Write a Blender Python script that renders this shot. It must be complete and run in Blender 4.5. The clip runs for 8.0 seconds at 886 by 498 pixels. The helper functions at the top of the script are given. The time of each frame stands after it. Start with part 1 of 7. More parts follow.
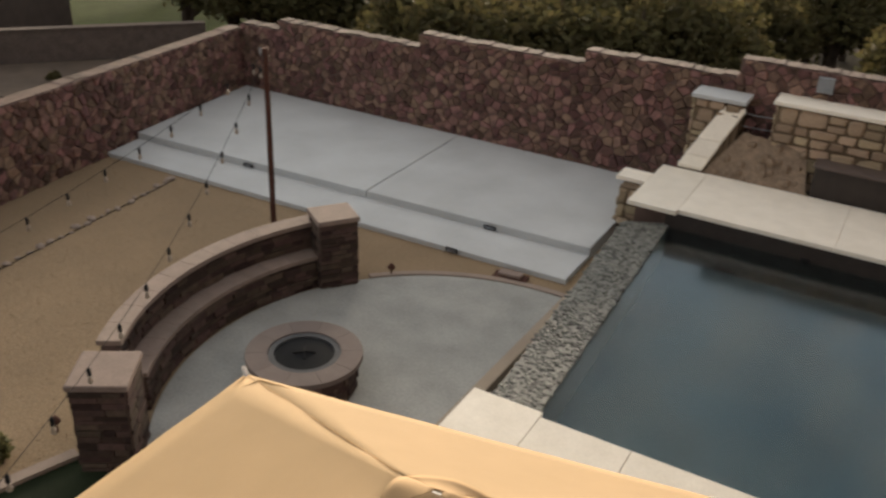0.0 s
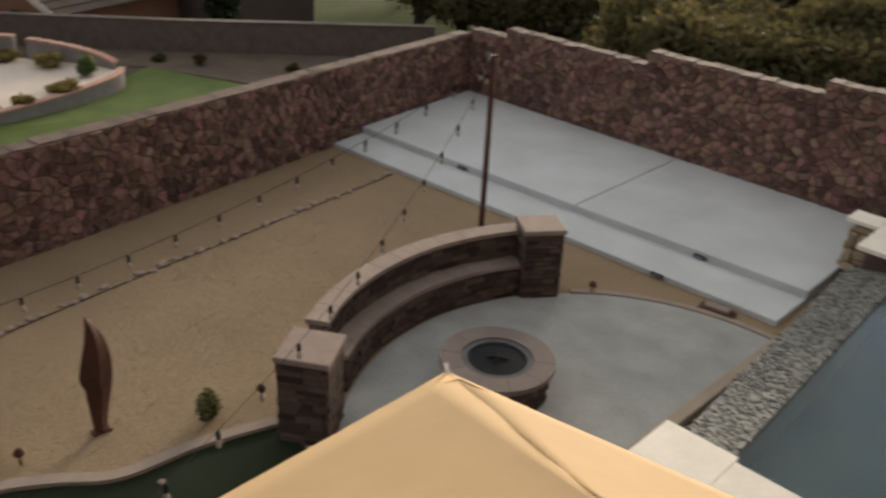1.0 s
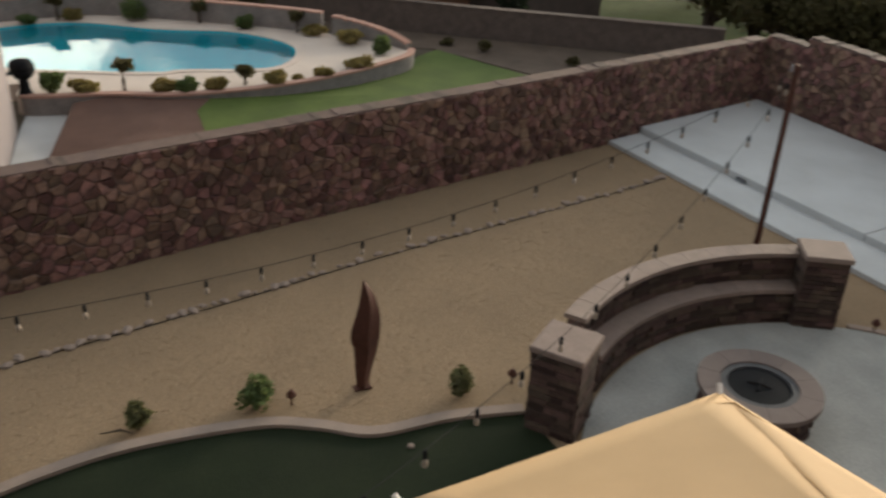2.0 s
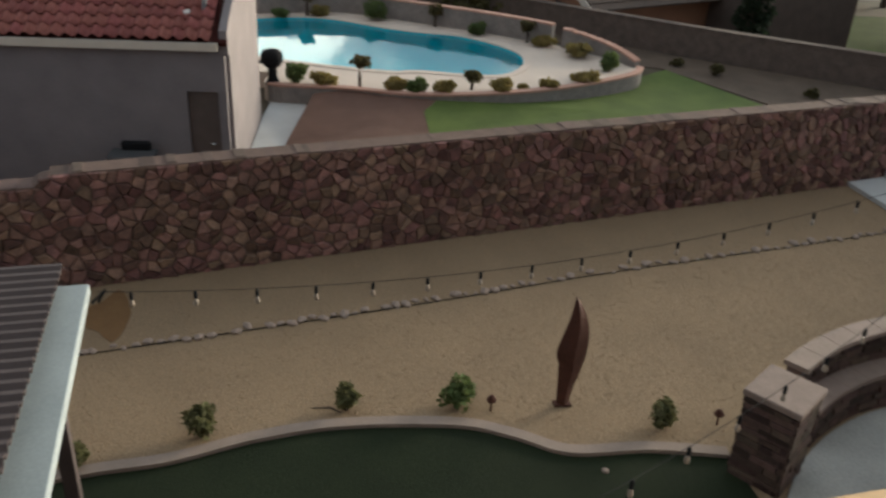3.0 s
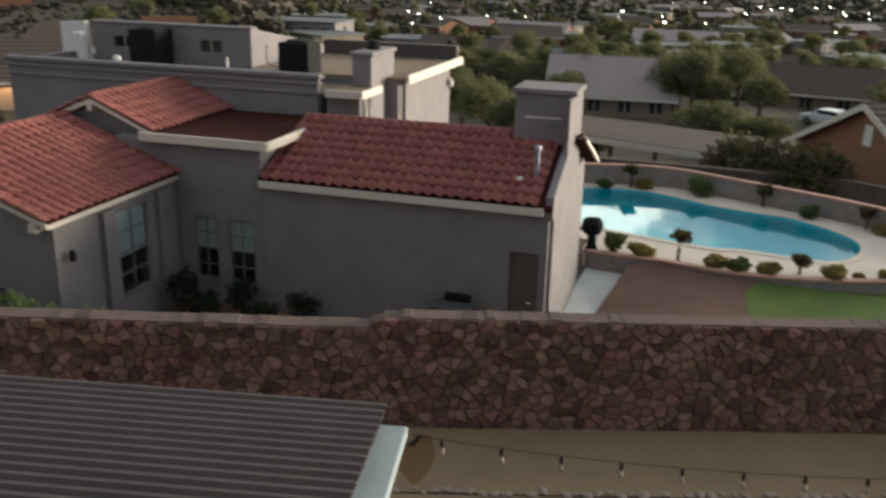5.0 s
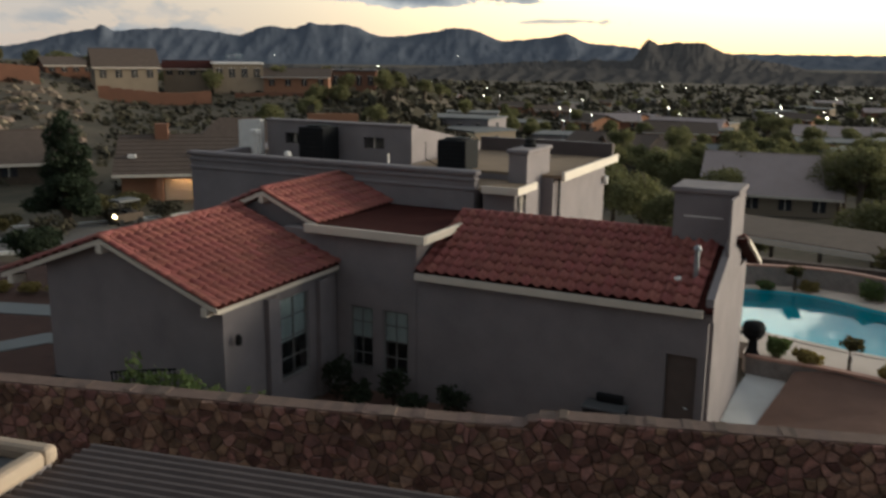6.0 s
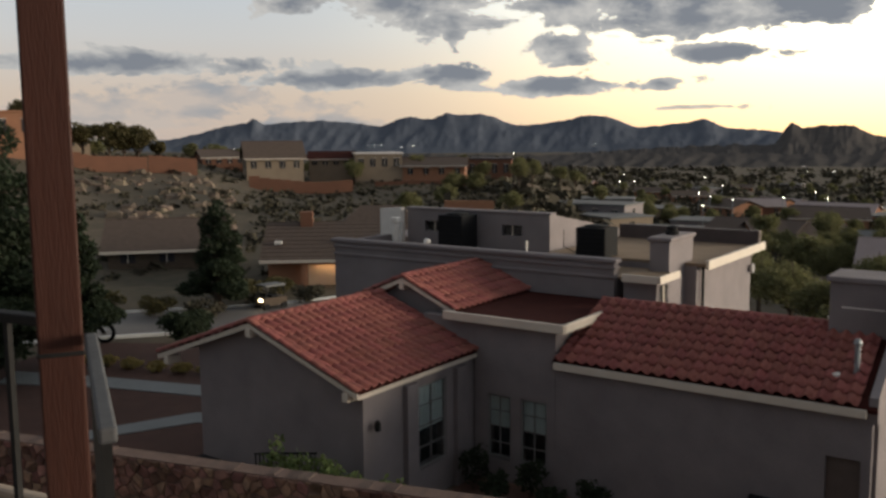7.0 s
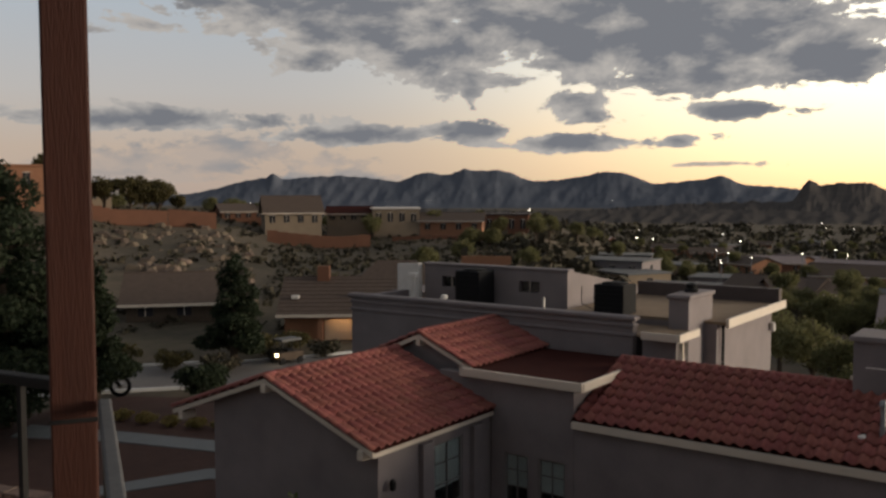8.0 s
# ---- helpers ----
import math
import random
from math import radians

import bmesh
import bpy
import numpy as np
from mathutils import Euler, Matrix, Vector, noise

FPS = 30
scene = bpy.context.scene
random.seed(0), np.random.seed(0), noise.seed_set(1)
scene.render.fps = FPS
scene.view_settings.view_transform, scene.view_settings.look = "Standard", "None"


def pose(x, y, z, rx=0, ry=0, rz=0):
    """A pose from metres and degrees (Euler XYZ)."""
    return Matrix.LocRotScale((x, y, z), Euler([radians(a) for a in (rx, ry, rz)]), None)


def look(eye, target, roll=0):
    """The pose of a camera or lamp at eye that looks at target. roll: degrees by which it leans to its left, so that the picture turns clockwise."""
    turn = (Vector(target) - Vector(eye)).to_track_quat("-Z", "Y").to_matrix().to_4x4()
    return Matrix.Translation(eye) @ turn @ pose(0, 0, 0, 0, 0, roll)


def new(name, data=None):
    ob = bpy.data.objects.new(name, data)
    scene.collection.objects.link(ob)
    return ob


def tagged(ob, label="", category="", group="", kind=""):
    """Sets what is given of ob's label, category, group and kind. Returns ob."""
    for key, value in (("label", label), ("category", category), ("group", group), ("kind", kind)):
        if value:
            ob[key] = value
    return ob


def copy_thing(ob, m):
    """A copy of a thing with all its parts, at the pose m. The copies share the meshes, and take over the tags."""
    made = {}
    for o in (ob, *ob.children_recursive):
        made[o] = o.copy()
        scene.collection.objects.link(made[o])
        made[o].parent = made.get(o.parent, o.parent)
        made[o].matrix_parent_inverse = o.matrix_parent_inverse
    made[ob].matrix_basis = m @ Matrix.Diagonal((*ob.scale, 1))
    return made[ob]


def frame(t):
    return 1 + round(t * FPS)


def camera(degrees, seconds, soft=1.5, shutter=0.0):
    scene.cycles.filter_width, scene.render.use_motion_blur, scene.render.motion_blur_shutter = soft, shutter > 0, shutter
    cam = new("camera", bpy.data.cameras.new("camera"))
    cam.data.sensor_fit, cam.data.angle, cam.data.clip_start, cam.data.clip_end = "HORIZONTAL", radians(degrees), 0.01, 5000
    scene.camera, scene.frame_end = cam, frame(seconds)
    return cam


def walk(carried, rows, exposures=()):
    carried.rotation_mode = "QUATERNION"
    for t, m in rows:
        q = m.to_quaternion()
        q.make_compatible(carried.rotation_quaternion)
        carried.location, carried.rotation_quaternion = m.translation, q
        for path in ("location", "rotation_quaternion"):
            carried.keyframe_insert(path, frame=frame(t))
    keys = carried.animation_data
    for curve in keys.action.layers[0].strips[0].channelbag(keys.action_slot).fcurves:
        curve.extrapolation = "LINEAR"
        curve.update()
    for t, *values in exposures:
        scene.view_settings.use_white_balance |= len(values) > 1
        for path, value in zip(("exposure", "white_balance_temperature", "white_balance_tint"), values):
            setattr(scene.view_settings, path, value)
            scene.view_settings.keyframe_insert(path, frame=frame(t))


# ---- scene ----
cam = camera(52.9, 8.0, 2.6, 0.4)
K = 1.2  # metres in a unit of the plan


def up(p):
    return Vector(p) * K


PATH = [
    (0, (-0.61, -0.345, 5.932), (-1.462, 1.22, 5.024), 2.8),
    (0.5, (-0.656, -0.369, 5.924), (-1.658, 1.105, 5.017), 3.2),
    (1, (-0.712, -0.385, 5.902), (-1.921, 0.927, 4.997), 3.3),
    (1.5, (-0.779, -0.441, 5.899), (-2.176, 0.657, 4.98), 2.8),
    (3, (-0.911, -0.767, 5.937), (-2.613, -0.304, 4.995), 3.1),
    (3.5, (-0.924, -0.805, 5.94), (-2.694, -0.494, 5.063), 2.8),
    (4, (-0.935, -0.837, 5.949), (-2.766, -0.693, 5.156), 2.1),
    (4.5, (-0.952, -0.867, 5.952), (-2.82, -0.858, 5.238), 2.0),
    (5, (-0.944, -0.907, 5.967), (-2.833, -1.109, 5.34), 1.3),
    (6.5, (-0.904, -1.163, 6.065), (-2.754, -1.845, 5.731), 0.1),
    (7, (-0.917, -1.211, 6.08), (-2.722, -2.037, 5.837), -0.4),
    (7.5, (-0.934, -1.222, 6.096), (-2.72, -2.104, 5.913), -0.3),
    (8, (-0.96, -1.249, 6.102), (-2.759, -2.113, 5.982), -0.1),
]
walk(cam, [(t, look(up(eye), up(target), roll)) for t, eye, target, roll in PATH],
     [(0.0, 0.60, 6450, 8), (1.5, 0.56, 6200, 6), (3.5, 0.50, 5750, 1), (5.0, 0.48, 5750, 0), (6.5, -0.36, 5850, 3), (7.0, -0.34, 6000, 6), (7.5, -0.66, 6200, 8), (8.0, -0.66, 6250, 9)])

# ---- world and sun ----
world = bpy.data.worlds.new("dusk")
scene.world = world
world.use_nodes = True


def sky():
    nt = world.node_tree
    nd, ln = nt.nodes, nt.links
    nd.clear()
    out = nd.new("ShaderNodeOutputWorld")
    bg = nd.new("ShaderNodeBackground")
    tex = nd.new("ShaderNodeTexSky")
    tex.sky_type, tex.sun_disc = "NISHITA", False
    tex.sun_elevation, tex.sun_rotation = radians(2.5), radians(SUN_TURN)
    tex.altitude, tex.dust_density, tex.ozone_density = 1100, 2.0, 1.0
    co = nd.new("ShaderNodeTexCoord")
    sep = nd.new("ShaderNodeSeparateXYZ")
    ln.new(co.outputs["Generated"], sep.inputs[0])

    def math_node(op, a, b=None, clamp=False):
        m = nd.new("ShaderNodeMath")
        m.operation, m.use_clamp = op, clamp
        for i, v in enumerate((a, b)):
            if v is None:
                continue
            if isinstance(v, (int, float)):
                m.inputs[i].default_value = v
            else:
                ln.new(v, m.inputs[i])
        return m.outputs[0]

    # banks of cumulus, drawn out level; the cover changes with the height over the horizon
    shift = nd.new("ShaderNodeMapping")
    shift.inputs["Scale"].default_value = (1.0, 1.0, 2.3)
    shift.inputs["Location"].default_value = CLOUD_SHIFT
    ln.new(co.outputs["Generated"], shift.inputs[0])
    cl = nd.new("ShaderNodeTexNoise")
    cl.inputs["Scale"].default_value, cl.inputs["Detail"].default_value = 10.0, 10.0
    cl.inputs["Roughness"].default_value, cl.inputs["Distortion"].default_value = 0.66, 0.25
    ln.new(shift.outputs[0], cl.inputs["Vector"])
    # cloud banks: bearing and height in degrees, their half widths, and weight
    az = math_node("MULTIPLY", math_node("ARCTAN2", math_node("MULTIPLY", sep.outputs[1], -1.0), math_node("MULTIPLY", sep.outputs[0], -1.0)), 57.3)
    el = math_node("MULTIPLY", math_node("ARCSINE", sep.outputs[2]), 57.3)
    def cover_of(entries):
        total = None
        for a0, e0, wa, we, k in entries:
            u = math_node("DIVIDE", math_node("SUBTRACT", az, a0), wa)
            v = math_node("DIVIDE", math_node("SUBTRACT", el, e0), we)
            d = math_node("ADD", math_node("MULTIPLY", u, u), math_node("MULTIPLY", v, v))
            g = math_node("MULTIPLY", math_node("EXPONENT", math_node("MULTIPLY", d, -0.8)), k)
            total = g if total is None else math_node("MAXIMUM", total, g)
        return total

    # cover added overhead, out of view, which lowers the light on the ground
    high = nd.new("ShaderNodeMapRange")
    ln.new(el, high.inputs[0])
    high.inputs[1].default_value, high.inputs[2].default_value = 18.0, 30.0
    high.inputs[3].default_value, high.inputs[4].default_value = 0.0, 0.60
    banks = math_node("MAXIMUM", cover_of(BANKS), high.outputs[0])

    def thickness(field):
        return math_node("ADD", math_node("ADD", math_node("MULTIPLY", cl.outputs["Fac"], 1.9), -0.43), math_node("MULTIPLY", math_node("SUBTRACT", field, 0.5), 0.7))

    def edge(value, wide):
        node = nd.new("ShaderNodeMapRange")
        node.interpolation_type = "SMOOTHSTEP"
        ln.new(value, node.inputs[0])
        node.inputs[1].default_value, node.inputs[2].default_value = 0.49, 0.49 + wide
        return node

    thick = thickness(banks)
    cover = edge(thick, 0.075)
    pale = edge(thickness(cover_of(PALE_BANKS)), 0.22)
    fade = nd.new("ShaderNodeMapRange")
    ln.new(sep.outputs[2], fade.inputs[0])
    fade.inputs[1].default_value, fade.inputs[2].default_value = 0.0, 0.04
    amount = math_node("MULTIPLY", cover.outputs[0], fade.outputs[0], True)
    # glow of the set sun: warm near its bearing and the horizon
    vm = nd.new("ShaderNodeVectorMath")
    vm.operation = "DOT_PRODUCT"
    ln.new(co.outputs["Generated"], vm.inputs[0])
    vm.inputs[1].default_value = SUN_WAY
    near_sun = nd.new("ShaderNodeMapRange")
    near_sun.interpolation_type = "SMOOTHSTEP"
    ln.new(vm.outputs["Value"], near_sun.inputs[0])
    near_sun.inputs[1].default_value, near_sun.inputs[2].default_value = 0.30, 1.0
    ramp = nd.new("ShaderNodeValToRGB")
    ln.new(sep.outputs[2], ramp.inputs[0])
    el = ramp.color_ramp.elements
    el[0].position, el[0].color = 0.0, (1.10, 0.86, 0.72, 1)
    el[1].position, el[1].color = 0.5, (0.36, 0.43, 0.53, 1)
    for p, c in ((0.05, (1.2, 0.93, 0.76, 1)), (0.11, (1.16, 1.06, 1.0, 1)), (0.2, (1.02, 1.08, 1.15, 1))):
        e = el.new(p)
        e.color = c
    glow = math_node("POWER", near_sun.outputs[0], 2.2)
    warm = nd.new("ShaderNodeMix")
    warm.data_type = "RGBA"
    ln.new(glow, warm.inputs["Factor"])
    ln.new(ramp.outputs[0], warm.inputs["A"])
    low = nd.new("ShaderNodeValToRGB")
    ln.new(sep.outputs[2], low.inputs[0])
    le = low.color_ramp.elements
    le[0].position, le[0].color = 0.0, (3.8, 2.4, 1.05, 1)
    le[1].position, le[1].color = 0.4, (1.9, 1.85, 1.75, 1)
    for p, c in ((0.06, (4.8, 3.5, 1.9, 1)), (0.14, (4.8, 4.2, 3.1, 1))):
        e = le.new(p)
        e.color = c
    ln.new(low.outputs[0], warm.inputs["B"])
    addsky = nd.new("ShaderNodeMix")
    addsky.data_type, addsky.blend_type = "RGBA", "ADD"
    addsky.inputs["Factor"].default_value = 0.06
    ln.new(warm.outputs["Result"], addsky.inputs["A"]), ln.new(tex.outputs[0], addsky.inputs["B"])
    body = nd.new("ShaderNodeTexNoise")
    body.inputs["Scale"].default_value, body.inputs["Detail"].default_value = 15.0, 8.0
    ln.new(shift.outputs[0], body.inputs["Vector"])
    tone = nd.new("ShaderNodeValToRGB")
    ln.new(math_node("ADD", body.outputs["Fac"], math_node("MULTIPLY", math_node("SUBTRACT", 0.66, thick), 0.8)), tone.inputs[0])
    tone.color_ramp.elements[0].position, tone.color_ramp.elements[0].color = 0.30, (0.46, 0.465, 0.50, 1)
    tone.color_ramp.elements[1].position, tone.color_ramp.elements[1].color = 0.64, (1.15, 1.05, 0.95, 1)
    mix = nd.new("ShaderNodeMix")
    mix.data_type = "RGBA"
    ln.new(amount, mix.inputs["Factor"])
    far_tone = nd.new("ShaderNodeValToRGB")
    ln.new(body.outputs["Fac"], far_tone.inputs[0])
    far_tone.color_ramp.elements[0].position, far_tone.color_ramp.elements[0].color = 0.40, (0.60, 0.62, 0.66, 1)
    far_tone.color_ramp.elements[1].position, far_tone.color_ramp.elements[1].color = 0.62, (1.12, 0.92, 0.78, 1)
    behind = nd.new("ShaderNodeMix")
    behind.data_type = "RGBA"
    ln.new(math_node("MULTIPLY", pale.outputs[0], 0.8), behind.inputs["Factor"])
    ln.new(addsky.outputs["Result"], behind.inputs["A"]), ln.new(far_tone.outputs[0], behind.inputs["B"])
    ln.new(behind.outputs["Result"], mix.inputs["A"]), ln.new(tone.outputs[0], mix.inputs["B"])
    dusk = nd.new("ShaderNodeMapRange")
    dusk.interpolation_type = "SMOOTHSTEP"
    ln.new(vm.outputs["Value"], dusk.inputs[0])
    dusk.inputs[1].default_value, dusk.inputs[2].default_value = -0.8, 0.2
    dusk.inputs[3].default_value, dusk.inputs[4].default_value = 0.72, 1.0
    dim = nd.new("ShaderNodeMix")
    dim.data_type, dim.blend_type = "RGBA", "MULTIPLY"
    dim.inputs["Factor"].default_value = 1.0
    ln.new(mix.outputs["Result"], dim.inputs["A"]), ln.new(dusk.outputs[0], dim.inputs["B"])
    ln.new(dim.outputs["Result"], bg.inputs[0])
    bg.inputs[1].default_value = SKY
    ln.new(bg.outputs[0], out.inputs[0])


CLOUD_SHIFT = (0.7, 2.3, 0.15)
BANKS = ((14.0, 10.6, 17.0, 4.3, 1.1), (31.5, 11.2, 12.0, 2.4, 1.05), (40.5, 12.2, 4.0, 1.5, 0.95), (27.0, 8.9, 5.5, 1.5, 0.95), (33.3, 8.6, 3.0, 0.95, 0.85),
         (6.5, 7.9, 9.5, 1.7, 1.0), (17.4, 5.9, 2.7, 1.2, 0.85), (23.7, 6.5, 1.0, 1.2, 0.8), (8.0, 5.15, 5.0, 0.6, 0.9), (44.5, 4.7, 11.0, 0.85, 1.0),
         (31.5, 3.8, 6.6, 0.65, 0.95), (24.2, 4.0, 3.2, 1.0, 0.92), (16.6, 3.2, 6.5, 0.62, 0.92), (10.8, 3.3, 1.4, 0.6, 0.85), (9.0, 1.9, 2.6, 0.22, 0.85),
         # unseen bank, added to darken the glow mirrored in the turquoise pool
         (-15.0, 15.0, 8.5, 5.5, 1.15))
PALE_BANKS = ((40.5, 2.5, 8.5, 1.6, 0.95), (47.0, 1.2, 9.0, 1.6, 1.0), (33.0, 0.9, 6.0, 0.9, 0.85))
SKY = 0.64
# the sun has just gone down over the valley, a little north of west
SUN_WAY = (-0.88, 0.47, 0.08)
SUN_TURN = 318.0
sky()
sun = new("sun", bpy.data.lights.new("sun", "SUN"))
sun.data.energy, sun.data.angle, sun.data.color = 6.5, radians(20), (1.0, 0.82, 0.62)
sun.matrix_world = look((0, 0, 30), (0.40 * 30, -0.91 * 30, 30 - 0.115 * 30))

# ---- materials ----


def material(name, a, b=None, rough=0.8, scale=3.0, fine=40.0, bump=0.3, metal=0.0, vary=0.0, spec=0.2, patch=0.5, stretch=(1, 1, 1)):
    """Two colours mixed by coarse stains and fine grain, with grain relief; vary: how far single pieces differ."""
    m = bpy.data.materials.new(name)
    m.use_nodes = True
    nd, ln = m.node_tree.nodes, m.node_tree.links
    bs = nd["Principled BSDF"]
    b = b or tuple(c * 0.7 for c in a)
    co = nd.new("ShaderNodeTexCoord")
    mp = nd.new("ShaderNodeMapping")
    mp.inputs["Scale"].default_value = stretch
    ln.new(co.outputs["Object"], mp.inputs[0])
    coarse, grain = nd.new("ShaderNodeTexNoise"), nd.new("ShaderNodeTexNoise")
    for n, s, d in ((coarse, scale, 5.0), (grain, fine, 4.0)):
        n.inputs["Scale"].default_value, n.inputs["Detail"].default_value = s, d
        ln.new(mp.outputs[0], n.inputs["Vector"])
    add = nd.new("ShaderNodeMix")
    add.inputs["Factor"].default_value = 1 - patch
    ln.new(coarse.outputs["Fac"], add.inputs[2]), ln.new(grain.outputs["Fac"], add.inputs[3])
    rp = nd.new("ShaderNodeMapRange")
    rp.inputs[1].default_value, rp.inputs[2].default_value = 0.33, 0.67
    ln.new(add.outputs[0], rp.inputs[0])
    mix = nd.new("ShaderNodeMix")
    mix.data_type = "RGBA"
    ln.new(rp.outputs[0], mix.inputs["Factor"])
    mix.inputs["A"].default_value, mix.inputs["B"].default_value = (*a, 1), (*b, 1)
    col = mix.outputs["Result"]
    if vary:
        info, geo = nd.new("ShaderNodeObjectInfo"), nd.new("ShaderNodeNewGeometry")
        s = nd.new("ShaderNodeMath")
        s.operation = "ADD"
        ln.new(info.outputs["Random"], s.inputs[0]), ln.new(geo.outputs["Random Per Island"], s.inputs[1])
        fr = nd.new("ShaderNodeMath")
        fr.operation = "FRACT"
        ln.new(s.outputs[0], fr.inputs[0])
        hsv = nd.new("ShaderNodeHueSaturation")
        val = nd.new("ShaderNodeMapRange")
        val.inputs[3].default_value, val.inputs[4].default_value = 1 - vary, 1 + vary
        ln.new(fr.outputs[0], val.inputs[0]), ln.new(val.outputs[0], hsv.inputs["Value"])
        f2 = nd.new("ShaderNodeMath")
        f2.operation = "MULTIPLY"
        f2.inputs[1].default_value = 7.31
        ln.new(fr.outputs[0], f2.inputs[0])
        f3 = nd.new("ShaderNodeMath")
        f3.operation = "FRACT"
        ln.new(f2.outputs[0], f3.inputs[0])
        hue = nd.new("ShaderNodeMapRange")
        hue.inputs[3].default_value, hue.inputs[4].default_value = 0.5 - vary * 0.05, 0.5 + vary * 0.05
        ln.new(f3.outputs[0], hue.inputs[0]), ln.new(hue.outputs[0], hsv.inputs["Hue"])
        ln.new(col, hsv.inputs["Color"])
        col = hsv.outputs[0]
    ln.new(col, bs.inputs["Base Color"])
    bs.inputs["Roughness"].default_value, bs.inputs["Metallic"].default_value = rough, metal
    bs.inputs["Specular IOR Level"].default_value = spec
    if bump:
        bp = nd.new("ShaderNodeBump")
        bp.inputs["Strength"].default_value, bp.inputs["Distance"].default_value = bump, 0.02
        ln.new(add.outputs[0], bp.inputs["Height"]), ln.new(bp.outputs[0], bs.inputs["Normal"])
    return m


def leafy(name, a, b, scale=1.2, vary=0.25):
    """Leaf material that lets part of the light through."""
    m = material(name, a, b, 0.8, scale, 20, 0.0, vary=vary)
    nd, ln = m.node_tree.nodes, m.node_tree.links
    bs, out = nd["Principled BSDF"], nd["Material Output"]
    tr, mx = nd.new("ShaderNodeBsdfTranslucent"), nd.new("ShaderNodeMixShader")
    ln.new(bs.inputs["Base Color"].links[0].from_socket, tr.inputs["Color"])
    mx.inputs[0].default_value = 0.4
    ln.new(bs.outputs[0], mx.inputs[1]), ln.new(tr.outputs[0], mx.inputs[2]), ln.new(mx.outputs[0], out.inputs["Surface"])
    return m


def glowing(name, colour, strength):
    m = bpy.data.materials.new(name)
    m.use_nodes = True
    bs = m.node_tree.nodes["Principled BSDF"]
    bs.inputs["Base Color"].default_value = (*colour, 1)
    bs.inputs["Emission Color"].default_value, bs.inputs["Emission Strength"].default_value = (*colour, 1), strength
    return m


def clear(name, colour, rough=0.02, ior=1.33, ripple=0.0, scale=2.0):
    m = bpy.data.materials.new(name)
    m.use_nodes = True
    nd, ln = m.node_tree.nodes, m.node_tree.links
    bs = nd["Principled BSDF"]
    bs.inputs["Base Color"].default_value = (*colour, 1)
    bs.inputs["Roughness"].default_value, bs.inputs["IOR"].default_value = rough, ior
    bs.inputs["Transmission Weight"].default_value = 1.0
    if ripple:
        tx, bp = nd.new("ShaderNodeTexNoise"), nd.new("ShaderNodeBump")
        tx.inputs["Scale"].default_value, tx.inputs["Detail"].default_value = scale, 3
        co = nd.new("ShaderNodeTexCoord")
        ln.new(co.outputs["Object"], tx.inputs["Vector"])
        bp.inputs["Strength"].default_value, bp.inputs["Distance"].default_value = ripple, 0.05
        ln.new(tx.outputs["Fac"], bp.inputs["Height"]), ln.new(bp.outputs[0], bs.inputs["Normal"])
    return m


GRAVEL = material("tan_gravel", (0.315, 0.225, 0.136), (0.17, 0.12, 0.075), 0.95, 0.8, 38, 0.8, patch=0.22)
CONCRETE = material("broom_concrete", (0.53, 0.535, 0.53), (0.42, 0.42, 0.412), 0.85, 0.9, 45, 0.3, patch=0.6)
PATIO = material("grey_patio_concrete", (0.37, 0.362, 0.335), (0.235, 0.232, 0.215), 0.8, 1.6, 26, 0.3, patch=0.55)
STONE = material("red_brown_rubble_stone", (0.235, 0.134, 0.103), (0.092, 0.058, 0.048), 0.9, 7, 30, 1.0, vary=0.5, patch=0.6)
MORTAR = material("brown_mortar", (0.14, 0.094, 0.077), (0.088, 0.06, 0.05), 0.95, 5, 60, 0.5)
CAPSTONE = material("mortar_wall_cap", (0.115, 0.08, 0.067), (0.072, 0.05, 0.042), 0.9, 5, 40, 0.6, vary=0.25)
LEDGE = material("dark_ledge_stone", (0.092, 0.061, 0.048), (0.048, 0.032, 0.026), 0.85, 8, 50, 0.6, vary=0.5)
FLAG = material("pink_flagstone_cap", (0.262, 0.20, 0.166), (0.195, 0.147, 0.122), 0.8, 4, 30, 0.3, vary=0.06)
RIMSTONE = material("grey_brown_rim_stone", (0.19, 0.15, 0.132), (0.145, 0.114, 0.10), 0.85, 5, 40, 0.3, vary=0.05)
DULLSTEEL = material("dull_blue_grey_steel", (0.09, 0.088, 0.09), (0.06, 0.06, 0.062), 0.7, 6, 40, 0.1)
TANMORTAR = material("tan_mortar", (0.15, 0.108, 0.07), (0.105, 0.076, 0.05), 0.95, 5, 60, 0.5)
YSTONE = material("yellow_sandstone", (0.36, 0.27, 0.18), (0.24, 0.18, 0.12), 0.9, 5, 40, 0.5, vary=0.25)
TRAVERTINE = material("cream_travertine", (0.84, 0.77, 0.66), (0.72, 0.655, 0.55), 0.7, 3, 30, 0.15, vary=0.05)
PEBBLE = material("pebble_tile", (0.235, 0.23, 0.20), (0.07, 0.072, 0.066), 0.5, 40, 90, 0.5, vary=0.6)
DARKTILE = material("dark_waterline_tile", (0.05, 0.04, 0.035), (0.03, 0.025, 0.022), 0.4, 5, 40, 0.2)
PLASTER = material("dark_pool_plaster", (0.115, 0.145, 0.15), (0.045, 0.07, 0.078), 0.8, 0.7, 20, 0.1)
TURF = material("dark_green_turf", (0.017, 0.024, 0.009), (0.009, 0.0135, 0.0055), 0.95, 1.5, 55, 0.9, patch=0.35)
LAWN = material("bright_lawn", (0.105, 0.14, 0.034), (0.062, 0.086, 0.024), 0.95, 0.8, 25, 0.6)
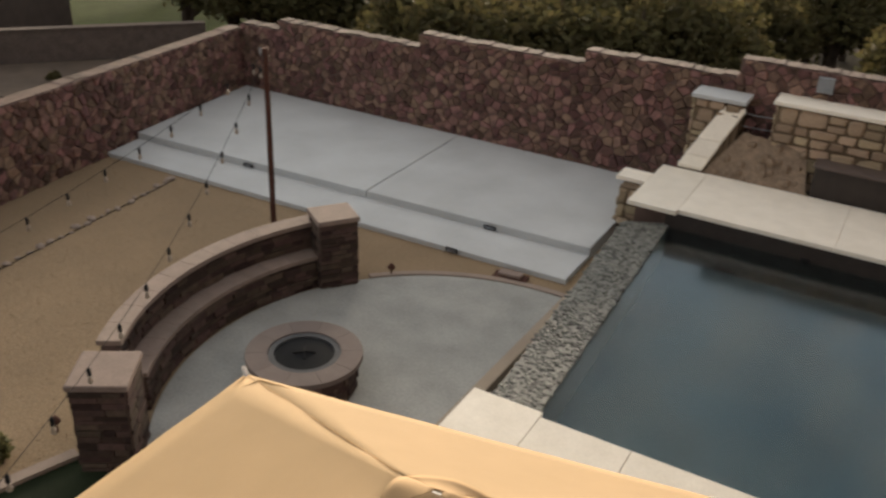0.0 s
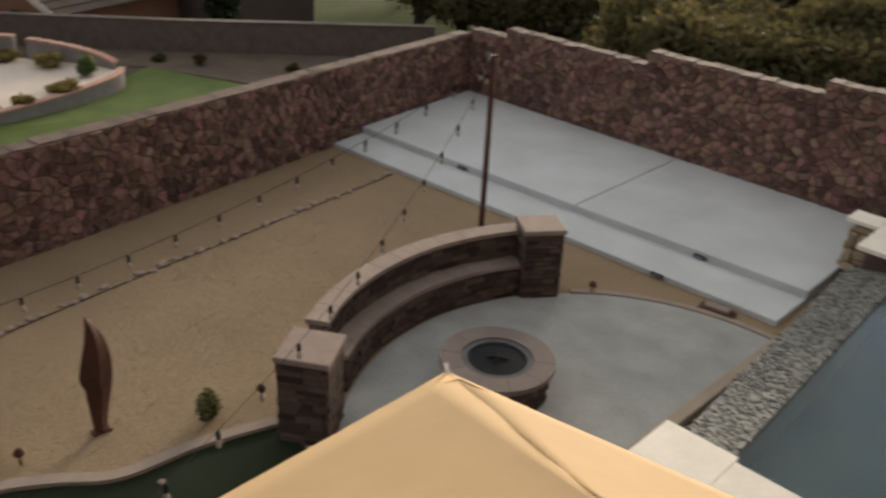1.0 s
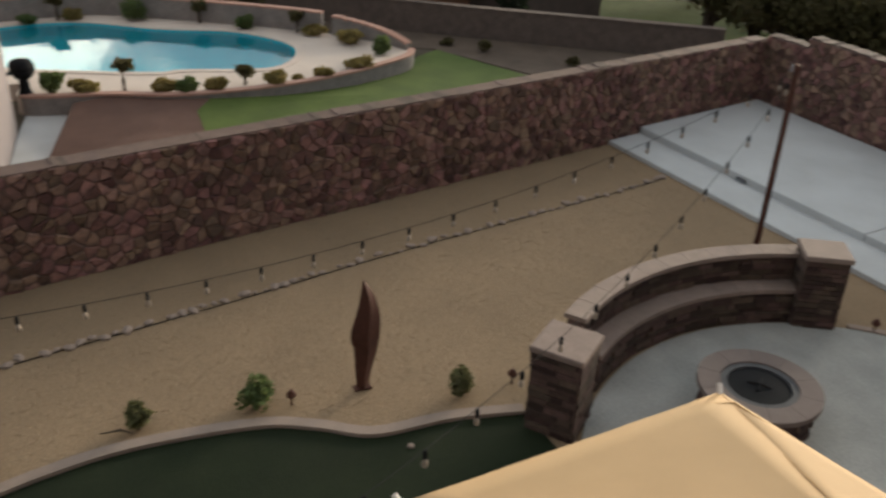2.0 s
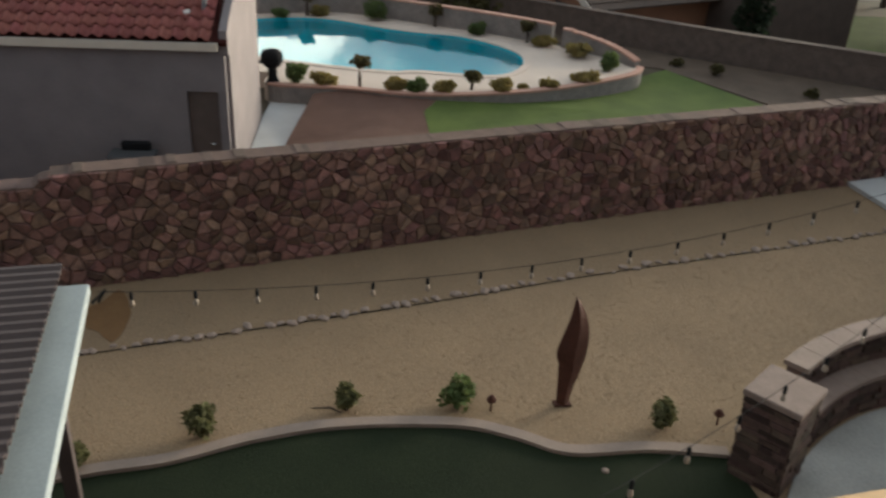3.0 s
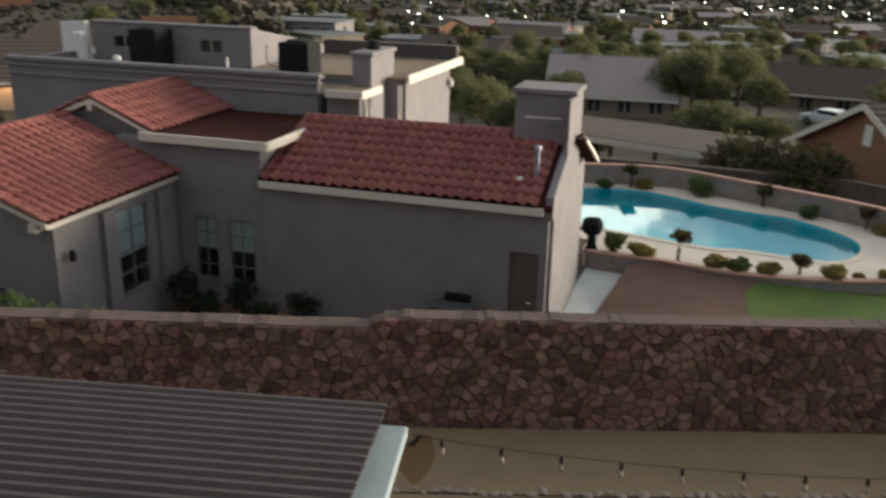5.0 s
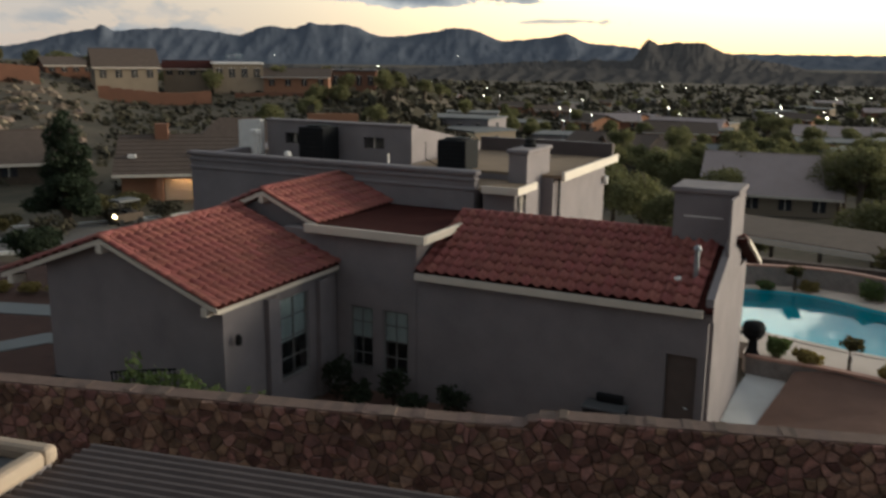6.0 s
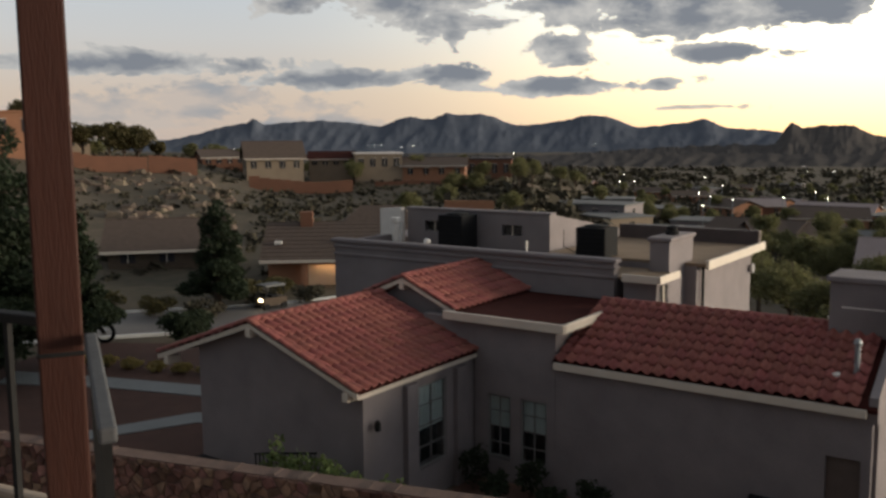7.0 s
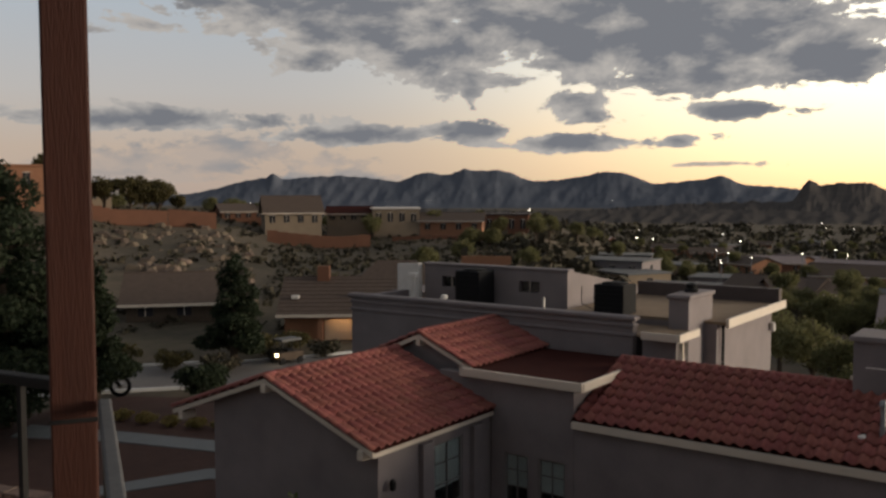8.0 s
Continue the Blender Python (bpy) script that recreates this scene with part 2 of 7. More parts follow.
FARGRASS = material("dull_green_grass", (0.055, 0.07, 0.022), (0.035, 0.046, 0.016), 0.95, 0.8, 25, 0.6, spec=0.05)
KERB = material("pale_kerb", (0.31, 0.24, 0.195), (0.23, 0.18, 0.145), 0.85, 4, 50, 0.3)
RUST = material("rusted_steel", (0.085, 0.034, 0.022), (0.05, 0.021, 0.015), 0.8, 8, 50, 0.4)
DARKMETAL = material("black_painted_steel", (0.017, 0.0165, 0.0165), (0.012, 0.0115, 0.0115), 0.75, 6, 40, 0.1, spec=0.12)
GREYMETAL = material("grey_galvanised_steel", (0.30, 0.31, 0.33), (0.20, 0.21, 0.22), 0.5, 6, 40, 0.1, 0.5)
CANVAS = material("tan_umbrella_canvas", (0.312, 0.216, 0.118), (0.28, 0.194, 0.104), 0.9, 3, 150, 0.15, patch=0.6)
CANVAS_CAP = material("brown_tan_canvas", (0.42, 0.285, 0.155), (0.37, 0.245, 0.13), 0.9, 3, 150, 0.15, patch=0.6)
CANVAS_SEAM = material("brown_canvas_seam", (0.45, 0.28, 0.13), (0.36, 0.22, 0.10), 0.9, 6, 90, 0.2)
WHITE = material("white_paint", (0.72, 0.68, 0.63), (0.60, 0.56, 0.52), 0.6, 3, 40, 0.1)
BULBGLASS = material("pale_bulb_glass", (0.32, 0.27, 0.22), (0.25, 0.20, 0.16), 0.3, 6, 40, 0.0)
STUCCO = material("grey_taupe_stucco", (0.226, 0.198, 0.198), (0.165, 0.145, 0.146), 0.95, 1.1, 45, 0.8, patch=0.55)
STUCCO_TAN = material("cream_stucco", (0.58, 0.47, 0.35), (0.50, 0.40, 0.30), 0.95, 0.8, 70, 0.5)
TILE = material("red_clay_tile", (0.275, 0.095, 0.078), (0.20, 0.070, 0.060), 0.7, 5, 40, 0.3, vary=0.13)
REDROOF = material("dark_red_rolled_roofing", (0.050, 0.0165, 0.0135), (0.034, 0.012, 0.010), 0.95, 2, 60, 0.3, spec=0.05)
TRIM = material("cream_trim_paint", (0.58, 0.51, 0.43), (0.50, 0.44, 0.37), 0.6, 2, 40, 0.1)
DOORPAINT = material("brown_door_paint", (0.12, 0.09, 0.08), (0.09, 0.07, 0.06), 0.6, 3, 40, 0.1)
DARKFRAME = material("grey_window_frame", (0.20, 0.19, 0.185), (0.15, 0.145, 0.14), 0.6, 3, 40, 0.1)
GLASS = clear("window_glass", (0.85, 0.9, 0.9), 0.03, 1.45)
# shade of unlit interiors as a near-black colour on flat boards
PAINTED_DARK = material("painted_dark_inside", (0.035, 0.035, 0.04), (0.02, 0.02, 0.022), 0.9, 1, 10, 0)
CURTAIN = material("pale_curtain", (0.62, 0.66, 0.64), (0.48, 0.52, 0.51), 0.9, 3, 30, 0.2, stretch=(8, 8, 0.4))
WATER = clear("pool_water", (0.84, 0.96, 0.98), 0.03, 1.33, 0.035, 2.0)
DARKWATER = clear("dark_pool_water", (0.70, 0.84, 0.88), 0.09, 1.33, 0.012, 1.0)
TURQUOISE = material("turquoise_pool_plaster", (0.033, 0.48, 0.58), (0.026, 0.41, 0.50), 0.7, 1, 20, 0.1)
DECK = material("pale_pool_deck", (0.62, 0.52, 0.44), (0.52, 0.43, 0.36), 0.85, 1, 40, 0.2)
REDEARTH = material("red_brown_lava_gravel", (0.145, 0.085, 0.064), (0.10, 0.058, 0.045), 0.95, 1.5, 60, 0.7)
BLOCK = material("grey_rock_wall", (0.27, 0.24, 0.22), (0.16, 0.14, 0.13), 0.95, 3, 14, 0.7)
REDCAP = material("pink_brick_coping", (0.45, 0.27, 0.21), (0.36, 0.21, 0.16), 0.85, 3, 30, 0.2)
BROWNROOF = material("brown_ribbed_roofing", (0.088, 0.068, 0.064), (0.066, 0.051, 0.048), 0.6, 3, 50, 0.15)
SHINGLE = material("grey_brown_shingle", (0.10, 0.074, 0.06), (0.066, 0.049, 0.04), 0.9, 2, 25, 0.5)
ASPHALT = material("grey_asphalt", (0.15, 0.14, 0.13), (0.11, 0.10, 0.10), 0.9, 0.3, 40, 0.3)
ORANGE = material("orange_stucco", (0.29, 0.145, 0.085), (0.23, 0.115, 0.07), 0.95, 1, 40, 0.3)
TIMBER = material("red_brown_stained_timber", (0.046, 0.0155, 0.010), (0.030, 0.0105, 0.007), 0.6, 4, 30, 0.3, stretch=(6, 6, 0.5))
BARK = material("grey_brown_bark", (0.10, 0.075, 0.055), (0.05, 0.038, 0.03), 0.95, 6, 30, 0.8)
LEAF = leafy("dark_olive_leaves", (0.105, 0.089, 0.037), (0.064, 0.056, 0.024))
PINE = leafy("dark_pine_needles", (0.036, 0.048, 0.026), (0.020, 0.028, 0.016))
SHRUB = leafy("mid_green_shrub_leaves", (0.135, 0.17, 0.058), (0.08, 0.108, 0.04), 2)
GOLD = leafy("yellow_green_shrub_leaves", (0.29, 0.225, 0.08), (0.17, 0.135, 0.05), 2)
SCRUB = material("desert_scrub", (0.060, 0.052, 0.034), (0.030, 0.028, 0.019), 0.9, 1, 12, 0.0, vary=0.4)
# distance haze is mixed into this rock colour
MOUNTAIN = material("hazed_far_rock", (0.105, 0.115, 0.14), (0.085, 0.095, 0.118), 1.0, 0.01, 0.06, 0.0, spec=0.0)
NEARHILL = material("brown_hill_scrub", (0.085, 0.078, 0.075), (0.065, 0.06, 0.058), 1.0, 0.02, 0.2, 0.0, spec=0.0)
CHROME = material("brushed_chrome", (0.7, 0.7, 0.7), (0.6, 0.6, 0.6), 0.25, 5, 40, 0, 1.0)
BLACKPLASTIC = material("black_plastic", (0.014, 0.014, 0.015), (0.010, 0.010, 0.011), 0.8, 5, 40, 0.1, spec=0.1)
WALKWAY = material("grey_front_walk", (0.20, 0.205, 0.205), (0.15, 0.155, 0.155), 0.9, 1, 40, 0.2)
BROWNBLOCK = material("brown_rock_wall", (0.14, 0.105, 0.086), (0.08, 0.06, 0.05), 0.95, 3, 14, 0.7)
# grey-green leaves, colour lightened for valley haze; young shrubs share it
VALLEYLEAF = leafy("haze_lifted_grey_green_leaves", (0.17, 0.162, 0.072), (0.10, 0.10, 0.047))
FLASHING = material("pale_blue_grey_flashing", (0.29, 0.325, 0.335), (0.225, 0.255, 0.265), 0.6, 3, 40, 0.1)
COPING = material("weathered_cream_coping", (0.36, 0.29, 0.22), (0.28, 0.22, 0.17), 0.95, 1.5, 50, 0.4)
FRONTEARTH = material("dark_red_front_gravel", (0.078, 0.041, 0.032), (0.054, 0.030, 0.024), 0.95, 1.5, 60, 0.7)
ROCKBED = material("brown_rock_bed", (0.30, 0.22, 0.155), (0.15, 0.11, 0.078), 0.95, 7, 22, 1.0)
BROWNSOIL = material("dark_brown_soil", (0.125, 0.092, 0.068), (0.075, 0.056, 0.042), 0.95, 1.2, 20, 0.8)

# ---- building helpers ----


def thing(name, x, y, z, label, category, rz=0.0, group="", kind=""):
    ob = new(name)
    ob.empty_display_size = 0.2
    ob.matrix_world = pose(x * K, y * K, z * K, 0, 0, rz)
    return tagged(ob, label, category, group, kind)


def link(name, bm, mat, parent=None, smooth=False):
    me = bpy.data.meshes.new(name)
    bmesh.ops.scale(bm, vec=(K, K, K), verts=bm.verts)
    bm.to_mesh(me)
    bm.free()
    me.materials.append(mat)
    if smooth:
        me.shade_smooth()
    ob = new(name, me)
    if parent:
        ob.parent = parent
    return ob


def part(name, bm, mat, parent, label="", smooth=False):
    return tagged(link(name, bm, mat, parent, smooth), label)


def structure(name, bm, mat, label, category, smooth=False):
    return tagged(link(name, bm, mat, None, smooth), label, category, kind="structure")


def poly_part(name, verts, faces, mat, parent=None, label="", smooth=False):
    me = bpy.data.meshes.new(name)
    me.from_pydata([tuple(c * K for c in v) for v in verts], [], faces)
    me.materials.append(mat)
    if smooth:
        me.shade_smooth()
    ob = new(name, me)
    if parent:
        ob.parent = parent
    return tagged(ob, label)


def box(bm, x0, x1, y0, y1, z0, z1, bevel=0.0, m=None):
    r = bmesh.ops.create_cube(bm, size=1.0)
    vs = r["verts"]
    bmesh.ops.scale(bm, vec=(x1 - x0, y1 - y0, z1 - z0), verts=vs)
    bmesh.ops.translate(bm, vec=((x0 + x1) / 2, (y0 + y1) / 2, (z0 + z1) / 2), verts=vs)
    if bevel:
        es = list({e for v in vs for e in v.link_edges})
        vs = bmesh.ops.bevel(bm, geom=es, offset=bevel, segments=2, affect="EDGES", profile=0.5)["verts"]
    if m is not None:
        bmesh.ops.transform(bm, matrix=m, verts=vs)
    return vs


def boxed(*args, **kw):
    bm = bmesh.new()
    box(bm, *args, **kw)
    return bm


def prism(bm, outline, z0, z1, bevel=0.0):
    vs = [bm.verts.new((x, y, z1)) for x, y in outline]
    face = bm.faces.new(vs)
    if face.normal.z < 0:
        face.normal_flip()
    ex = bmesh.ops.extrude_face_region(bm, geom=[face])
    low = [g for g in ex["geom"] if isinstance(g, bmesh.types.BMVert)]
    bmesh.ops.translate(bm, vec=(0, 0, z0 - z1), verts=low)
    bmesh.ops.recalc_face_normals(bm, faces=bm.faces)
    if bevel:
        top = [e for e in bm.edges if all(abs(v.co.z - z1) < 1e-6 for v in e.verts)]
        bmesh.ops.bevel(bm, geom=top, offset=bevel, segments=2, affect="EDGES", profile=0.5)
    return bm


def tube(bm, points, radii, sides=8, caps=True):
    """A tapered tube along points."""
    rings = []
    pts = [Vector(p) for p in points]
    for i, p in enumerate(pts):
        d = (pts[min(i + 1, len(pts) - 1)] - pts[max(i - 1, 0)]).normalized()
        q = d.to_track_quat("Z", "Y")
        r = radii[i] if isinstance(radii, (list, tuple)) else radii
        rings.append([bm.verts.new(p + q @ Vector((r * math.cos(a), r * math.sin(a), 0)))
                      for a in (2 * math.pi * k / sides for k in range(sides))])
    for a, b in zip(rings, rings[1:]):
        for k in range(sides):
            bm.faces.new((a[k], a[(k + 1) % sides], b[(k + 1) % sides], b[k]))
    if caps:
        bm.faces.new(rings[0][::-1]), bm.faces.new(rings[-1])
    return bm


def lathe(bm, profile, sides=32, x=0.0, y=0.0):
    rings = [[bm.verts.new((x + r * math.cos(a), y + r * math.sin(a), z)) for a in (2 * math.pi * k / sides for k in range(sides))]
             for r, z in profile]
    for a, b in zip(rings, rings[1:]):
        for k in range(sides):
            bm.faces.new((a[k], a[(k + 1) % sides], b[(k + 1) % sides], b[k]))
    bm.faces.new(rings[0][::-1]), bm.faces.new(rings[-1])
    return bm


def sector(bm, cx, cy, r0, r1, a0, a1, z0, z1, n=24, bevel=0.0):
    """A block bent along a circle, angles in degrees."""
    arc = [radians(a0 + (a1 - a0) * i / n) for i in range(n + 1)]
    outline = [(cx + r0 * math.cos(a), cy + r0 * math.sin(a)) for a in arc] + [(cx + r1 * math.cos(a), cy + r1 * math.sin(a)) for a in arc[::-1]]
    return prism(bm, outline, z0, z1, bevel)


def lerp_table(x, table):
    if x <= table[0][0]:
        return table[0][1]
    for (a, va), (b, vb) in zip(table, table[1:]):
        if x <= b:
            return va + (vb - va) * (x - a) / (b - a)
    return table[-1][1]


def smooth01(x):
    x = min(max(x, 0.0), 1.0)
    return x * x * (3 - 2 * x)


# ---- lie of the land ----
WEST = ((0, -5.4), (40, -5.6), (60, -6.2), (100, -8.5), (300, -17), (700, -30), (1500, -38), (4600, -40))
STREET = ((0, -2.37), (28, -2.37), (42, -3.0), (62, -3.3))
RIDGE = ((10, -12), (14, -7), (17, -3.5), (19.5, -1.4), (25, -1.1), (31, -0.9), (36, -0.6), (40, 2.2), (43.5, 2.6), (46, 3.2), (50, 7), (60, 8), (110, 3), (180, -3))


def bearing(x, y):
    return math.degrees(math.atan2(-y, -x))


def local(x, y):
    """A place of the plan in the frame of the neighbour's house."""
    dx, dy, c, d = x + 19.3, y + 0.75, math.cos(radians(79.5)), math.sin(radians(79.5))
    return dx * c + dy * d, -dx * d + dy * c


def plan(a, b):
    c, d = math.cos(radians(79.5)), math.sin(radians(79.5))
    return -19.3 + a * c - b * d, -0.75 + a * d + b * c


def land(x, y):
    r, az = math.hypot(x, y), bearing(x, y)
    low = lerp_table(r, WEST)
    # the neighbour's lot is a level shelf that ends at its rear wall
    a, b = local(x, y)
    past = max(b - (15.6 - 0.58 * max(0.0, a - 8.2)), a - 21, -10)
    low = -2.37 + (low + 2.37) * smooth01((past - 0.3) / 2.2)
    w = smooth01((az - 9) / 12)
    if w > 0:
        top = lerp_table(az, RIDGE)
        if r < 62:
            high = lerp_table(r, STREET)
        elif r < 190:
            high = -3.3 + (top + 3.3) * smooth01((r - 62) / 128)
        else:
            high = top + (low - top) * smooth01((r - 260) / 300)
        low = low * (1 - w) + high * w
    if r > 45:
        rough = min((r - 45) / 60, 1.0) * min(1.0, 900 / r)
        low += rough * 1.6 * noise.fractal(Vector((x * 0.018, y * 0.018, 0.3)), 1.0, 2.0, 4)
    return low


def ground_material():
    m = material("dry_scrub_ground", (0.112, 0.088, 0.065), (0.054, 0.049, 0.035), 0.95, 0.05, 0.8, 0.0, patch=0.6, spec=0.1)
    return m


GROUND = ground_material()


def build_ground():
    radii = [0] + [6 * 1.075 ** i for i in range(92)]
    radii = [r for r in radii if r < 4200] + [4200]
    n = 400
    verts, faces = [], []
    for r in radii:
        for k in range(n):
            a = 2 * math.pi * k / n
            x, y = r * math.cos(a), r * math.sin(a)
            verts.append((x, y, land(x, y)))
    for i in range(len(radii) - 1):
        for k in range(n):
            a, b = i * n + k, i * n + (k + 1) % n
            faces.append((a, a + n, b + n, b))
    ob = poly_part("ground", verts, faces, GROUND, None, "dry desert ground with scrub falling to a valley", True)
    tagged(ob, category="ground", kind="structure")


build_ground()


def range_of_hills(name, dist, az0, az1, base, peaks, amp, mat, label, seed, depth=500):
    """A mountain range: ridge heights in units from broad humps, roughened by noise, with a falling front."""
    n, rows = 620, 20
    verts, faces = [], []
    for i in range(n + 1):
        az = az0 + (az1 - az0) * i / n
        # humps melt into one skyline; the foot of the range follows a far broader swell
        h = base + sum((p * math.exp(-abs((az - a) / (w * 1.35)) ** 2.0)) ** 4.0 for a, w, p in peaks) ** 0.25
        swell = base + 0.62 * sum((p * math.exp(-((az - a) / (w + 5.0)) ** 2.0)) ** 4.0 for a, w, p in peaks) ** 0.25
        ends = smooth01((az - az0) / 3) * smooth01((az1 - az) / 3)
        crest = amp * noise.fractal(Vector((az * 1.6, seed, 0)), 0.6, 2.2, 8)
        a = radians(az)
        for j in range(rows):
            t = j / (rows - 1)
            d = dist + depth * (t - 1)
            gully = noise.fractal(Vector((az * 1.1 + 1.5 * t, t * 2.2, seed + 3)), 0.8, 2.1, 6)
            z = -45 + ((swell + 45) * t + (h - swell) * t ** 3.2 + crest * t ** 6) * ends
            z += (amp * 1.6 + 6) * t * (1 - t) * 2 * gully * ends
            verts.append((-d * math.cos(a), -d * math.sin(a), z))
    for i in range(n):
        for j in range(rows - 1):
            a = i * rows + j
            faces.append((a, a + rows, a + rows + 1, a + 1))
    ob = poly_part(name, verts, faces, mat, None, label, True)
    tagged(ob, category="mountain", kind="structure")


# blue-grey of the range is haze, carried by its colour
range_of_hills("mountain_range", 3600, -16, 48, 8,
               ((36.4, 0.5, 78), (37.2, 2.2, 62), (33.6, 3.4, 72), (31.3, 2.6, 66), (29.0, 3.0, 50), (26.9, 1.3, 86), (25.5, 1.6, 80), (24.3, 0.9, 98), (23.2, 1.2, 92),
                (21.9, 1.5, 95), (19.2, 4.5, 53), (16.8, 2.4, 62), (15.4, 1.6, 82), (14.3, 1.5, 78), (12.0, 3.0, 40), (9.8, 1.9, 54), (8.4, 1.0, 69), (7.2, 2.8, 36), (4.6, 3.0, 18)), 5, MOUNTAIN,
               "rocky mountain range along the horizon, blue-grey haze in its colour", 4.0)
range_of_hills("foothill_range", 2300, -9, 24, -46,
               ((3.35, 0.7, 81), (2.4, 1.3, 74), (1.2, 1.3, 75), (0.1, 1.0, 72), (-0.7, 1.8, 54), (-2.4, 3.0, 41), (5.6, 3.5, 35), (9.0, 4.0, 31), (12.5, 4.5, 23), (17.5, 3.0, 6)), 4, NEARHILL,
               "dark brown foothills in front of the mountains", 9.0, 700)
# made-up low slope that hides the pale far ground behind a darker colour
range_of_hills("valley_rise", 1750, -40, 50, -27, ((-12, 9, 5), (10, 7, 6), (30, 8, 7)), 3, NEARHILL,
               "dark slope added over the far valley floor", 14.0, 500)

# ---- the yard ----
LW = (-11.65, -0.125)          # inner face of the long wall: x = LW[0] + LW[1] * y
CORNER = (-13.38, 13.85)


def lw(y):
    return LW[0] + LW[1] * y


bm = bmesh.new()
prism(bm, [(lw(-17), -17), (3.0, -17), (3.0, 13.85), CORNER], -2.6, 0.0)
structure("gravel_yard", bm, GRAVEL, "tan gravel yard, level, held by stone walls", "gravel")


def clip(polygon, px, py, nx, ny):
    out = []
    for i, a in enumerate(polygon):
        b = polygon[(i + 1) % len(polygon)]
        da, db = (a[0] - px) * nx + (a[1] - py) * ny, (b[0] - px) * nx + (b[1] - py) * ny
        if da <= 0:
            out.append(a)
        if (da < 0 < db) or (db < 0 < da):
            k = da / (da - db)
            out.append((a[0] + (b[0] - a[0]) * k, a[1] + (b[1] - a[1]) * k))
    return out


def rubble(length, top, su, sv, rnd, low=0.0, gap=0.005):
    """Irregular stones that fill a wall face: outlines in (along, up), from jittered seeds and their half-way lines."""
    seeds = {}
    nu, nv = int(length / su) + 1, int((max(top(0), top(length), top(length / 2)) - low) / sv) + 1
    for i in range(-1, nu + 1):
        for j in range(-1, nv + 1):
            seeds[i, j] = ((i + 0.5 + (0.5 if j % 2 else 0) + rnd.uniform(-0.55, 0.55)) * su, low + (j + 0.5 + rnd.uniform(-0.55, 0.55)) * sv)
    stones = []
    for (i, j), (px, py) in seeds.items():
        t = top(min(max(px, 0), length)) - 0.015
        cell = [(max(px - 2 * su, 0), max(py - 2 * sv, low)), (min(px + 2 * su, length), max(py - 2 * sv, low)),
                (min(px + 2 * su, length), min(py + 2 * sv, t)), (max(px - 2 * su, 0), min(py + 2 * sv, t))]
        if cell[0][0] >= cell[1][0] or cell[0][1] >= cell[2][1]:
            continue
        for di in (-2, -1, 0, 1, 2):
            for dj in (-2, -1, 0, 1, 2):
                q = seeds.get((i + di, j + dj))
                if q and (di or dj) and cell:
                    dx, dy = q[0] - px, q[1] - py
                    d = math.hypot(dx, dy)
                    cell = clip(cell, (px + q[0]) / 2 - dx / d * gap, (py + q[1]) / 2 - dy / d * gap, dx, dy)
        if len(cell) >= 3:
            stones.append(cell)
    return stones


def coursed(length, height, rnd, gap=0.011):
    """Roughly squared blocks in uneven courses: outlines in (along, up)."""
    blocks, z = [], 0.0
    while z < height - 0.05:
        h = rnd.uniform(0.13, 0.25)
        if z + h > height - 0.1:
            h = height - z - 0.012
        x = -rnd.uniform(0.0, 0.2)
        while x < length - 0.03:
            w = rnd.uniform(0.16, 0.42)
            a, b = max(x, 0.0) + gap, min(x + w, length) - gap
            rows_ = [(z, z + h)]
            if h > 0.19 and rnd.random() < 0.3:
                k = z + h * rnd.uniform(0.35, 0.65)
                rows_ = [(z, k), (k, z + h)]
            for lo, hi in rows_:
                if b - a > 0.05 and hi - lo > 0.04:
                    j = [rnd.uniform(-0.012, 0.012) for _ in range(8)]
                    c = min(b - a, hi - lo) * 0.16
                    lo, hi = lo + gap, hi - gap
                    blocks.append([(a + c, lo + j[0]), (b - c, lo + j[1]), (b + j[2], lo + c), (b + j[3], hi - c), (b - c, hi + j[4]), (a + c, hi + j[5]), (a + j[6], hi - c), (a + j[7], lo + c)])
                    lo, hi = lo - gap, hi + gap
            x += w
        z += h
    return blocks


def stone_shape(cell, rnd, proud):
    """One stone with a rounded, slightly tilted face: local x along the wall, y out of it, z up."""
    cx, cy = sum(p[0] for p in cell) / len(cell), sum(p[1] for p in cell) / len(cell)
    d = proud * rnd.uniform(0.45, 1.3)
    tx, ty = rnd.uniform(-0.22, 0.22), rnd.uniform(-0.26, 0.22)
    verts, n = [], len(cell)
    for s, o in ((1.0, -0.01), (0.93, d * 0.62), (0.76, d)):
        for x, z in cell:
            ax, az = cx + (x - cx) * s, cy + (z - cy) * s
            verts.append((ax, o + (tx * (ax - cx) + ty * (az - cy) if o > 0 else 0), az))
    faces = [tuple(range(2 * n, 3 * n))[::-1]]
    for ring in (0, 1):
        for k in range(n):
            a, b = ring * n + k, ring * n + (k + 1) % n
            faces.append((b, a, a + n, b + n))
    return verts, faces, (cx, cy)


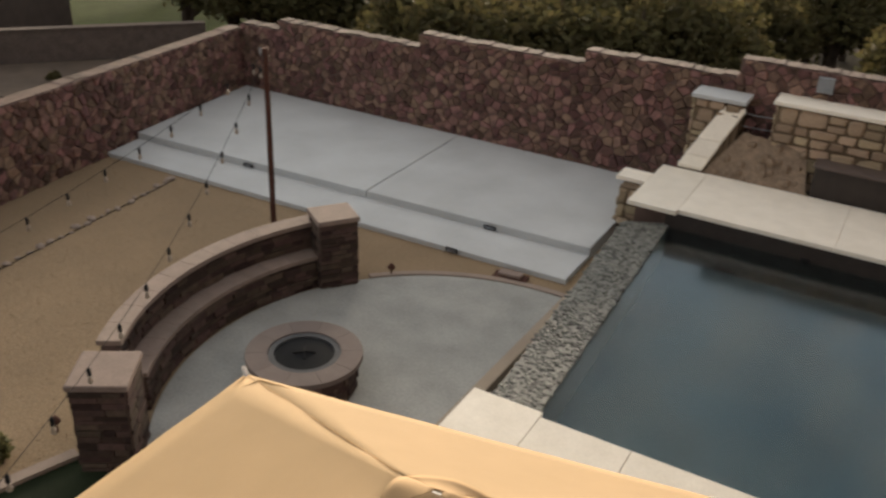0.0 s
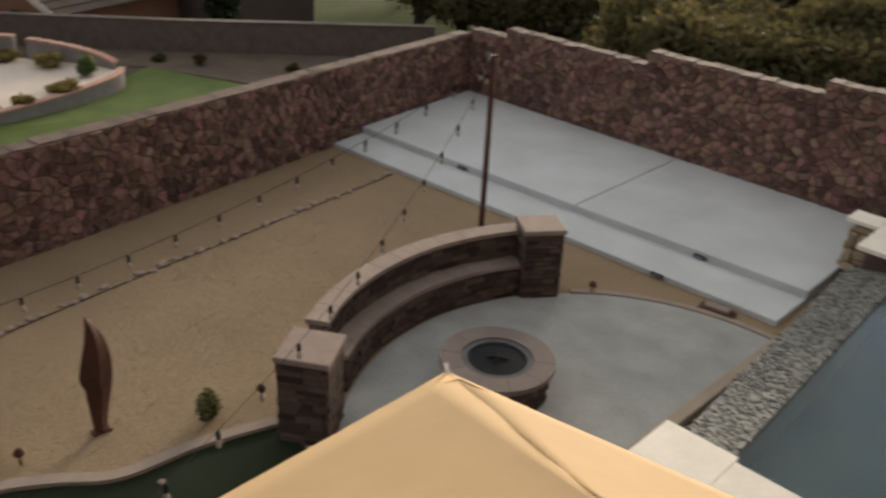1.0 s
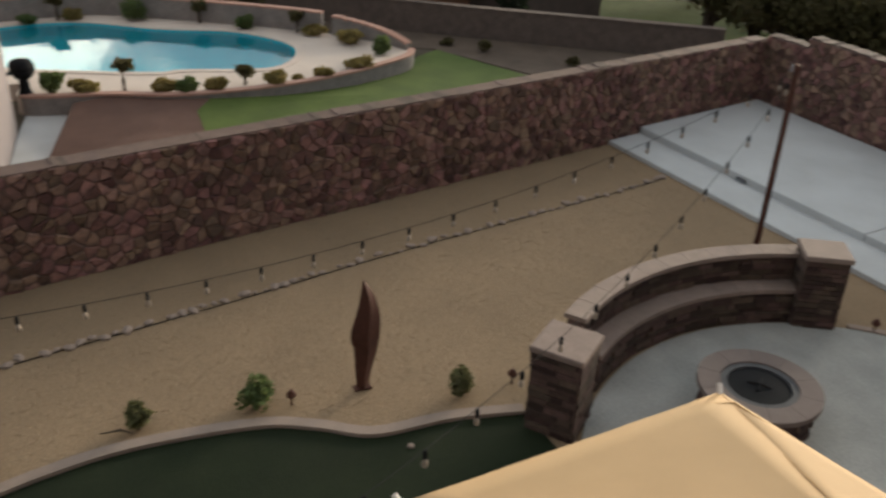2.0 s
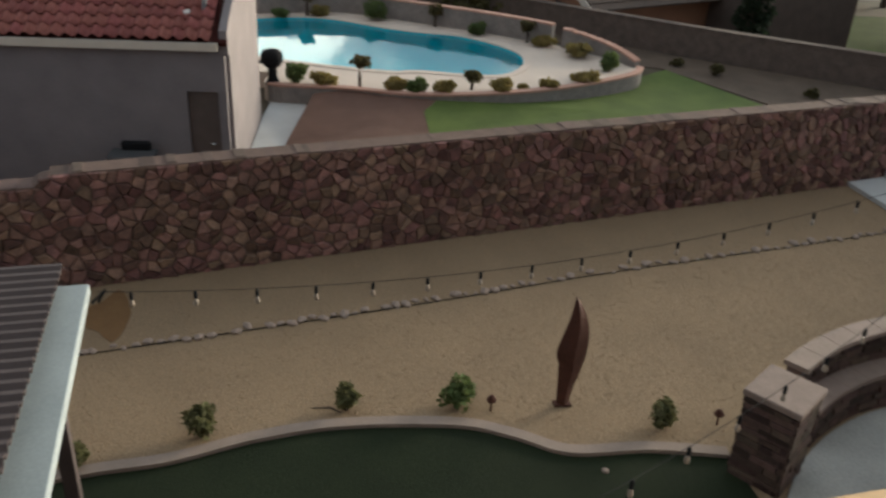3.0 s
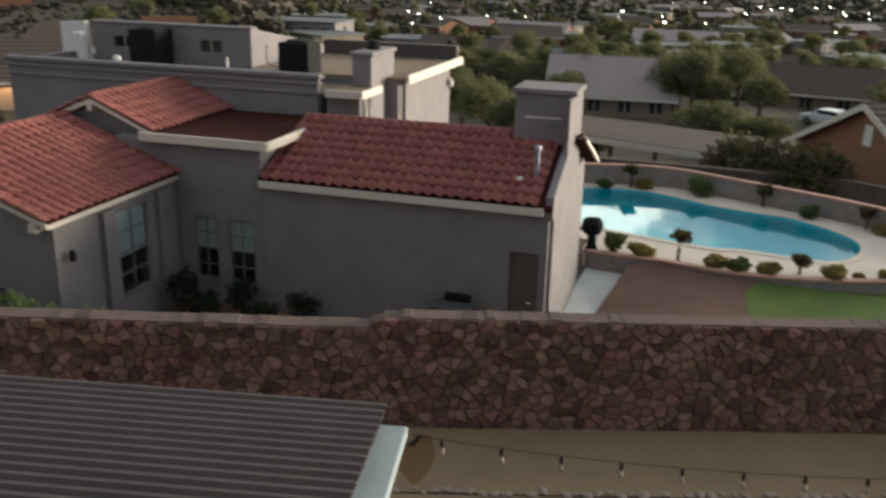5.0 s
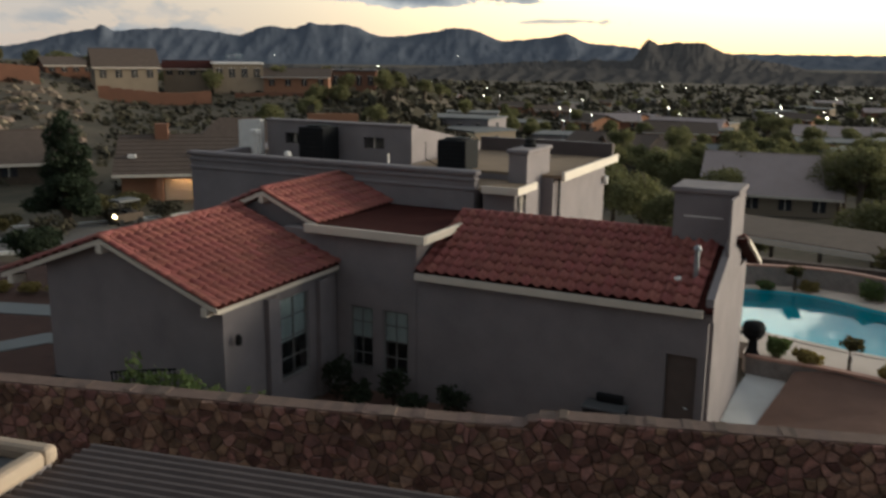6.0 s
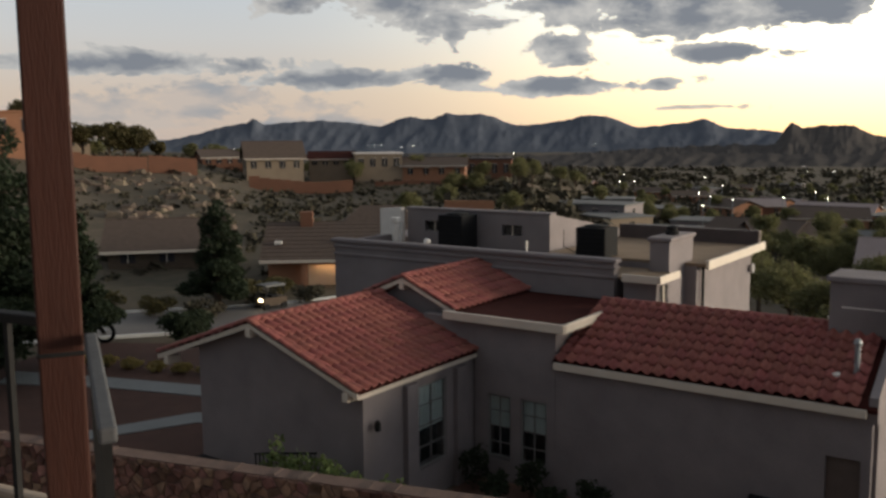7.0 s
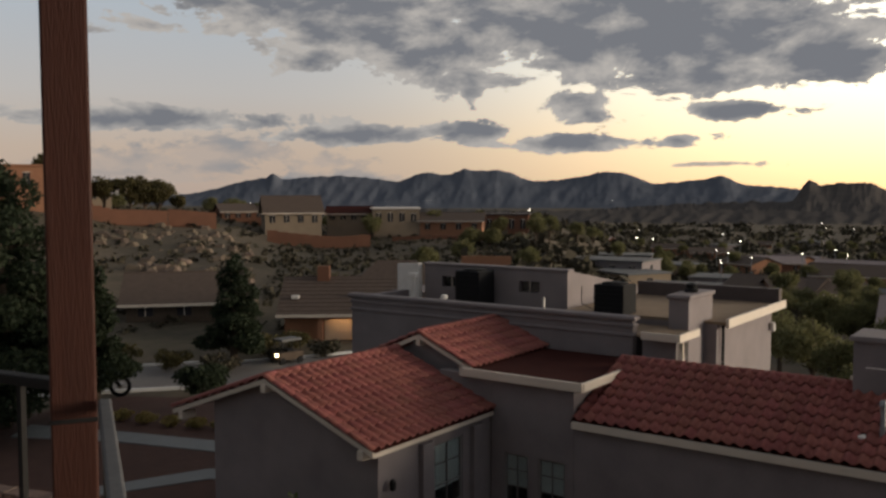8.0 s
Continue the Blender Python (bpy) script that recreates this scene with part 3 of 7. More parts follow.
def stone_face(owner, place, length, top, su, sv, seed, mat, span, proud=0.032, low=0.0, name="stone", most=300, squared=False):
    """Stones on a wall face. Those along the stretch span are parts of their own, the rest one part."""
    rnd = random.Random(seed)
    stones = coursed(length, top(0), rnd) if squared else rubble(length, top, su, sv, rnd, low)
    rest_v, rest_f, single = [], [], 0
    for cell in stones:
        v, f, c = stone_shape(cell, rnd, proud)
        if span[0] <= c[0] <= span[1] and single < most:
            single += 1
            ob = poly_part(name, [(x - c[0], y, z - c[1]) for x, y, z in v], f, mat, owner)
            ob.matrix_local = place @ pose(c[0] * K, 0, c[1] * K)
        else:
            k = len(rest_v)
            rest_v += v
            rest_f += [tuple(i + k for i in q) for q in f]
    if rest_v:
        ob = poly_part(name + "_rest", rest_v, rest_f, mat, owner)
        ob.matrix_local = place
        tagged(ob, kind="stuff")


def wall_top_long(s):
    y = CORNER[1] - s
    return lerp_table(y, ((-17, 1.67), (-3.05, 1.42), (-3.0, 1.565), (14, 1.44)))


def build_long_wall():
    # face coordinate runs from the corner towards the viewer's side
    way = Vector((lw(-17) - CORNER[0], -17 - CORNER[1], 0))
    length = way.length
    ang = math.degrees(math.atan2(way.y, way.x))
    m = pose(CORNER[0] * K, CORNER[1] * K, 0, 0, 0, ang)
    bm = bmesh.new()
    n = 34
    cuts = sorted([length * i / n for i in range(n + 1)] + [16.88, 16.95])
    for a, b in zip(cuts, cuts[1:]):
        za, zb = wall_top_long(a), wall_top_long(b)
        vs = [bm.verts.new(p) for p in ((a, 0, -2.6), (b, 0, -2.6), (b, 0, zb), (a, 0, za), (a, -0.3, -2.6), (b, -0.3, -2.6), (b, -0.3, zb), (a, -0.3, za))]
        for q in ((0, 1, 2, 3), (5, 4, 7, 6), (3, 2, 6, 7)):
            bm.faces.new([vs[i] for i in q])
    wall = structure("wall_west", bm, MORTAR, "long red-brown rubble stone garden wall", "wall")
    wall.matrix_world = m
    cap = bmesh.new()
    rnd = random.Random(5)
    s = 0.0
    while s < length:
        e = min(s + rnd.uniform(0.07, 0.26), length)
        if not (s < 16.9 < e):
            z = wall_top_long((s + e) / 2)
            box(cap, s - 0.002, e + 0.002, -0.31, 0.0 + rnd.uniform(-0.05, 0.012), z - 0.02, z - 0.004 + rnd.uniform(-0.014, 0.016), 0.008)
        s = e
    part("wall_cap", cap, CAPSTONE, wall)
    return wall, length


WALL_WEST, LONG = build_long_wall()

STEPS = ((0.0, 1.52), (1.0, 1.71), (4.35, 1.97), (7.6, 2.2), (10.15, 2.5), (16.4, 2.5))


def wall_top_north(s):
    for (a, z), (b, _) in zip(STEPS, STEPS[1:]):
        if s < b:
            return z
    return 2.5


def build_north_wall():
    bm = bmesh.new()
    cap = bmesh.new()
    rnd = random.Random(6)
    for (a, z), (b, _) in zip(STEPS, STEPS[1:]):
        box(bm, a, b, 0.0, 0.3, -2.6, z)
        s = a
        while s < b:
            e = min(s + rnd.uniform(0.07, 0.26), b)
            box(cap, s + 0.002, e - 0.002, -0.01 - rnd.uniform(-0.05, 0.02), 0.31, z - 0.012, z + 0.010 + rnd.uniform(-0.008, 0.016), 0.008)
            s = e
    wall = structure("wall_north", bm, MORTAR, "red-brown rubble stone wall with a stepped top", "wall")
    wall.matrix_world = pose(CORNER[0] * K, CORNER[1] * K, 0)
    part("wall_cap", cap, CAPSTONE, wall)
    return wall


WALL_NORTH = build_north_wall()

# steps and slab of pale concrete in the far corner
bm = bmesh.new()
prism(bm, [(lw(9.62) + 0.02, 9.62), (-4.25, 9.9), (-4.25, 10.78), (lw(10.42) + 0.02, 10.42)], -0.1, 0.08, 0.012)
structure("concrete_step", bm, CONCRETE, "long pale concrete step up to the slab", "step")
SLAB = thing("concrete_slab", -8, 12, 0, "pale broom-finished concrete slab in two bays", "slab", kind="structure")
for x0, x1 in ((None, -8.05), (-8.03, -4.25)):
    a, b = (lw(10.42) + 0.02, lw(13.8) + 0.05) if x0 is None else (x0, x0 - 0.06)
    c = x1 - (0.06 if x0 is None else 0)
    bm = bmesh.new()
    prism(bm, [(p + 8, q - 12) for p, q in ((a, 10.42 if x0 is None else 10.62), (x1, 10.62 if x0 is None else 10.78), (c, 13.84), (b, 13.84))], -0.1, 0.2, 0.012)
    part("slab_bay", bm, CONCRETE, SLAB)

# round fire-pit terrace
PAD = (-4.3, 6.5)
bm = bmesh.new()
prism(bm, [(PAD[0] + 3.0 * math.cos(radians(a)), PAD[1] + 3.0 * math.sin(radians(a))) for a in range(80, 271, 4)] + [(-4.0, 3.6), (-4.0, 9.4)], -0.1, 0.03, 0.01)
structure("round_terrace", bm, PATIO, "round grey concrete terrace round the fire pit", "patio")
bm = bmesh.new()
sector(bm, PAD[0], PAD[1], 3.0, 3.1, 83, 138, -0.1, 0.05, 20, 0.01)
structure("terrace_edging", bm, KERB, "pale curved edging round the terrace", "edging")


def ledge_stones(owner, path, z0, z1, rnd, mat, depth=0.05, low=0.045, high=0.09, name="ledge_stone"):
    """Courses of flat stones laid along a path of (x, y, outward x, outward y), joined as one part."""
    verts, faces = [], []
    z = z0
    lengths = [0.0]
    for a, b in zip(path, path[1:]):
        lengths.append(lengths[-1] + math.hypot(b[0] - a[0], b[1] - a[1]))

    def at(s):
        for i in range(len(path) - 1):
            if s <= lengths[i + 1] or i == len(path) - 2:
                k = (s - lengths[i]) / max(lengths[i + 1] - lengths[i], 1e-6)
                return [path[i][c] + (path[i + 1][c] - path[i][c]) * k for c in range(4)]
    while z < z1 - 0.01:
        h = min(rnd.uniform(low, high), z1 - z)
        s = 0.0
        while s < lengths[-1] - 0.01:
            e = min(s + rnd.uniform(0.12, 0.34), lengths[-1])
            d = depth * rnd.uniform(0.3, 1.0)
            p, q = at(s + 0.006), at(e - 0.006)
            k = len(verts)
            for zz, f in ((z + 0.005, 1.0), (z + h - 0.005, 0.85)):
                for pt in (p, q):
                    verts.append((pt[0] - pt[2] * 0.01, pt[1] - pt[3] * 0.01, zz))
                    verts.append((pt[0] + pt[2] * d * f, pt[1] + pt[3] * d * f, zz))
            faces += [tuple(k + i for i in f) for f in ((1, 3, 7, 5), (4, 5, 7, 6), (0, 2, 3, 1), (0, 1, 5, 4), (2, 6, 7, 3))]
            s = e
        z += h
    ob = poly_part(name, verts, faces, mat, owner)
    tagged(ob, kind="stuff")
    bmx = bmesh.new()
    bmx.from_mesh(ob.data)
    bmesh.ops.recalc_face_normals(bmx, faces=bmx.faces)
    bmx.to_mesh(ob.data)
    bmx.free()


def arc_path(r, a0, a1, out, n=40):
    return [(r * math.cos(a), r * math.sin(a), out * math.cos(a), out * math.sin(a)) for a in (radians(a0 + (a1 - a0) * i / n) for i in range(n + 1))]


def build_bench():
    rnd = random.Random(8)
    t = thing("curved_stone_bench", PAD[0], PAD[1], 0, "curved bench of dark ledge stone with pink flagstone seat", "bench")
    a0, a1 = 147, 213
    part("seat_base", sector(bmesh.new(), 0, 0, 3.07, 3.34, a0, a1, 0, 0.43), MORTAR, t)
    ledge_stones(t, arc_path(3.07, a0, a1, -1), 0.0, 0.43, rnd, LEDGE, name="seat_stone_course")
    for i in range(11):
        s = a0 + (a1 - a0) * i / 11
        part("seat_slab", sector(bmesh.new(), 0, 0, 3.03, 3.33, s + 0.02, s + 6.0 - 0.02, 0.43, 0.485, 4, 0.004), FLAG, t)
    part("back_wall", sector(bmesh.new(), 0, 0, 3.3, 3.44, a0, a1, 0, 0.82), MORTAR, t)
    ledge_stones(t, arc_path(3.3, a0, a1, -1), 0.49, 0.82, rnd, LEDGE, 0.035, name="back_stone_course")
    ledge_stones(t, arc_path(3.44, a0, a1, 1), 0.0, 0.82, rnd, LEDGE, 0.035, name="rear_stone_course")
    for i in range(11):
        s = a0 + (a1 - a0) * i / 11
        part("cap_slab", sector(bmesh.new(), 0, 0, 3.245, 3.5, s + 0.02, s + 6.0 - 0.02, 0.82, 0.875, 4, 0.004), FLAG, t)
    return t


build_bench()


def build_pier(x, y, rz, w, d, label):
    rnd = random.Random(int(x * 100))
    t = thing("stone_pier", x, y, 0, label, "pier", rz, "piers of the bench")
    part("core", boxed(-w / 2, w / 2, -d / 2, d / 2, 0, 0.95), MORTAR, t)
    a, b = w / 2, d / 2
    for p, q, n in (((-a, -b), (a, -b), (0, -1)), ((a, -b), (a, b), (1, 0)), ((a, b), (-a, b), (0, 1)), ((-a, b), (-a, -b), (-1, 0))):
        ledge_stones(t, [(*p, *n), (*q, *n)], 0.0, 0.95, rnd, LEDGE, 0.03)
    part("cap", boxed(-a - 0.035, a + 0.035, -b - 0.035, b + 0.035, 0.95, 1.02, 0.014), FLAG, t, "pink flagstone cap")


build_pier(-6.93, 8.22, 145, 0.44, 0.5, "dark ledge stone pier with flagstone cap, far end of bench")
build_pier(-6.62, 4.18, 213, 0.5, 0.52, "dark ledge stone pier with flagstone cap beside the lawn")


def build_fire_pit():
    t = thing("fire_pit", -5.78, 6.1, 0.03, "round stone fire pit with pink flagstone rim, unlit", "fire pit")
    bm = bmesh.new()
    rings = [(0.56, 0.0), (0.56, 0.36), (0.36, 0.36), (0.36, 0.25)]
    lathe(bm, rings, 40)
    part("pit_wall", bm, MORTAR, t)
    ledge_stones(t, arc_path(0.56, 0, 360, 1, 40), 0.0, 0.36, random.Random(3), LEDGE, 0.04, name="pit_stone_course")
    for i in range(10):
        part("rim_slab", sector(bmesh.new(), 0, 0, 0.40, 0.64, i * 36 + 0.12, i * 36 + 35.88, 0.36, 0.42, 6, 0.003), RIMSTONE, t)
    bm = bmesh.new()
    lathe(bm, [(0.41, 0.36), (0.41, 0.405), (0.33, 0.405), (0.33, 0.30)], 40)
    part("steel_ring", bm, DULLSTEEL, t, "grey steel burner ring")
    bm = bmesh.new()
    lathe(bm, [(0.33, 0.30), (0.325, 0.385), (0.12, 0.40), (0.01, 0.402)], 40)
    part("lid", bm, BLACKPLASTIC, t, "dark steel fire pit cover")
    for a in (35, 125):
        bm = bmesh.new()
        c, s = math.cos(radians(a)), math.sin(radians(a))
        tube(bm, [(-0.12 * c, -0.12 * s, 0.405), (0, 0, 0.425), (0.12 * c, 0.12 * s, 0.405)], 0.012, 6)
        part("lid_bar", bm, DARKMETAL, t)


build_fire_pit()

# ---- swimming pool beside the terrace ----


def build_pool():
    t = thing("swimming_pool", -3.2, 6.4, 0, "dark raised swimming pool with a pebbled vanishing edge", "pool")

    def at(pts):
        return [(x + 3.2, y - 6.4) for x, y in pts]
    water = [(-3.14, 6.3), (3.0, 6.3), (3.0, 11.55), (-3.36, 11.42)]
    part("basin", prism(bmesh.new(), at([(-3.16, 6.2), (3.0, 6.2), (3.0, 11.6), (-3.38, 11.5)]), 0.0, 0.04), PLASTER, t)
    part("water", prism(bmesh.new(), at(water), 0.5, 0.56), DARKWATER, t).visible_shadow = False
    # sloping top of the weir wall
    bm = bmesh.new()
    o = at([(-3.68, 6.35), (-3.1, 6.4), (-3.34, 11.45), (-4.02, 11.45)])
    vs = [bm.verts.new((*o[0], 0.44)), bm.verts.new((*o[1], 0.58)), bm.verts.new((*o[2], 0.58)), bm.verts.new((*o[3], 0.44))]
    lo = [bm.verts.new((v.co.x, v.co.y, 0.0)) for v in vs]
    bm.faces.new(vs)
    for i in range(4):
        bm.faces.new((vs[i], vs[(i + 1) % 4], lo[(i + 1) % 4], lo[i]))
    bmesh.ops.recalc_face_normals(bm, faces=bm.faces)
    part("weir_wall", bm, PEBBLE, t, "grey pebble-tiled vanishing edge")
    rnd = random.Random(12)
    verts, faces = [], []
    for i in range(1500):
        u, v = rnd.random(), rnd.random()
        x = (o[0][0] * (1 - v) + o[3][0] * v) * (1 - u) + (o[1][0] * (1 - v) + o[2][0] * v) * u
        y = o[0][1] + 0.03 + (o[3][1] - o[0][1] - 0.06) * v
        z = 0.44 + 0.14 * u
        s, a, h = rnd.uniform(0.022, 0.05), rnd.uniform(0, 3.14), rnd.uniform(0.006, 0.018)
        k = len(verts)
        for q in range(6):
            b = a + q * math.pi / 3
            verts.append((x + s * math.cos(b), y + s * 0.7 * math.sin(b), z - 0.004))
        for q in range(6):
            b = a + q * math.pi / 3
            verts.append((x + s * 0.6 * math.cos(b), y + s * 0.42 * math.sin(b), z + h))
        faces.append(tuple(k + 6 + q for q in range(6)))
        faces += [(k + q, k + (q + 1) % 6, k + 6 + (q + 1) % 6, k + 6 + q) for q in range(6)]
    tagged(poly_part("pebble_surface", verts, faces, PEBBLE, t), kind="stuff")
    part("waterline_tile", boxed(-0.2, 6.2, 4.98, 5.16, 0.0, 0.80), DARKTILE, t, "dark tile band above the water")
    part("floor_drain_cover", lathe(bmesh.new(), [(0.06, 0.56), (0.06, 0.60), (0.02, 0.61)], 12, 1.75, 4.95), DARKMETAL, t)


build_pool()
bm = bmesh.new()
prism(bm, [(-4.2, 3.4), (-4.0, 3.4), (-4.0, 9.9), (-4.12, 9.9)], 0.0, 0.13, 0.012)
for v in bm.verts:
    v.co.x += 0.06 if v.co.y > 9 else 0
structure("spillway_ledge", bm, COPING, "tan stone ledge along the spillway slot", "ledge")
bm = bmesh.new()
box(bm, -3.98, -3.72, 6.3, 9.8, 0.0, 0.02)
structure("spillway_slot", bm, DARKTILE, "dark slot below the vanishing edge", "slot")


def paving(name, label, outline_rows, z, thick):
    """Travertine slabs: rows of (x0, x1, y0, y1)."""
    t = thing(name, 0, 0, 0, label, "paving", kind="structure")
    for x0, x1, y0, y1 in outline_rows:
        part("paver", boxed(x0 + 0.0015, x1 - 0.0015, y0 + 0.0015, y1 - 0.0015, z - thick, z, 0.008), TRAVERTINE, t)
    return t


rows = [(-3.82, -3.05, 5.62, 6.36)]
for i in range(4):
    x = -3.82 + i * 1.7
    rows.append((x, x + 1.7, 4.4, 5.615))
    rows.append((max(x, -3.05), x + 1.7, 5.62, 6.28))
    for j in range(3):
        rows.append((x, x + 1.7, 4.395 - 1.05 * (j + 1), 4.395 - 1.05 * j - 0.004))
paving("pool_deck", "cream travertine pool deck with thin joints", rows, 0.6, 0.06)
bm = bmesh.new()
box(bm, -3.8, 3.0, 1.3, 6.26, 0.0, 0.54)
structure("deck_base", bm, STUCCO, "stucco base of the pool deck", "deck base")
rows = [(-4.42, -3.96, 12.1, 12.5), (-3.96, -3.24, 11.28, 12.98)]
rows += [(-3.24 + 2.1 * i, -3.24 + 2.1 * (i + 1), 11.36, 13.0) for i in range(3)]
paving("bridge_deck", "cream travertine slab walk behind the pool", rows, 0.86, 0.07)
bm = bmesh.new()
box(bm, -3.9, 2.9, 11.56, 12.95, 0.0, 0.785)
structure("bridge_base", bm, MORTAR, "dark stone base of the slab walk", "base")


def poly_box(p):
    """A block from eight corners: the four below, then the four above."""
    bm = bmesh.new()
    v = [bm.verts.new(c) for c in p]
    for q in ((3, 2, 1, 0), (4, 5, 6, 7), (0, 1, 5, 4), (1, 2, 6, 5), (2, 3, 7, 6), (3, 0, 4, 7)):
        bm.faces.new([v[k] for k in q])
    return bm


def stone_block(name, x, y, w, d, h, label, seed, rz=0, cap=None):
    t = thing(name, x, y, 0, label, "wall", rz)
    part("core", boxed(0, w, 0, d, 0, h), TANMORTAR, t)
    stone_face(t, pose(w * K, 0, 0, 0, 0, 180), w, lambda s: h, 0.30, 0.21, seed, YSTONE, (0, 99), 0.045, name="sandstone", squared=True)
    stone_face(t, pose(0, 0, 0, 0, 0, 90), d, lambda s: h, 0.30, 0.21, seed + 1, YSTONE, (0, 99), 0.045, name="sandstone", squared=True)
    if cap:
        part("cap", boxed(-0.06, w + 0.06, -0.06, d + 0.06, h, h + 0.07, 0.015), cap, t)
    return t


stone_block("stone_pillar", -4.28, 11.9, 0.4, 0.7, 0.78, "yellow sandstone pillar under the slab walk", 31)
stone_block("stone_pillar", -3.72, 13.36, 0.72, 0.42, 1.92, "yellow sandstone pillar with a pale rock cap", 33, 0, CONCRETE)
stone_block("sandstone_wall", -2.5, 13.4, 5.4, 0.4, 2.02, "yellow sandstone block wall with pale coping", 35, 0, TRAVERTINE)
low = thing("stepped_low_wall", -3.5, 13.0, 0, "low stone wall with travertine caps stepping up to a pillar", "wall")
LOW_CAP = []
for f0, f1, lift in ((0.0, 0.16, 0.0), (0.17, 0.42, 0.02), (0.43, 1.0, 0.04)):
    LOW_CAP.append([(-0.24 + 0.48 * f0, 0.37 * f0, 0.93 + 0.9 * f0 + lift), (0.14 + 0.42 * f0, 0.37 * f0, 0.93 + 0.9 * f0 + lift),
                    (0.14 + 0.42 * f1, 0.37 * f1, 0.93 + 0.9 * f1 + lift), (-0.24 + 0.48 * f1, 0.37 * f1, 0.93 + 0.9 * f1 + lift)])
for i in range(6):
    f = i / 6
    part("core", boxed(-0.22 + 0.48 * f, 0.14 + 0.42 * f, 0.06 * i, 0.06 * i + 0.058, 0, 0.88 + 0.9 * f), TANMORTAR, low)
bm = bmesh.new()
prism(bm, [(-3.3, 13.0), (2.9, 13.0), (2.9, 13.42), (-3.3, 13.42)], 0.0, 0.35)
structure("rock_bed", bm, GRAVEL, "planting bed behind the slab walk", "bed")
rp = thing("rock_pile", -2.55, 13.03, 0.35, "brown broken rocks heaped between pillar and wall", "rocks")
rr = random.Random(57)
part("mound", poly_box([(-0.8, 0.0, 0.0), (0.75, 0.0, 0.0), (0.75, 0.36, 0.0), (-0.8, 0.36, 0.0), (-0.8, 0.0, 0.5), (0.75, 0.0, 0.5), (0.6, 0.36, 1.05), (-0.35, 0.36, 1.15)]), ROCKBED, rp)
for i in range(26):
    f = rr.random()
    q = rr.uniform(0.04, 0.09)
    part("rock", lathe(bmesh.new(), [(q * 0.8, -q), (q, -0.2 * q), (q * 0.75, 0.5 * q), (0.01, 0.7 * q)], rr.choice((5, 6, 7)), rr.uniform(-0.65 + 0.3 * f, 0.6), 0.03 + 0.3 * f), ROCKBED, rp).location.z = (0.52 + 0.55 * f) * K
cab = thing("outdoor_cabinet", -1.75, 13.03, 0.35, "dark brown metal storage box against the sandstone wall", "storage box")
part("body", boxed(0, 1.9, 0, 0.36, 0, 0.95, 0.012), DARKTILE, cab)
part("lid", boxed(-0.03, 1.93, -0.03, 0.37, 0.95, 1.0, 0.012), DOORPAINT, cab)
for z in (1.75, 1.55):
    ob = thing("cable", -2.95, 13.55, z, "thin steel cable between pillar and wall", "cable", group="cables")
    part("wire", tube(bmesh.new(), [(-0.05, 0, 0), (0.2, 0, -0.01), (0.46, 0, 0)], 0.008, 5), GREYMETAL, ob)
bx = thing("junction_box", -1.95, 13.85, 2.2, "grey metal box on the stone wall", "box")
part("body", boxed(-0.12, 0.12, -0.08, 0, 0, 0.24, 0.01), GREYMETAL, bx)

# ---- umbrella on the pool deck ----


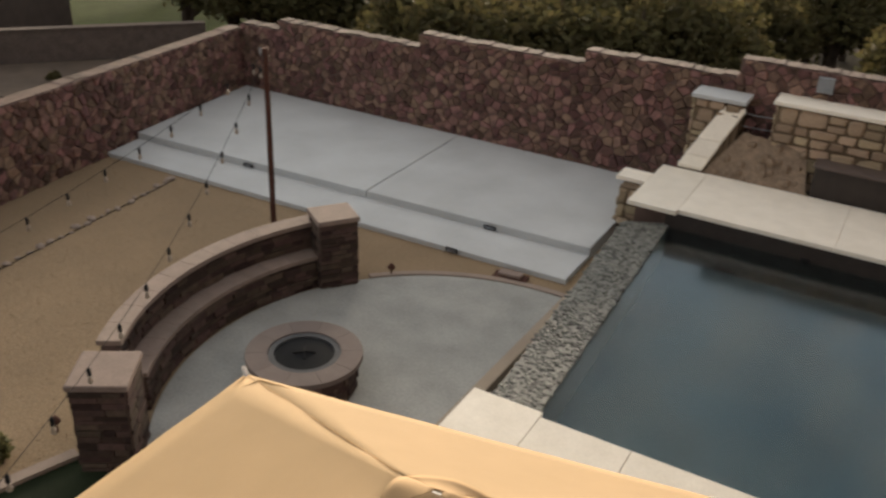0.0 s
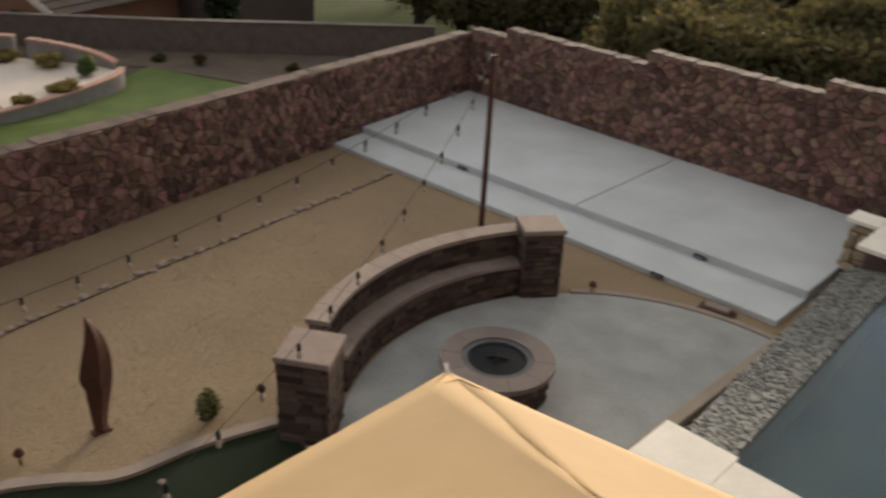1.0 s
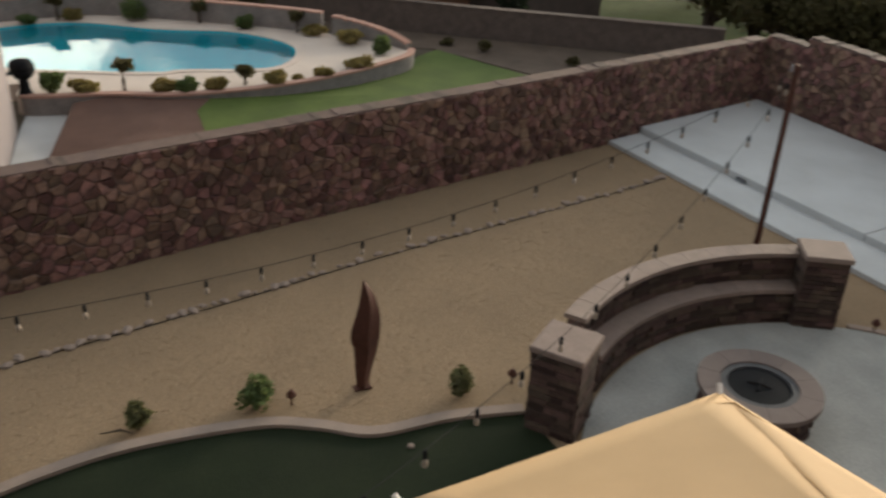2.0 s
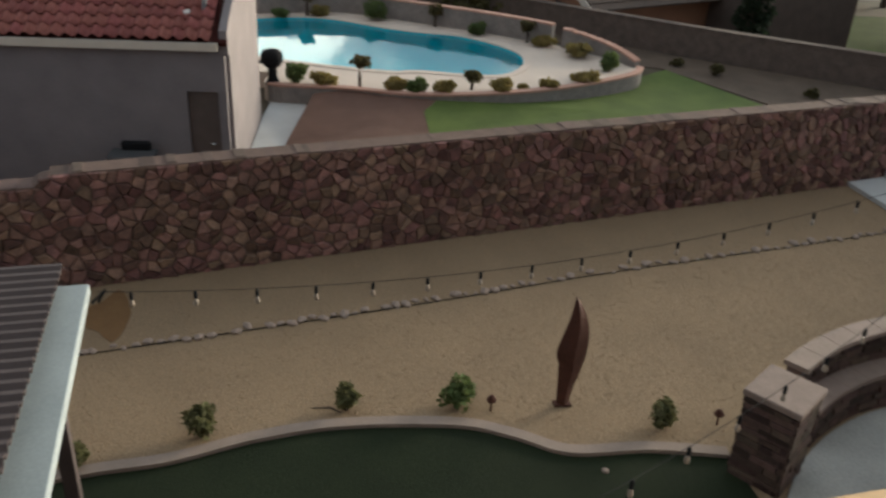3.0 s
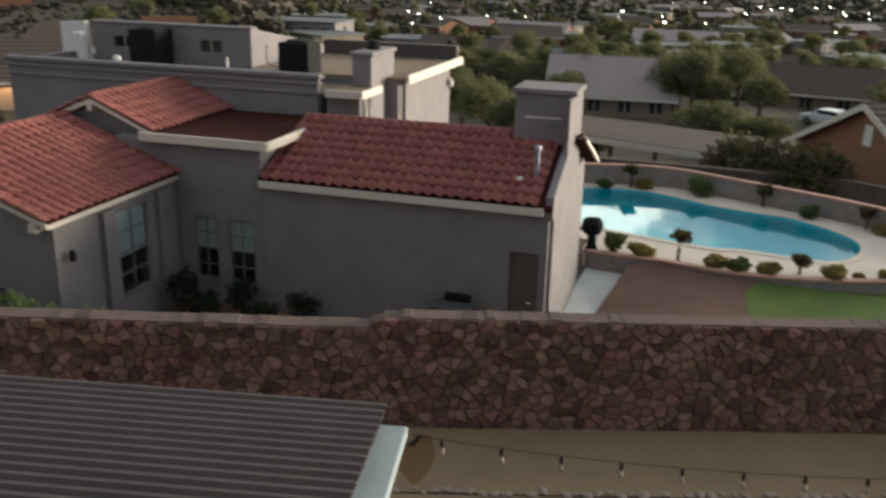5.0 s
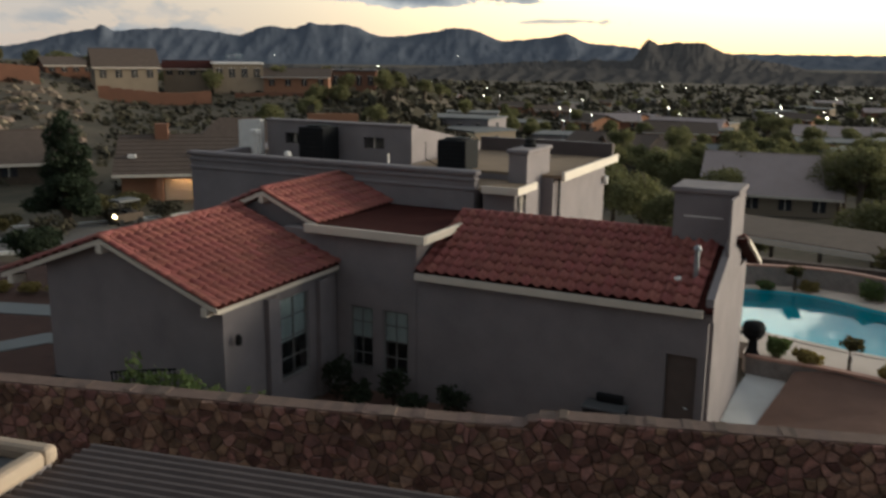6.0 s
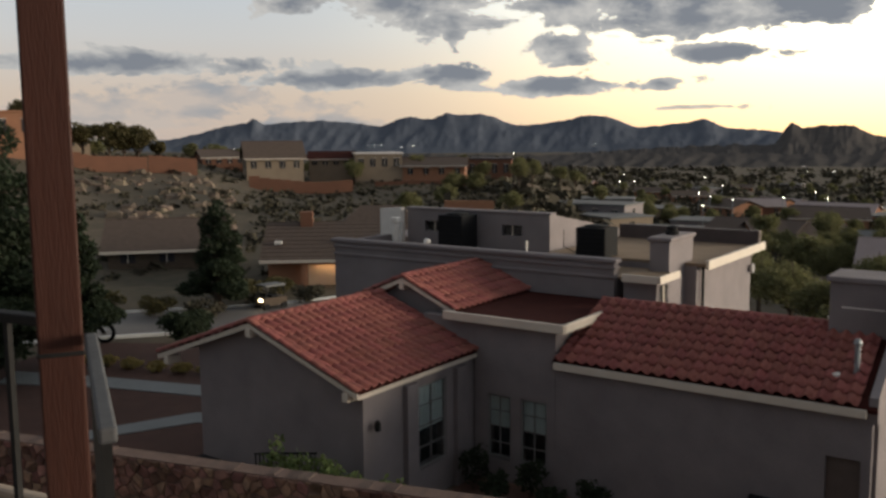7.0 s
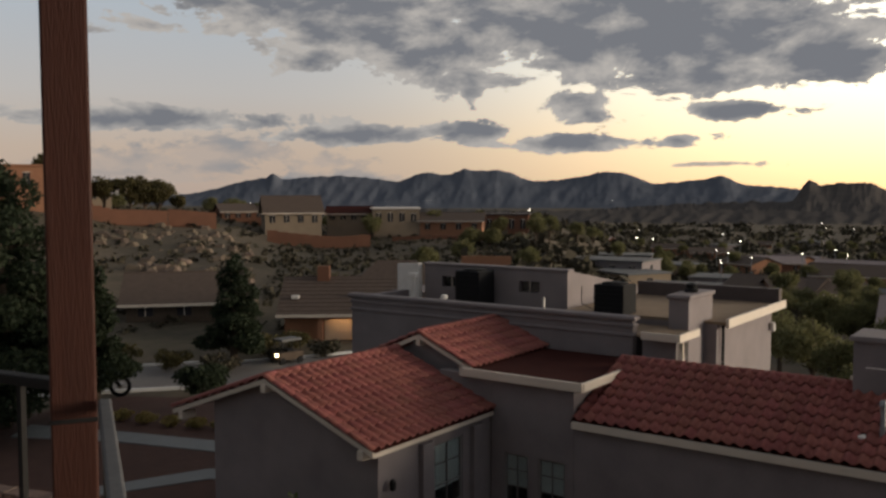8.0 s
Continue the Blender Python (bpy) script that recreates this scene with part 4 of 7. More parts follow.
def build_umbrella():
    cx, cy, hx, hy = -1.85, 2.04, 1.75, 1.0
    t = thing("patio_umbrella", cx, cy, 0.6, "open tan canvas patio umbrella with a vented top", "umbrella")
    ze, za = 2.3, 3.02
    part("pole", tube(bmesh.new(), [(0.06, -0.17, 0.0), (0.06, -0.17, za - 0.03)], 0.024, 12), TIMBER, t)
    part("base", lathe(bmesh.new(), [(0.3, 0.0), (0.3, 0.05), (0.08, 0.09), (0.05, 0.3)], 24), DARKMETAL, t)
    corners = [(hx, hy + 0.42), (-hx, hy - 0.2), (-hx, -hy - 0.2), (hx, -hy + 0.42)]
    n = 10
    for i in range(4):
        a, b = corners[i], corners[(i + 1) % 4]
        bm = bmesh.new()
        grid = []
        for j in range(n + 1):
            v = 0.07 + 0.93 * j / n
            row = []
            for k in range(n + 1):
                u = k / n
                x, y = (a[0] * (1 - u) + b[0] * u) * v + 0.06 * (1 - v), (a[1] * (1 - u) + b[1] * u) * v - 0.17 * (1 - v)
                sag = 0.05 * 4 * u * (1 - u) * v * (1 - 0.85 * v) + 0.006 * noise.noise(Vector((x * 3, y * 3, i)))
                row.append(bm.verts.new((x, y, za - (za - ze) * v - sag)))
            grid.append(row)
        for j in range(n):
            for k in range(n):
                bm.faces.new((grid[j][k], grid[j][k + 1], grid[j + 1][k + 1], grid[j + 1][k]))
        # hem turned down
        for k in range(n):
            p, q = grid[n][k], grid[n][k + 1]
            r, s = bm.verts.new(p.co - Vector((0, 0, 0.03))), bm.verts.new(q.co - Vector((0, 0, 0.03)))
            bm.faces.new((p, q, s, r))
        ob = part("canopy_panel", bm, CANVAS, t, smooth=True)
        md = ob.modifiers.new("cloth", "SOLIDIFY")
        md.thickness = 0.006
        # pocket and tip at the corner
        c = Vector((*a, ze))
        part("rib_tip", tube(bmesh.new(), [c * 0.985 + Vector((0, 0, 0.03)), c * 1.012 + Vector((0, 0, 0.02))], 0.014, 8), WHITE, t, "white plastic rib tip")
        part("rib", tube(bmesh.new(), [(0.06, -0.17, za - 0.05), c - Vector((0, 0, 0.02))], 0.012, 6), TIMBER, t)
        sm = bmesh.new()
        d1, d2 = corners[(i + 1) % 4], corners[(i + 3) % 4]
        w = 0.14
        p1 = Vector((a[0] + (d1[0] - a[0]) * w * 0.9, a[1] + (d1[1] - a[1]) * w * 0.9, ze - 0.012))
        p2 = Vector((a[0] + (d2[0] - a[0]) * w * 0.9, a[1] + (d2[1] - a[1]) * w * 0.9, ze - 0.012))
        mid = Vector((a[0] * 0.9, a[1] * 0.9, za - (za - ze) * 0.9 + 0.006))
        tube(sm, [p1, (p1 + mid) / 2 + Vector((0, 0, -0.002)), mid, (p2 + mid) / 2 + Vector((0, 0, -0.002)), p2], 0.005, 5)
        part("pocket_seam", sm, CANVAS_SEAM, t, "brown stitched pocket seam")
        part("hip_seam", tube(bmesh.new(), [(a[0] * v + 0.06 * (1 - v), a[1] * v - 0.17 * (1 - v), za - (za - ze) * v + 0.004) for v in (0.14, 0.4, 0.7, 0.99)], 0.003, 5), CANVAS_SEAM, t)
    # vent cap: a small canopy above the opening
    for i in range(4):
        a, b = corners[i], corners[(i + 1) % 4]
        bm = bmesh.new()
        grid = []
        for j in range(7):
            v = 0.01 + 0.10 * j / 6
            row = []
            for k in range(9):
                u = k / 8
                x, y = (a[0] * (1 - u) + b[0] * u) * v + 0.06, (a[1] * (1 - u) + b[1] * u) * v - 0.17
                lift = 0.05 * 4 * u * (1 - u) * (j / 6) ** 2 + 0.008 * noise.noise(Vector((x * 9, y * 9, i + 5)))
                row.append(bm.verts.new((x, y, za + 0.035 - (za - ze) * v * 1.15 + lift)))
            grid.append(row)
        for j in range(6):
            for k in range(8):
                bm.faces.new((grid[j][k], grid[j][k + 1], grid[j + 1][k + 1], grid[j + 1][k]))
        ob = part("vent_cap_panel", bm, CANVAS_CAP, t, "darker brown vent cap", True)
        md = ob.modifiers.new("cloth", "SOLIDIFY")
        md.thickness = 0.006


build_umbrella()

# ---- neighbour's house, in its own frame: x along its wall, y into it ----
HOUSE = thing("tile_roofed_house", -19.3, -0.75, 0, "grey stucco house with red clay tile roofs and chimney", "house", 79.5)
GZ = -2.4


def tile_mesh(w, l):
    """One S-shaped clay tile, lying on its slope: x across, y up the slope."""
    n = 8
    verts, faces = [], []
    for y, lift in ((0.0, 0.045), (l * 1.06, 0.0)):
        for k in range(n + 1):
            u = k / n
            z = lift + (0.07 * math.sin(math.pi * u / 0.62) if u < 0.62 else -0.018 * math.sin(math.pi * (u - 0.62) / 0.38))
            verts.append((u * w, y, z))
    for k in range(n + 1):
        verts.append((verts[k][0], 0.0, verts[k][2] - 0.018))
    for k in range(n):
        faces.append((k, k + 1, n + 2 + k, n + 1 + k))
        faces.append((2 * n + 2 + k, 2 * n + 3 + k, k + 1, k))
    me = bpy.data.meshes.new("roof_tile")
    me.from_pydata([tuple(c * K for c in v) for v in verts], [], faces)
    me.materials.append(TILE)
    me.shade_smooth()
    return me


TILE_W, TILE_L = 0.265, 0.36
TILE_ME = tile_mesh(TILE_W, TILE_L)


def tiles_on(roof, origin, across, upslope, width, length, keep=None):
    """Rows of tiles on a slope that starts at origin (eave corner), as parts of the roof."""
    ex, ey = Vector(across).normalized(), Vector(upslope).normalized()
    ez = ex.cross(ey)
    rot = Matrix((ex, ey, ez)).transposed().to_4x4()
    nr, nc = math.ceil(length / TILE_L), round(width / TILE_W)
    sx = width / (nc * TILE_W)
    rnd = random.Random(len(roof.children) + 7)
    for r in range(nr):
        for c in range(nc):
            u, v = (c + 0.5) * TILE_W * sx, r * TILE_L
            if keep and not keep(u, v):
                continue
            ob = new("roof_tile", TILE_ME)
            ob.parent = roof
            p = Vector(origin) + ex * (c * TILE_W * sx) + ey * v + ez * 0.03
            l = min(1.0, (length - v) / TILE_L + 0.15)
            ob.matrix_local = Matrix.Translation(p * K) @ rot @ pose(0, 0, 0, rnd.uniform(-1, 1), rnd.uniform(-1.2, 1.2), rnd.uniform(-0.8, 0.8)) @ Matrix.Diagonal((sx, l, 1, 1))


def ridge_tiles(roof, a, b, r=0.085):
    a, b = Vector(a), Vector(b)
    n = max(2, round((b - a).length / 0.36))
    rnd = random.Random(n)
    d = (b - a) / n
    q = d.to_track_quat("Y", "Z").to_matrix().to_4x4()
    L = d.length
    me = bpy.data.meshes.new("ridge_tile")
    verts, faces = [], []
    for y, s in ((0.0, 1.1), (L * 1.08, 0.92)):
        for k in range(9):
            t = math.pi * k / 8
            verts.append((-r * s * math.cos(t), y, r * s * math.sin(t)))
    for k in range(8):
        faces.append((k, k + 1, 10 + k, 9 + k))
    faces.append(tuple(range(9))[::-1])
    me.from_pydata([tuple(c * K for c in v) for v in verts], [], faces)
    me.materials.append(TILE)
    me.shade_smooth()
    for i in range(n):
        ob = new("ridge_tile", me)
        ob.parent = roof
        ob.matrix_local = Matrix.Translation((a + d * i) * K) @ q @ pose(0, 0, 0, rnd.uniform(-1, 1), 0, rnd.uniform(-1.5, 1.5))


def slab_part(name, quad, thick, mat, parent, label=""):
    """A flat board with the given top corners, thick downwards."""
    bm = bmesh.new()
    top = [bm.verts.new(p) for p in quad]
    lowv = [bm.verts.new((p[0], p[1], p[2] - thick)) for p in quad]
    bm.faces.new(top), bm.faces.new(lowv[::-1])
    for i in range(4):
        bm.faces.new((top[i], lowv[i], lowv[(i + 1) % 4], top[(i + 1) % 4]))
    bmesh.ops.recalc_face_normals(bm, faces=bm.faces)
    return part(name, bm, mat, parent, label)


def gable_walls(bm, x0, x1, y0, y1, z0, eave, ridge, along="x"):
    """A house body with gable ends; the ridge runs along x or y."""
    if along == "x":
        ym = (y0 + y1) / 2
        pts = [(x0, y0, z0), (x1, y0, z0), (x1, y1, z0), (x0, y1, z0), (x0, y0, eave), (x1, y0, eave), (x1, y1, eave), (x0, y1, eave), (x0, ym, ridge), (x1, ym, ridge)]
        fs = [(0, 1, 5, 4), (1, 2, 6, 9, 5), (2, 3, 7, 6), (3, 0, 4, 8, 7), (4, 5, 9, 8), (6, 7, 8, 9)]
    else:
        xm = (x0 + x1) / 2
        pts = [(x0, y0, z0), (x1, y0, z0), (x1, y1, z0), (x0, y1, z0), (x0, y0, eave), (x1, y0, eave), (x1, y1, eave), (x0, y1, eave), (xm, y0, ridge), (xm, y1, ridge)]
        fs = [(0, 1, 5, 8, 4), (1, 2, 6, 5), (2, 3, 7, 9, 6), (3, 0, 4, 7), (5, 6, 9, 8), (7, 4, 8, 9)]
    vs = [bm.verts.new(p) for p in pts]
    for q in fs:
        bm.faces.new([vs[i] for i in q])
    bmesh.ops.recalc_face_normals(bm, faces=bm.faces)
    return bm


def cut(ob, holes):
    """Cuts boxes (x0, x1, y0, y1, z0, z1) out of a wall."""
    bm = bmesh.new()
    for h in holes:
        box(bm, *h)
    tool = link("cutter", bm, PAINTED_DARK, ob.parent)
    md = ob.modifiers.new("openings", "BOOLEAN")
    md.object, md.solver = tool, "EXACT"
    dg = bpy.context.evaluated_depsgraph_get()
    me = bpy.data.meshes.new_from_object(ob.evaluated_get(dg))
    ob.modifiers.clear()
    ob.data = me
    bpy.data.objects.remove(tool)


def window(parent, m, w, h, cols, rows_, name="window", curtain=0.5):
    """A window set into a wall: local x along the wall, y into it, z up; m places its lower corner."""
    ob = new(name)
    ob.parent = parent
    ob.matrix_local = m
    fr = bmesh.new()
    for a in ((0, w, 0.02, 0.08, 0, 0.05), (0, w, 0.02, 0.08, h - 0.05, h), (0, 0.05, 0.02, 0.08, 0.05, h - 0.05), (w - 0.05, w, 0.02, 0.08, 0.05, h - 0.05)):
        box(fr, *a)
    for i in range(1, cols):
        x = w * i / cols
        box(fr, x - 0.012, x + 0.012, 0.03, 0.06, 0.05, h - 0.05)
    for j in range(1, rows_):
        z = h * j / rows_
        box(fr, 0.05, w - 0.05, 0.031, 0.061, z - 0.012, z + 0.012)
    part("window_frame", fr, DARKFRAME, ob)
    part("pane", boxed(0.04, w - 0.04, 0.062, 0.07, 0.04, h - 0.04), GLASS, ob).visible_shadow = False
    part("curtain", boxed(0.02, w - 0.02, 0.085, 0.10, h * (1 - curtain), h - 0.02), CURTAIN, ob, "pale curtain behind the glass")
    part("window_sill", boxed(-0.04, w + 0.04, -0.03, 0.06, -0.05, 0), STUCCO, ob)
    # thin board painted near black in place of the shaded room
    part("room", boxed(0.0, w, 0.30, 0.32, 0.0, h), PAINTED_DARK, ob)
    return ob


def build_house():
    H = HOUSE
    # main block with the long front wall
    w = part("main_wall", gable_walls(bmesh.new(), -6.72, 0.12, 0.12, 5.1, GZ, 0.78, 1.84), STUCCO, H)
    cut(w, [(-0.71, -0.06, -0.2, 0.26, GZ + 0.02, -0.18)])
    w = part("recess_wall", boxed(-9.0, -6.73, 0.12, 4.05, GZ, 1.635), STUCCO, H)
    cut(w, [(-8.62, -7.95, -0.2, 0.6, -1.8, -0.18), (-7.68, -6.95, -0.2, 0.6, -1.8, -0.18)])
    d = part("door", boxed(-0.70, -0.07, 0.2, 0.25, GZ + 0.03, -0.19), DOORPAINT, H, "brown painted side door, closed")
    part("door_handle", tube(bmesh.new(), [(-0.2, 0.19, -1.35), (-0.2, 0.15, -1.35), (-0.28, 0.15, -1.35)], 0.012, 6), CHROME, d)
    window(H, pose(-8.62 * K, 0.14 * K, -1.8 * K), 0.67, 1.62, 2, 4)
    window(H, pose(-7.68 * K, 0.14 * K, -1.8 * K), 0.73, 1.62, 2, 4)
    roof = part("main_roof", bmesh.new(), TILE, H)
    slope = Vector((0, 2.62, 1.06))
    slab_part("roof_deck", [(-6.75, 0.0, 0.91), (0.2, 0.0, 0.91), (0.2, 2.62, 1.95), (-6.75, 2.62, 1.95)], 0.08, REDROOF, roof)
    slab_part("roof_deck", [(-6.75, 5.24, 0.91), (-6.75, 2.62, 1.95), (0.42, 2.62, 1.95), (0.42, 5.24, 0.91)], 0.08, REDROOF, roof)
    tiles_on(roof, (-6.72, -0.03, 0.91), (1, 0, 0), slope, 6.86, slope.length,
             lambda u, v: u < 6.72 and not (u > 5.6 and v > 2.35))
    part("end_parapet", poly_box([(0.04, 0.1, 0.6), (0.205, 0.1, 0.6), (0.205, 2.29, 0.6), (0.04, 2.29, 0.6), (0.04, 0.1, 1.12), (0.205, 0.1, 1.12), (0.205, 2.29, 2.0), (0.04, 2.29, 2.0)]), STUCCO, H)
    tiles_on(roof, (0.42, 5.3, 0.89), (-1, 0, 0), (0, -2.62, 1.06), 1.85, slope.length)
    ridge_tiles(roof, (-6.7, 2.62, 1.99), (-1.25, 2.62, 1.99))
    slab_part("rear_barge_board", [(0.43, 5.32, 0.93), (0.48, 5.32, 0.93), (0.48, 2.7, 1.97), (0.43, 2.7, 1.97)], 0.11, TRIM, H)
    part("fascia", boxed(-6.7, 0.02, -0.07, 0.0, 0.73, 0.9, 0.008), TRIM, H, "cream painted fascia board")
    # chimney flush with the end wall
    ch = part("chimney", boxed(-1.2, 0.14, 2.3, 3.5, 1.2, 2.98), STUCCO, H)
    part("chimney_cap", boxed(-1.27, 0.24, 2.22, 3.6, 2.98, 3.1, 0.02), STUCCO, ch)
    part("flue_band", boxed(-0.95, -0.1, 2.29, 2.298, 2.42, 2.45), WHITE, ch)
    part("side_pier", boxed(0.12, 0.2, 0.3, 4.6, GZ, 1.1), STUCCO, H)
    part("chimney_side", boxed(0.14, 0.2, 1.6, 3.5, 1.1, 2.97), STUCCO, ch)
    vp = part("vent_pipe", tube(bmesh.new(), [(-0.36, 0.95, 1.1), (-0.36, 0.95, 1.95)], 0.055, 10), GREYMETAL, H)
    part("pipe_cap", lathe(bmesh.new(), [(0.075, 1.93), (0.085, 1.97), (0.06, 2.05), (0.01, 2.07)], 12, -0.36, 0.95), GREYMETAL, vp)
    part("roof_vent", boxed(-0.86, -0.62, 0.75, 1.0, 1.15, 1.33, 0.02), WHITE, H, "small white roof vent")
    # flat red roof between the gables
    part("flat_roof", boxed(-9.85, -6.45, -0.05, 4.08, 1.64, 1.72), REDROOF, H)
    part("upper_wall", boxed(-10.6, -9.01, 0.12, 4.05, 0.6, 1.635), STUCCO, H)
    part("fascia", boxed(-9.8, -6.4, -0.13, -0.05, 1.61, 1.82, 0.008), TRIM, H)
    part("fascia", boxed(-6.45, -6.38, -0.05, 4.0, 1.61, 1.82, 0.008), TRIM, H)
    # gabled wing that comes forward
    bm = bmesh.new()
    face = [(-14.25, GZ), (-9.05, GZ), (-9.05, 0.78), (-12.15, 1.9), (-14.25, 1.16)]
    fa, fb = [bm.verts.new((x, -4.15, z)) for x, z in face], [bm.verts.new((x, 1.0, z)) for x, z in face]
    bm.faces.new(fa), bm.faces.new(fb[::-1])
    for i in range(5):
        bm.faces.new((fa[i], fb[i], fb[(i + 1) % 5], fa[(i + 1) % 5]))
    bmesh.ops.recalc_face_normals(bm, faces=bm.faces)
    w = part("wing_wall", bm, STUCCO, H)
    cut(w, [(-9.5, -8.9, -2.2, -1.05, -1.55, 0.45)])
    window(H, pose(-9.06 * K, -2.2 * K, -1.55 * K, 0, 0, 90), 1.15, 2.0, 2, 4, curtain=0.55)
    for y in (-2.75, -0.75):
        part("pilaster", boxed(-9.05, -8.92, y, y + 0.42, GZ, 0.6, 0.01), STUCCO, H)
    roof = part("wing_roof", bmesh.new(), TILE, H)
    rise = Vector((-3.2, 0, 1.16))
    slab_part("roof_deck", [(-8.93, -4.42, 0.84), (-8.93, 0.3, 0.84), (-12.15, 0.3, 2.0), (-12.15, -4.42, 2.0)], 0.07, REDROOF, roof)
    slab_part("roof_deck", [(-15.45, -4.42, 0.84), (-12.15, -4.42, 2.0), (-12.15, 0.3, 2.0), (-15.45, 0.3, 0.84)], 0.07, REDROOF, roof)
    tiles_on(roof, (-8.9, -4.42, 0.84), (0, 1, 0), rise, 4.75, rise.length)
    tiles_on(roof, (-15.48, 0.3, 0.83), (0, -1, 0), (3.3, 0, 1.16), 4.75, 3.5)
    ridge_tiles(roof, (-12.15, -4.45, 2.04), (-12.15, 0.9, 2.04))
    for x0, z0 in ((-8.93, 0.84), (-15.45, 0.84)):
        ridge_tiles(roof, (x0, -4.44, z0 + 0.05), (-12.15, -4.44, 2.05), 0.075)
    for a, b in (((-8.93, 0.84), (-12.15, 2.0)), ((-15.45, 0.84), (-12.15, 2.0))):
        slab_part("barge_board", [(a[0], -4.46, a[1] - 0.02), (a[0], -4.42, a[1] - 0.02), (b[0], -4.42, b[1] - 0.02), (b[0], -4.46, b[1] - 0.02)], 0.11, TRIM, H)
    part("eave_board", boxed(-8.96, -8.92, -4.42, 0.1, 0.70, 0.80), TRIM, H)
    for x, z in ((-12.15, 1.86), (-9.25, 0.82), (-15.1, 0.82)):
        part("beam_end", boxed(x - 0.08, x + 0.08, -4.5, -4.1, z - 0.2, z, 0.01), TRIM, H, "cream painted beam end")
    lamp = part("wall_lamp", lathe(bmesh.new(), [(0.03, -0.12), (0.07, -0.1), (0.075, 0.06), (0.04, 0.12)], 10, -8.9, -3.85), DARKMETAL, H)
    # higher gable behind the wing
    w = part("rear_gable_wall", gable_walls(bmesh.new(), -13.0, -9.95, 0.6, 4.4, 0.5, 1.6, 2.3, "y"), STUCCO, H)
    roof = part("rear_gable_roof", bmesh.new(), TILE, H)
    rise = Vector((-1.75, 0, 0.74))
    slab_part("roof_deck", [(-9.72, 0.42, 1.72), (-9.72, 4.5, 1.72), (-11.47, 4.5, 2.46), (-11.47, 0.42, 2.46)], 0.07, REDROOF, roof)
    slab_part("roof_deck", [(-13.22, 0.42, 1.72), (-11.47, 0.42, 2.46), (-11.47, 4.5, 2.46), (-13.22, 4.5, 1.72)], 0.07, REDROOF, roof)
    tiles_on(roof, (-9.68, 0.42, 1.72), (0, 1, 0), rise, 3.9, rise.length)
    tiles_on(roof, (-13.25, 4.3, 1.72), (0, -1, 0), (1.75, 0, 0.74), 3.9, rise.length)
    ridge_tiles(roof, (-11.47, 0.4, 2.5), (-11.47, 4.05, 2.5))
    ridge_tiles(roof, (-9.72, 0.4, 1.77), (-11.47, 0.4, 2.5), 0.07)
    for a, b in (((-9.72, 1.72), (-11.47, 2.46)), ((-13.22, 1.72), (-11.47, 2.46))):
        slab_part("barge_board", [(a[0], 0.37, a[1] - 0.02), (a[0], 0.42, a[1] - 0.02), (b[0], 0.42, b[1] - 0.02), (b[0], 0.37, b[1] - 0.02)], 0.11, TRIM, H)
    for x, z in ((-11.47, 2.32), (-9.95, 1.7)):
        part("beam_end", boxed(x - 0.07, x + 0.07, 0.33, 0.7, z - 0.18, z, 0.01), TRIM, H)


build_house()
for quad in LOW_CAP:
    slab_part("cap", quad, 0.06, TRAVERTINE, low)

# ---- plants ----


def leaf_cloud(name, lumps, n, size, seed, mat, parent, label="", flat=0.5):
    """Many small leaves in lumps (x, y, z, rx, ry, rz), thicker towards the outside."""
    rnd = np.random.RandomState(seed)
    vol = np.array([l[3] * l[4] * l[5] for l in lumps])
    pick = rnd.choice(len(lumps), n, p=vol / vol.sum())
    L = np.array(lumps)[pick]
    d = rnd.normal(size=(n, 3))
    d /= np.linalg.norm(d, axis=1)[:, None]
    c = L[:, :3] + d * L[:, 3:] * (rnd.uniform(0.25, 1.0, n) ** 0.45)[:, None] * rnd.uniform(0.85, 1.1, n)[:, None]
    a = rnd.normal(size=(n, 3))
    a /= np.linalg.norm(a, axis=1)[:, None]
    b = np.cross(a, rnd.normal(size=(n, 3)))
    b /= np.linalg.norm(b, axis=1)[:, None]
    s = size * rnd.uniform(0.6, 1.4, n)[:, None]
    v = np.stack([c - a * s, c + b * s * flat, c + a * s, c - b * s * flat], 1).reshape(-1, 3)
    me = bpy.data.meshes.new(name)
    me.from_pydata((v * K).tolist(), [], np.arange(4 * n).reshape(-1, 4).tolist())
    me.materials.append(mat)
    ob = new(name, me)
    ob.parent = parent
    return tagged(ob, label)


def lumps_round(rnd, r, z, n, squash=0.8):
    out = [(0, 0, z, r * 0.7, r * 0.7, r * 0.7 * squash)]
    for i in range(n):
        a, e = rnd.uniform(0, 6.28), rnd.uniform(-0.5, 1.0)
        d = r * rnd.uniform(0.45, 0.75)
        q = r * rnd.uniform(0.3, 0.5)
        out.append((d * math.cos(a) * math.cos(e), d * math.sin(a) * math.cos(e), z + d * math.sin(e) * squash, q, q, q * squash))
    return out


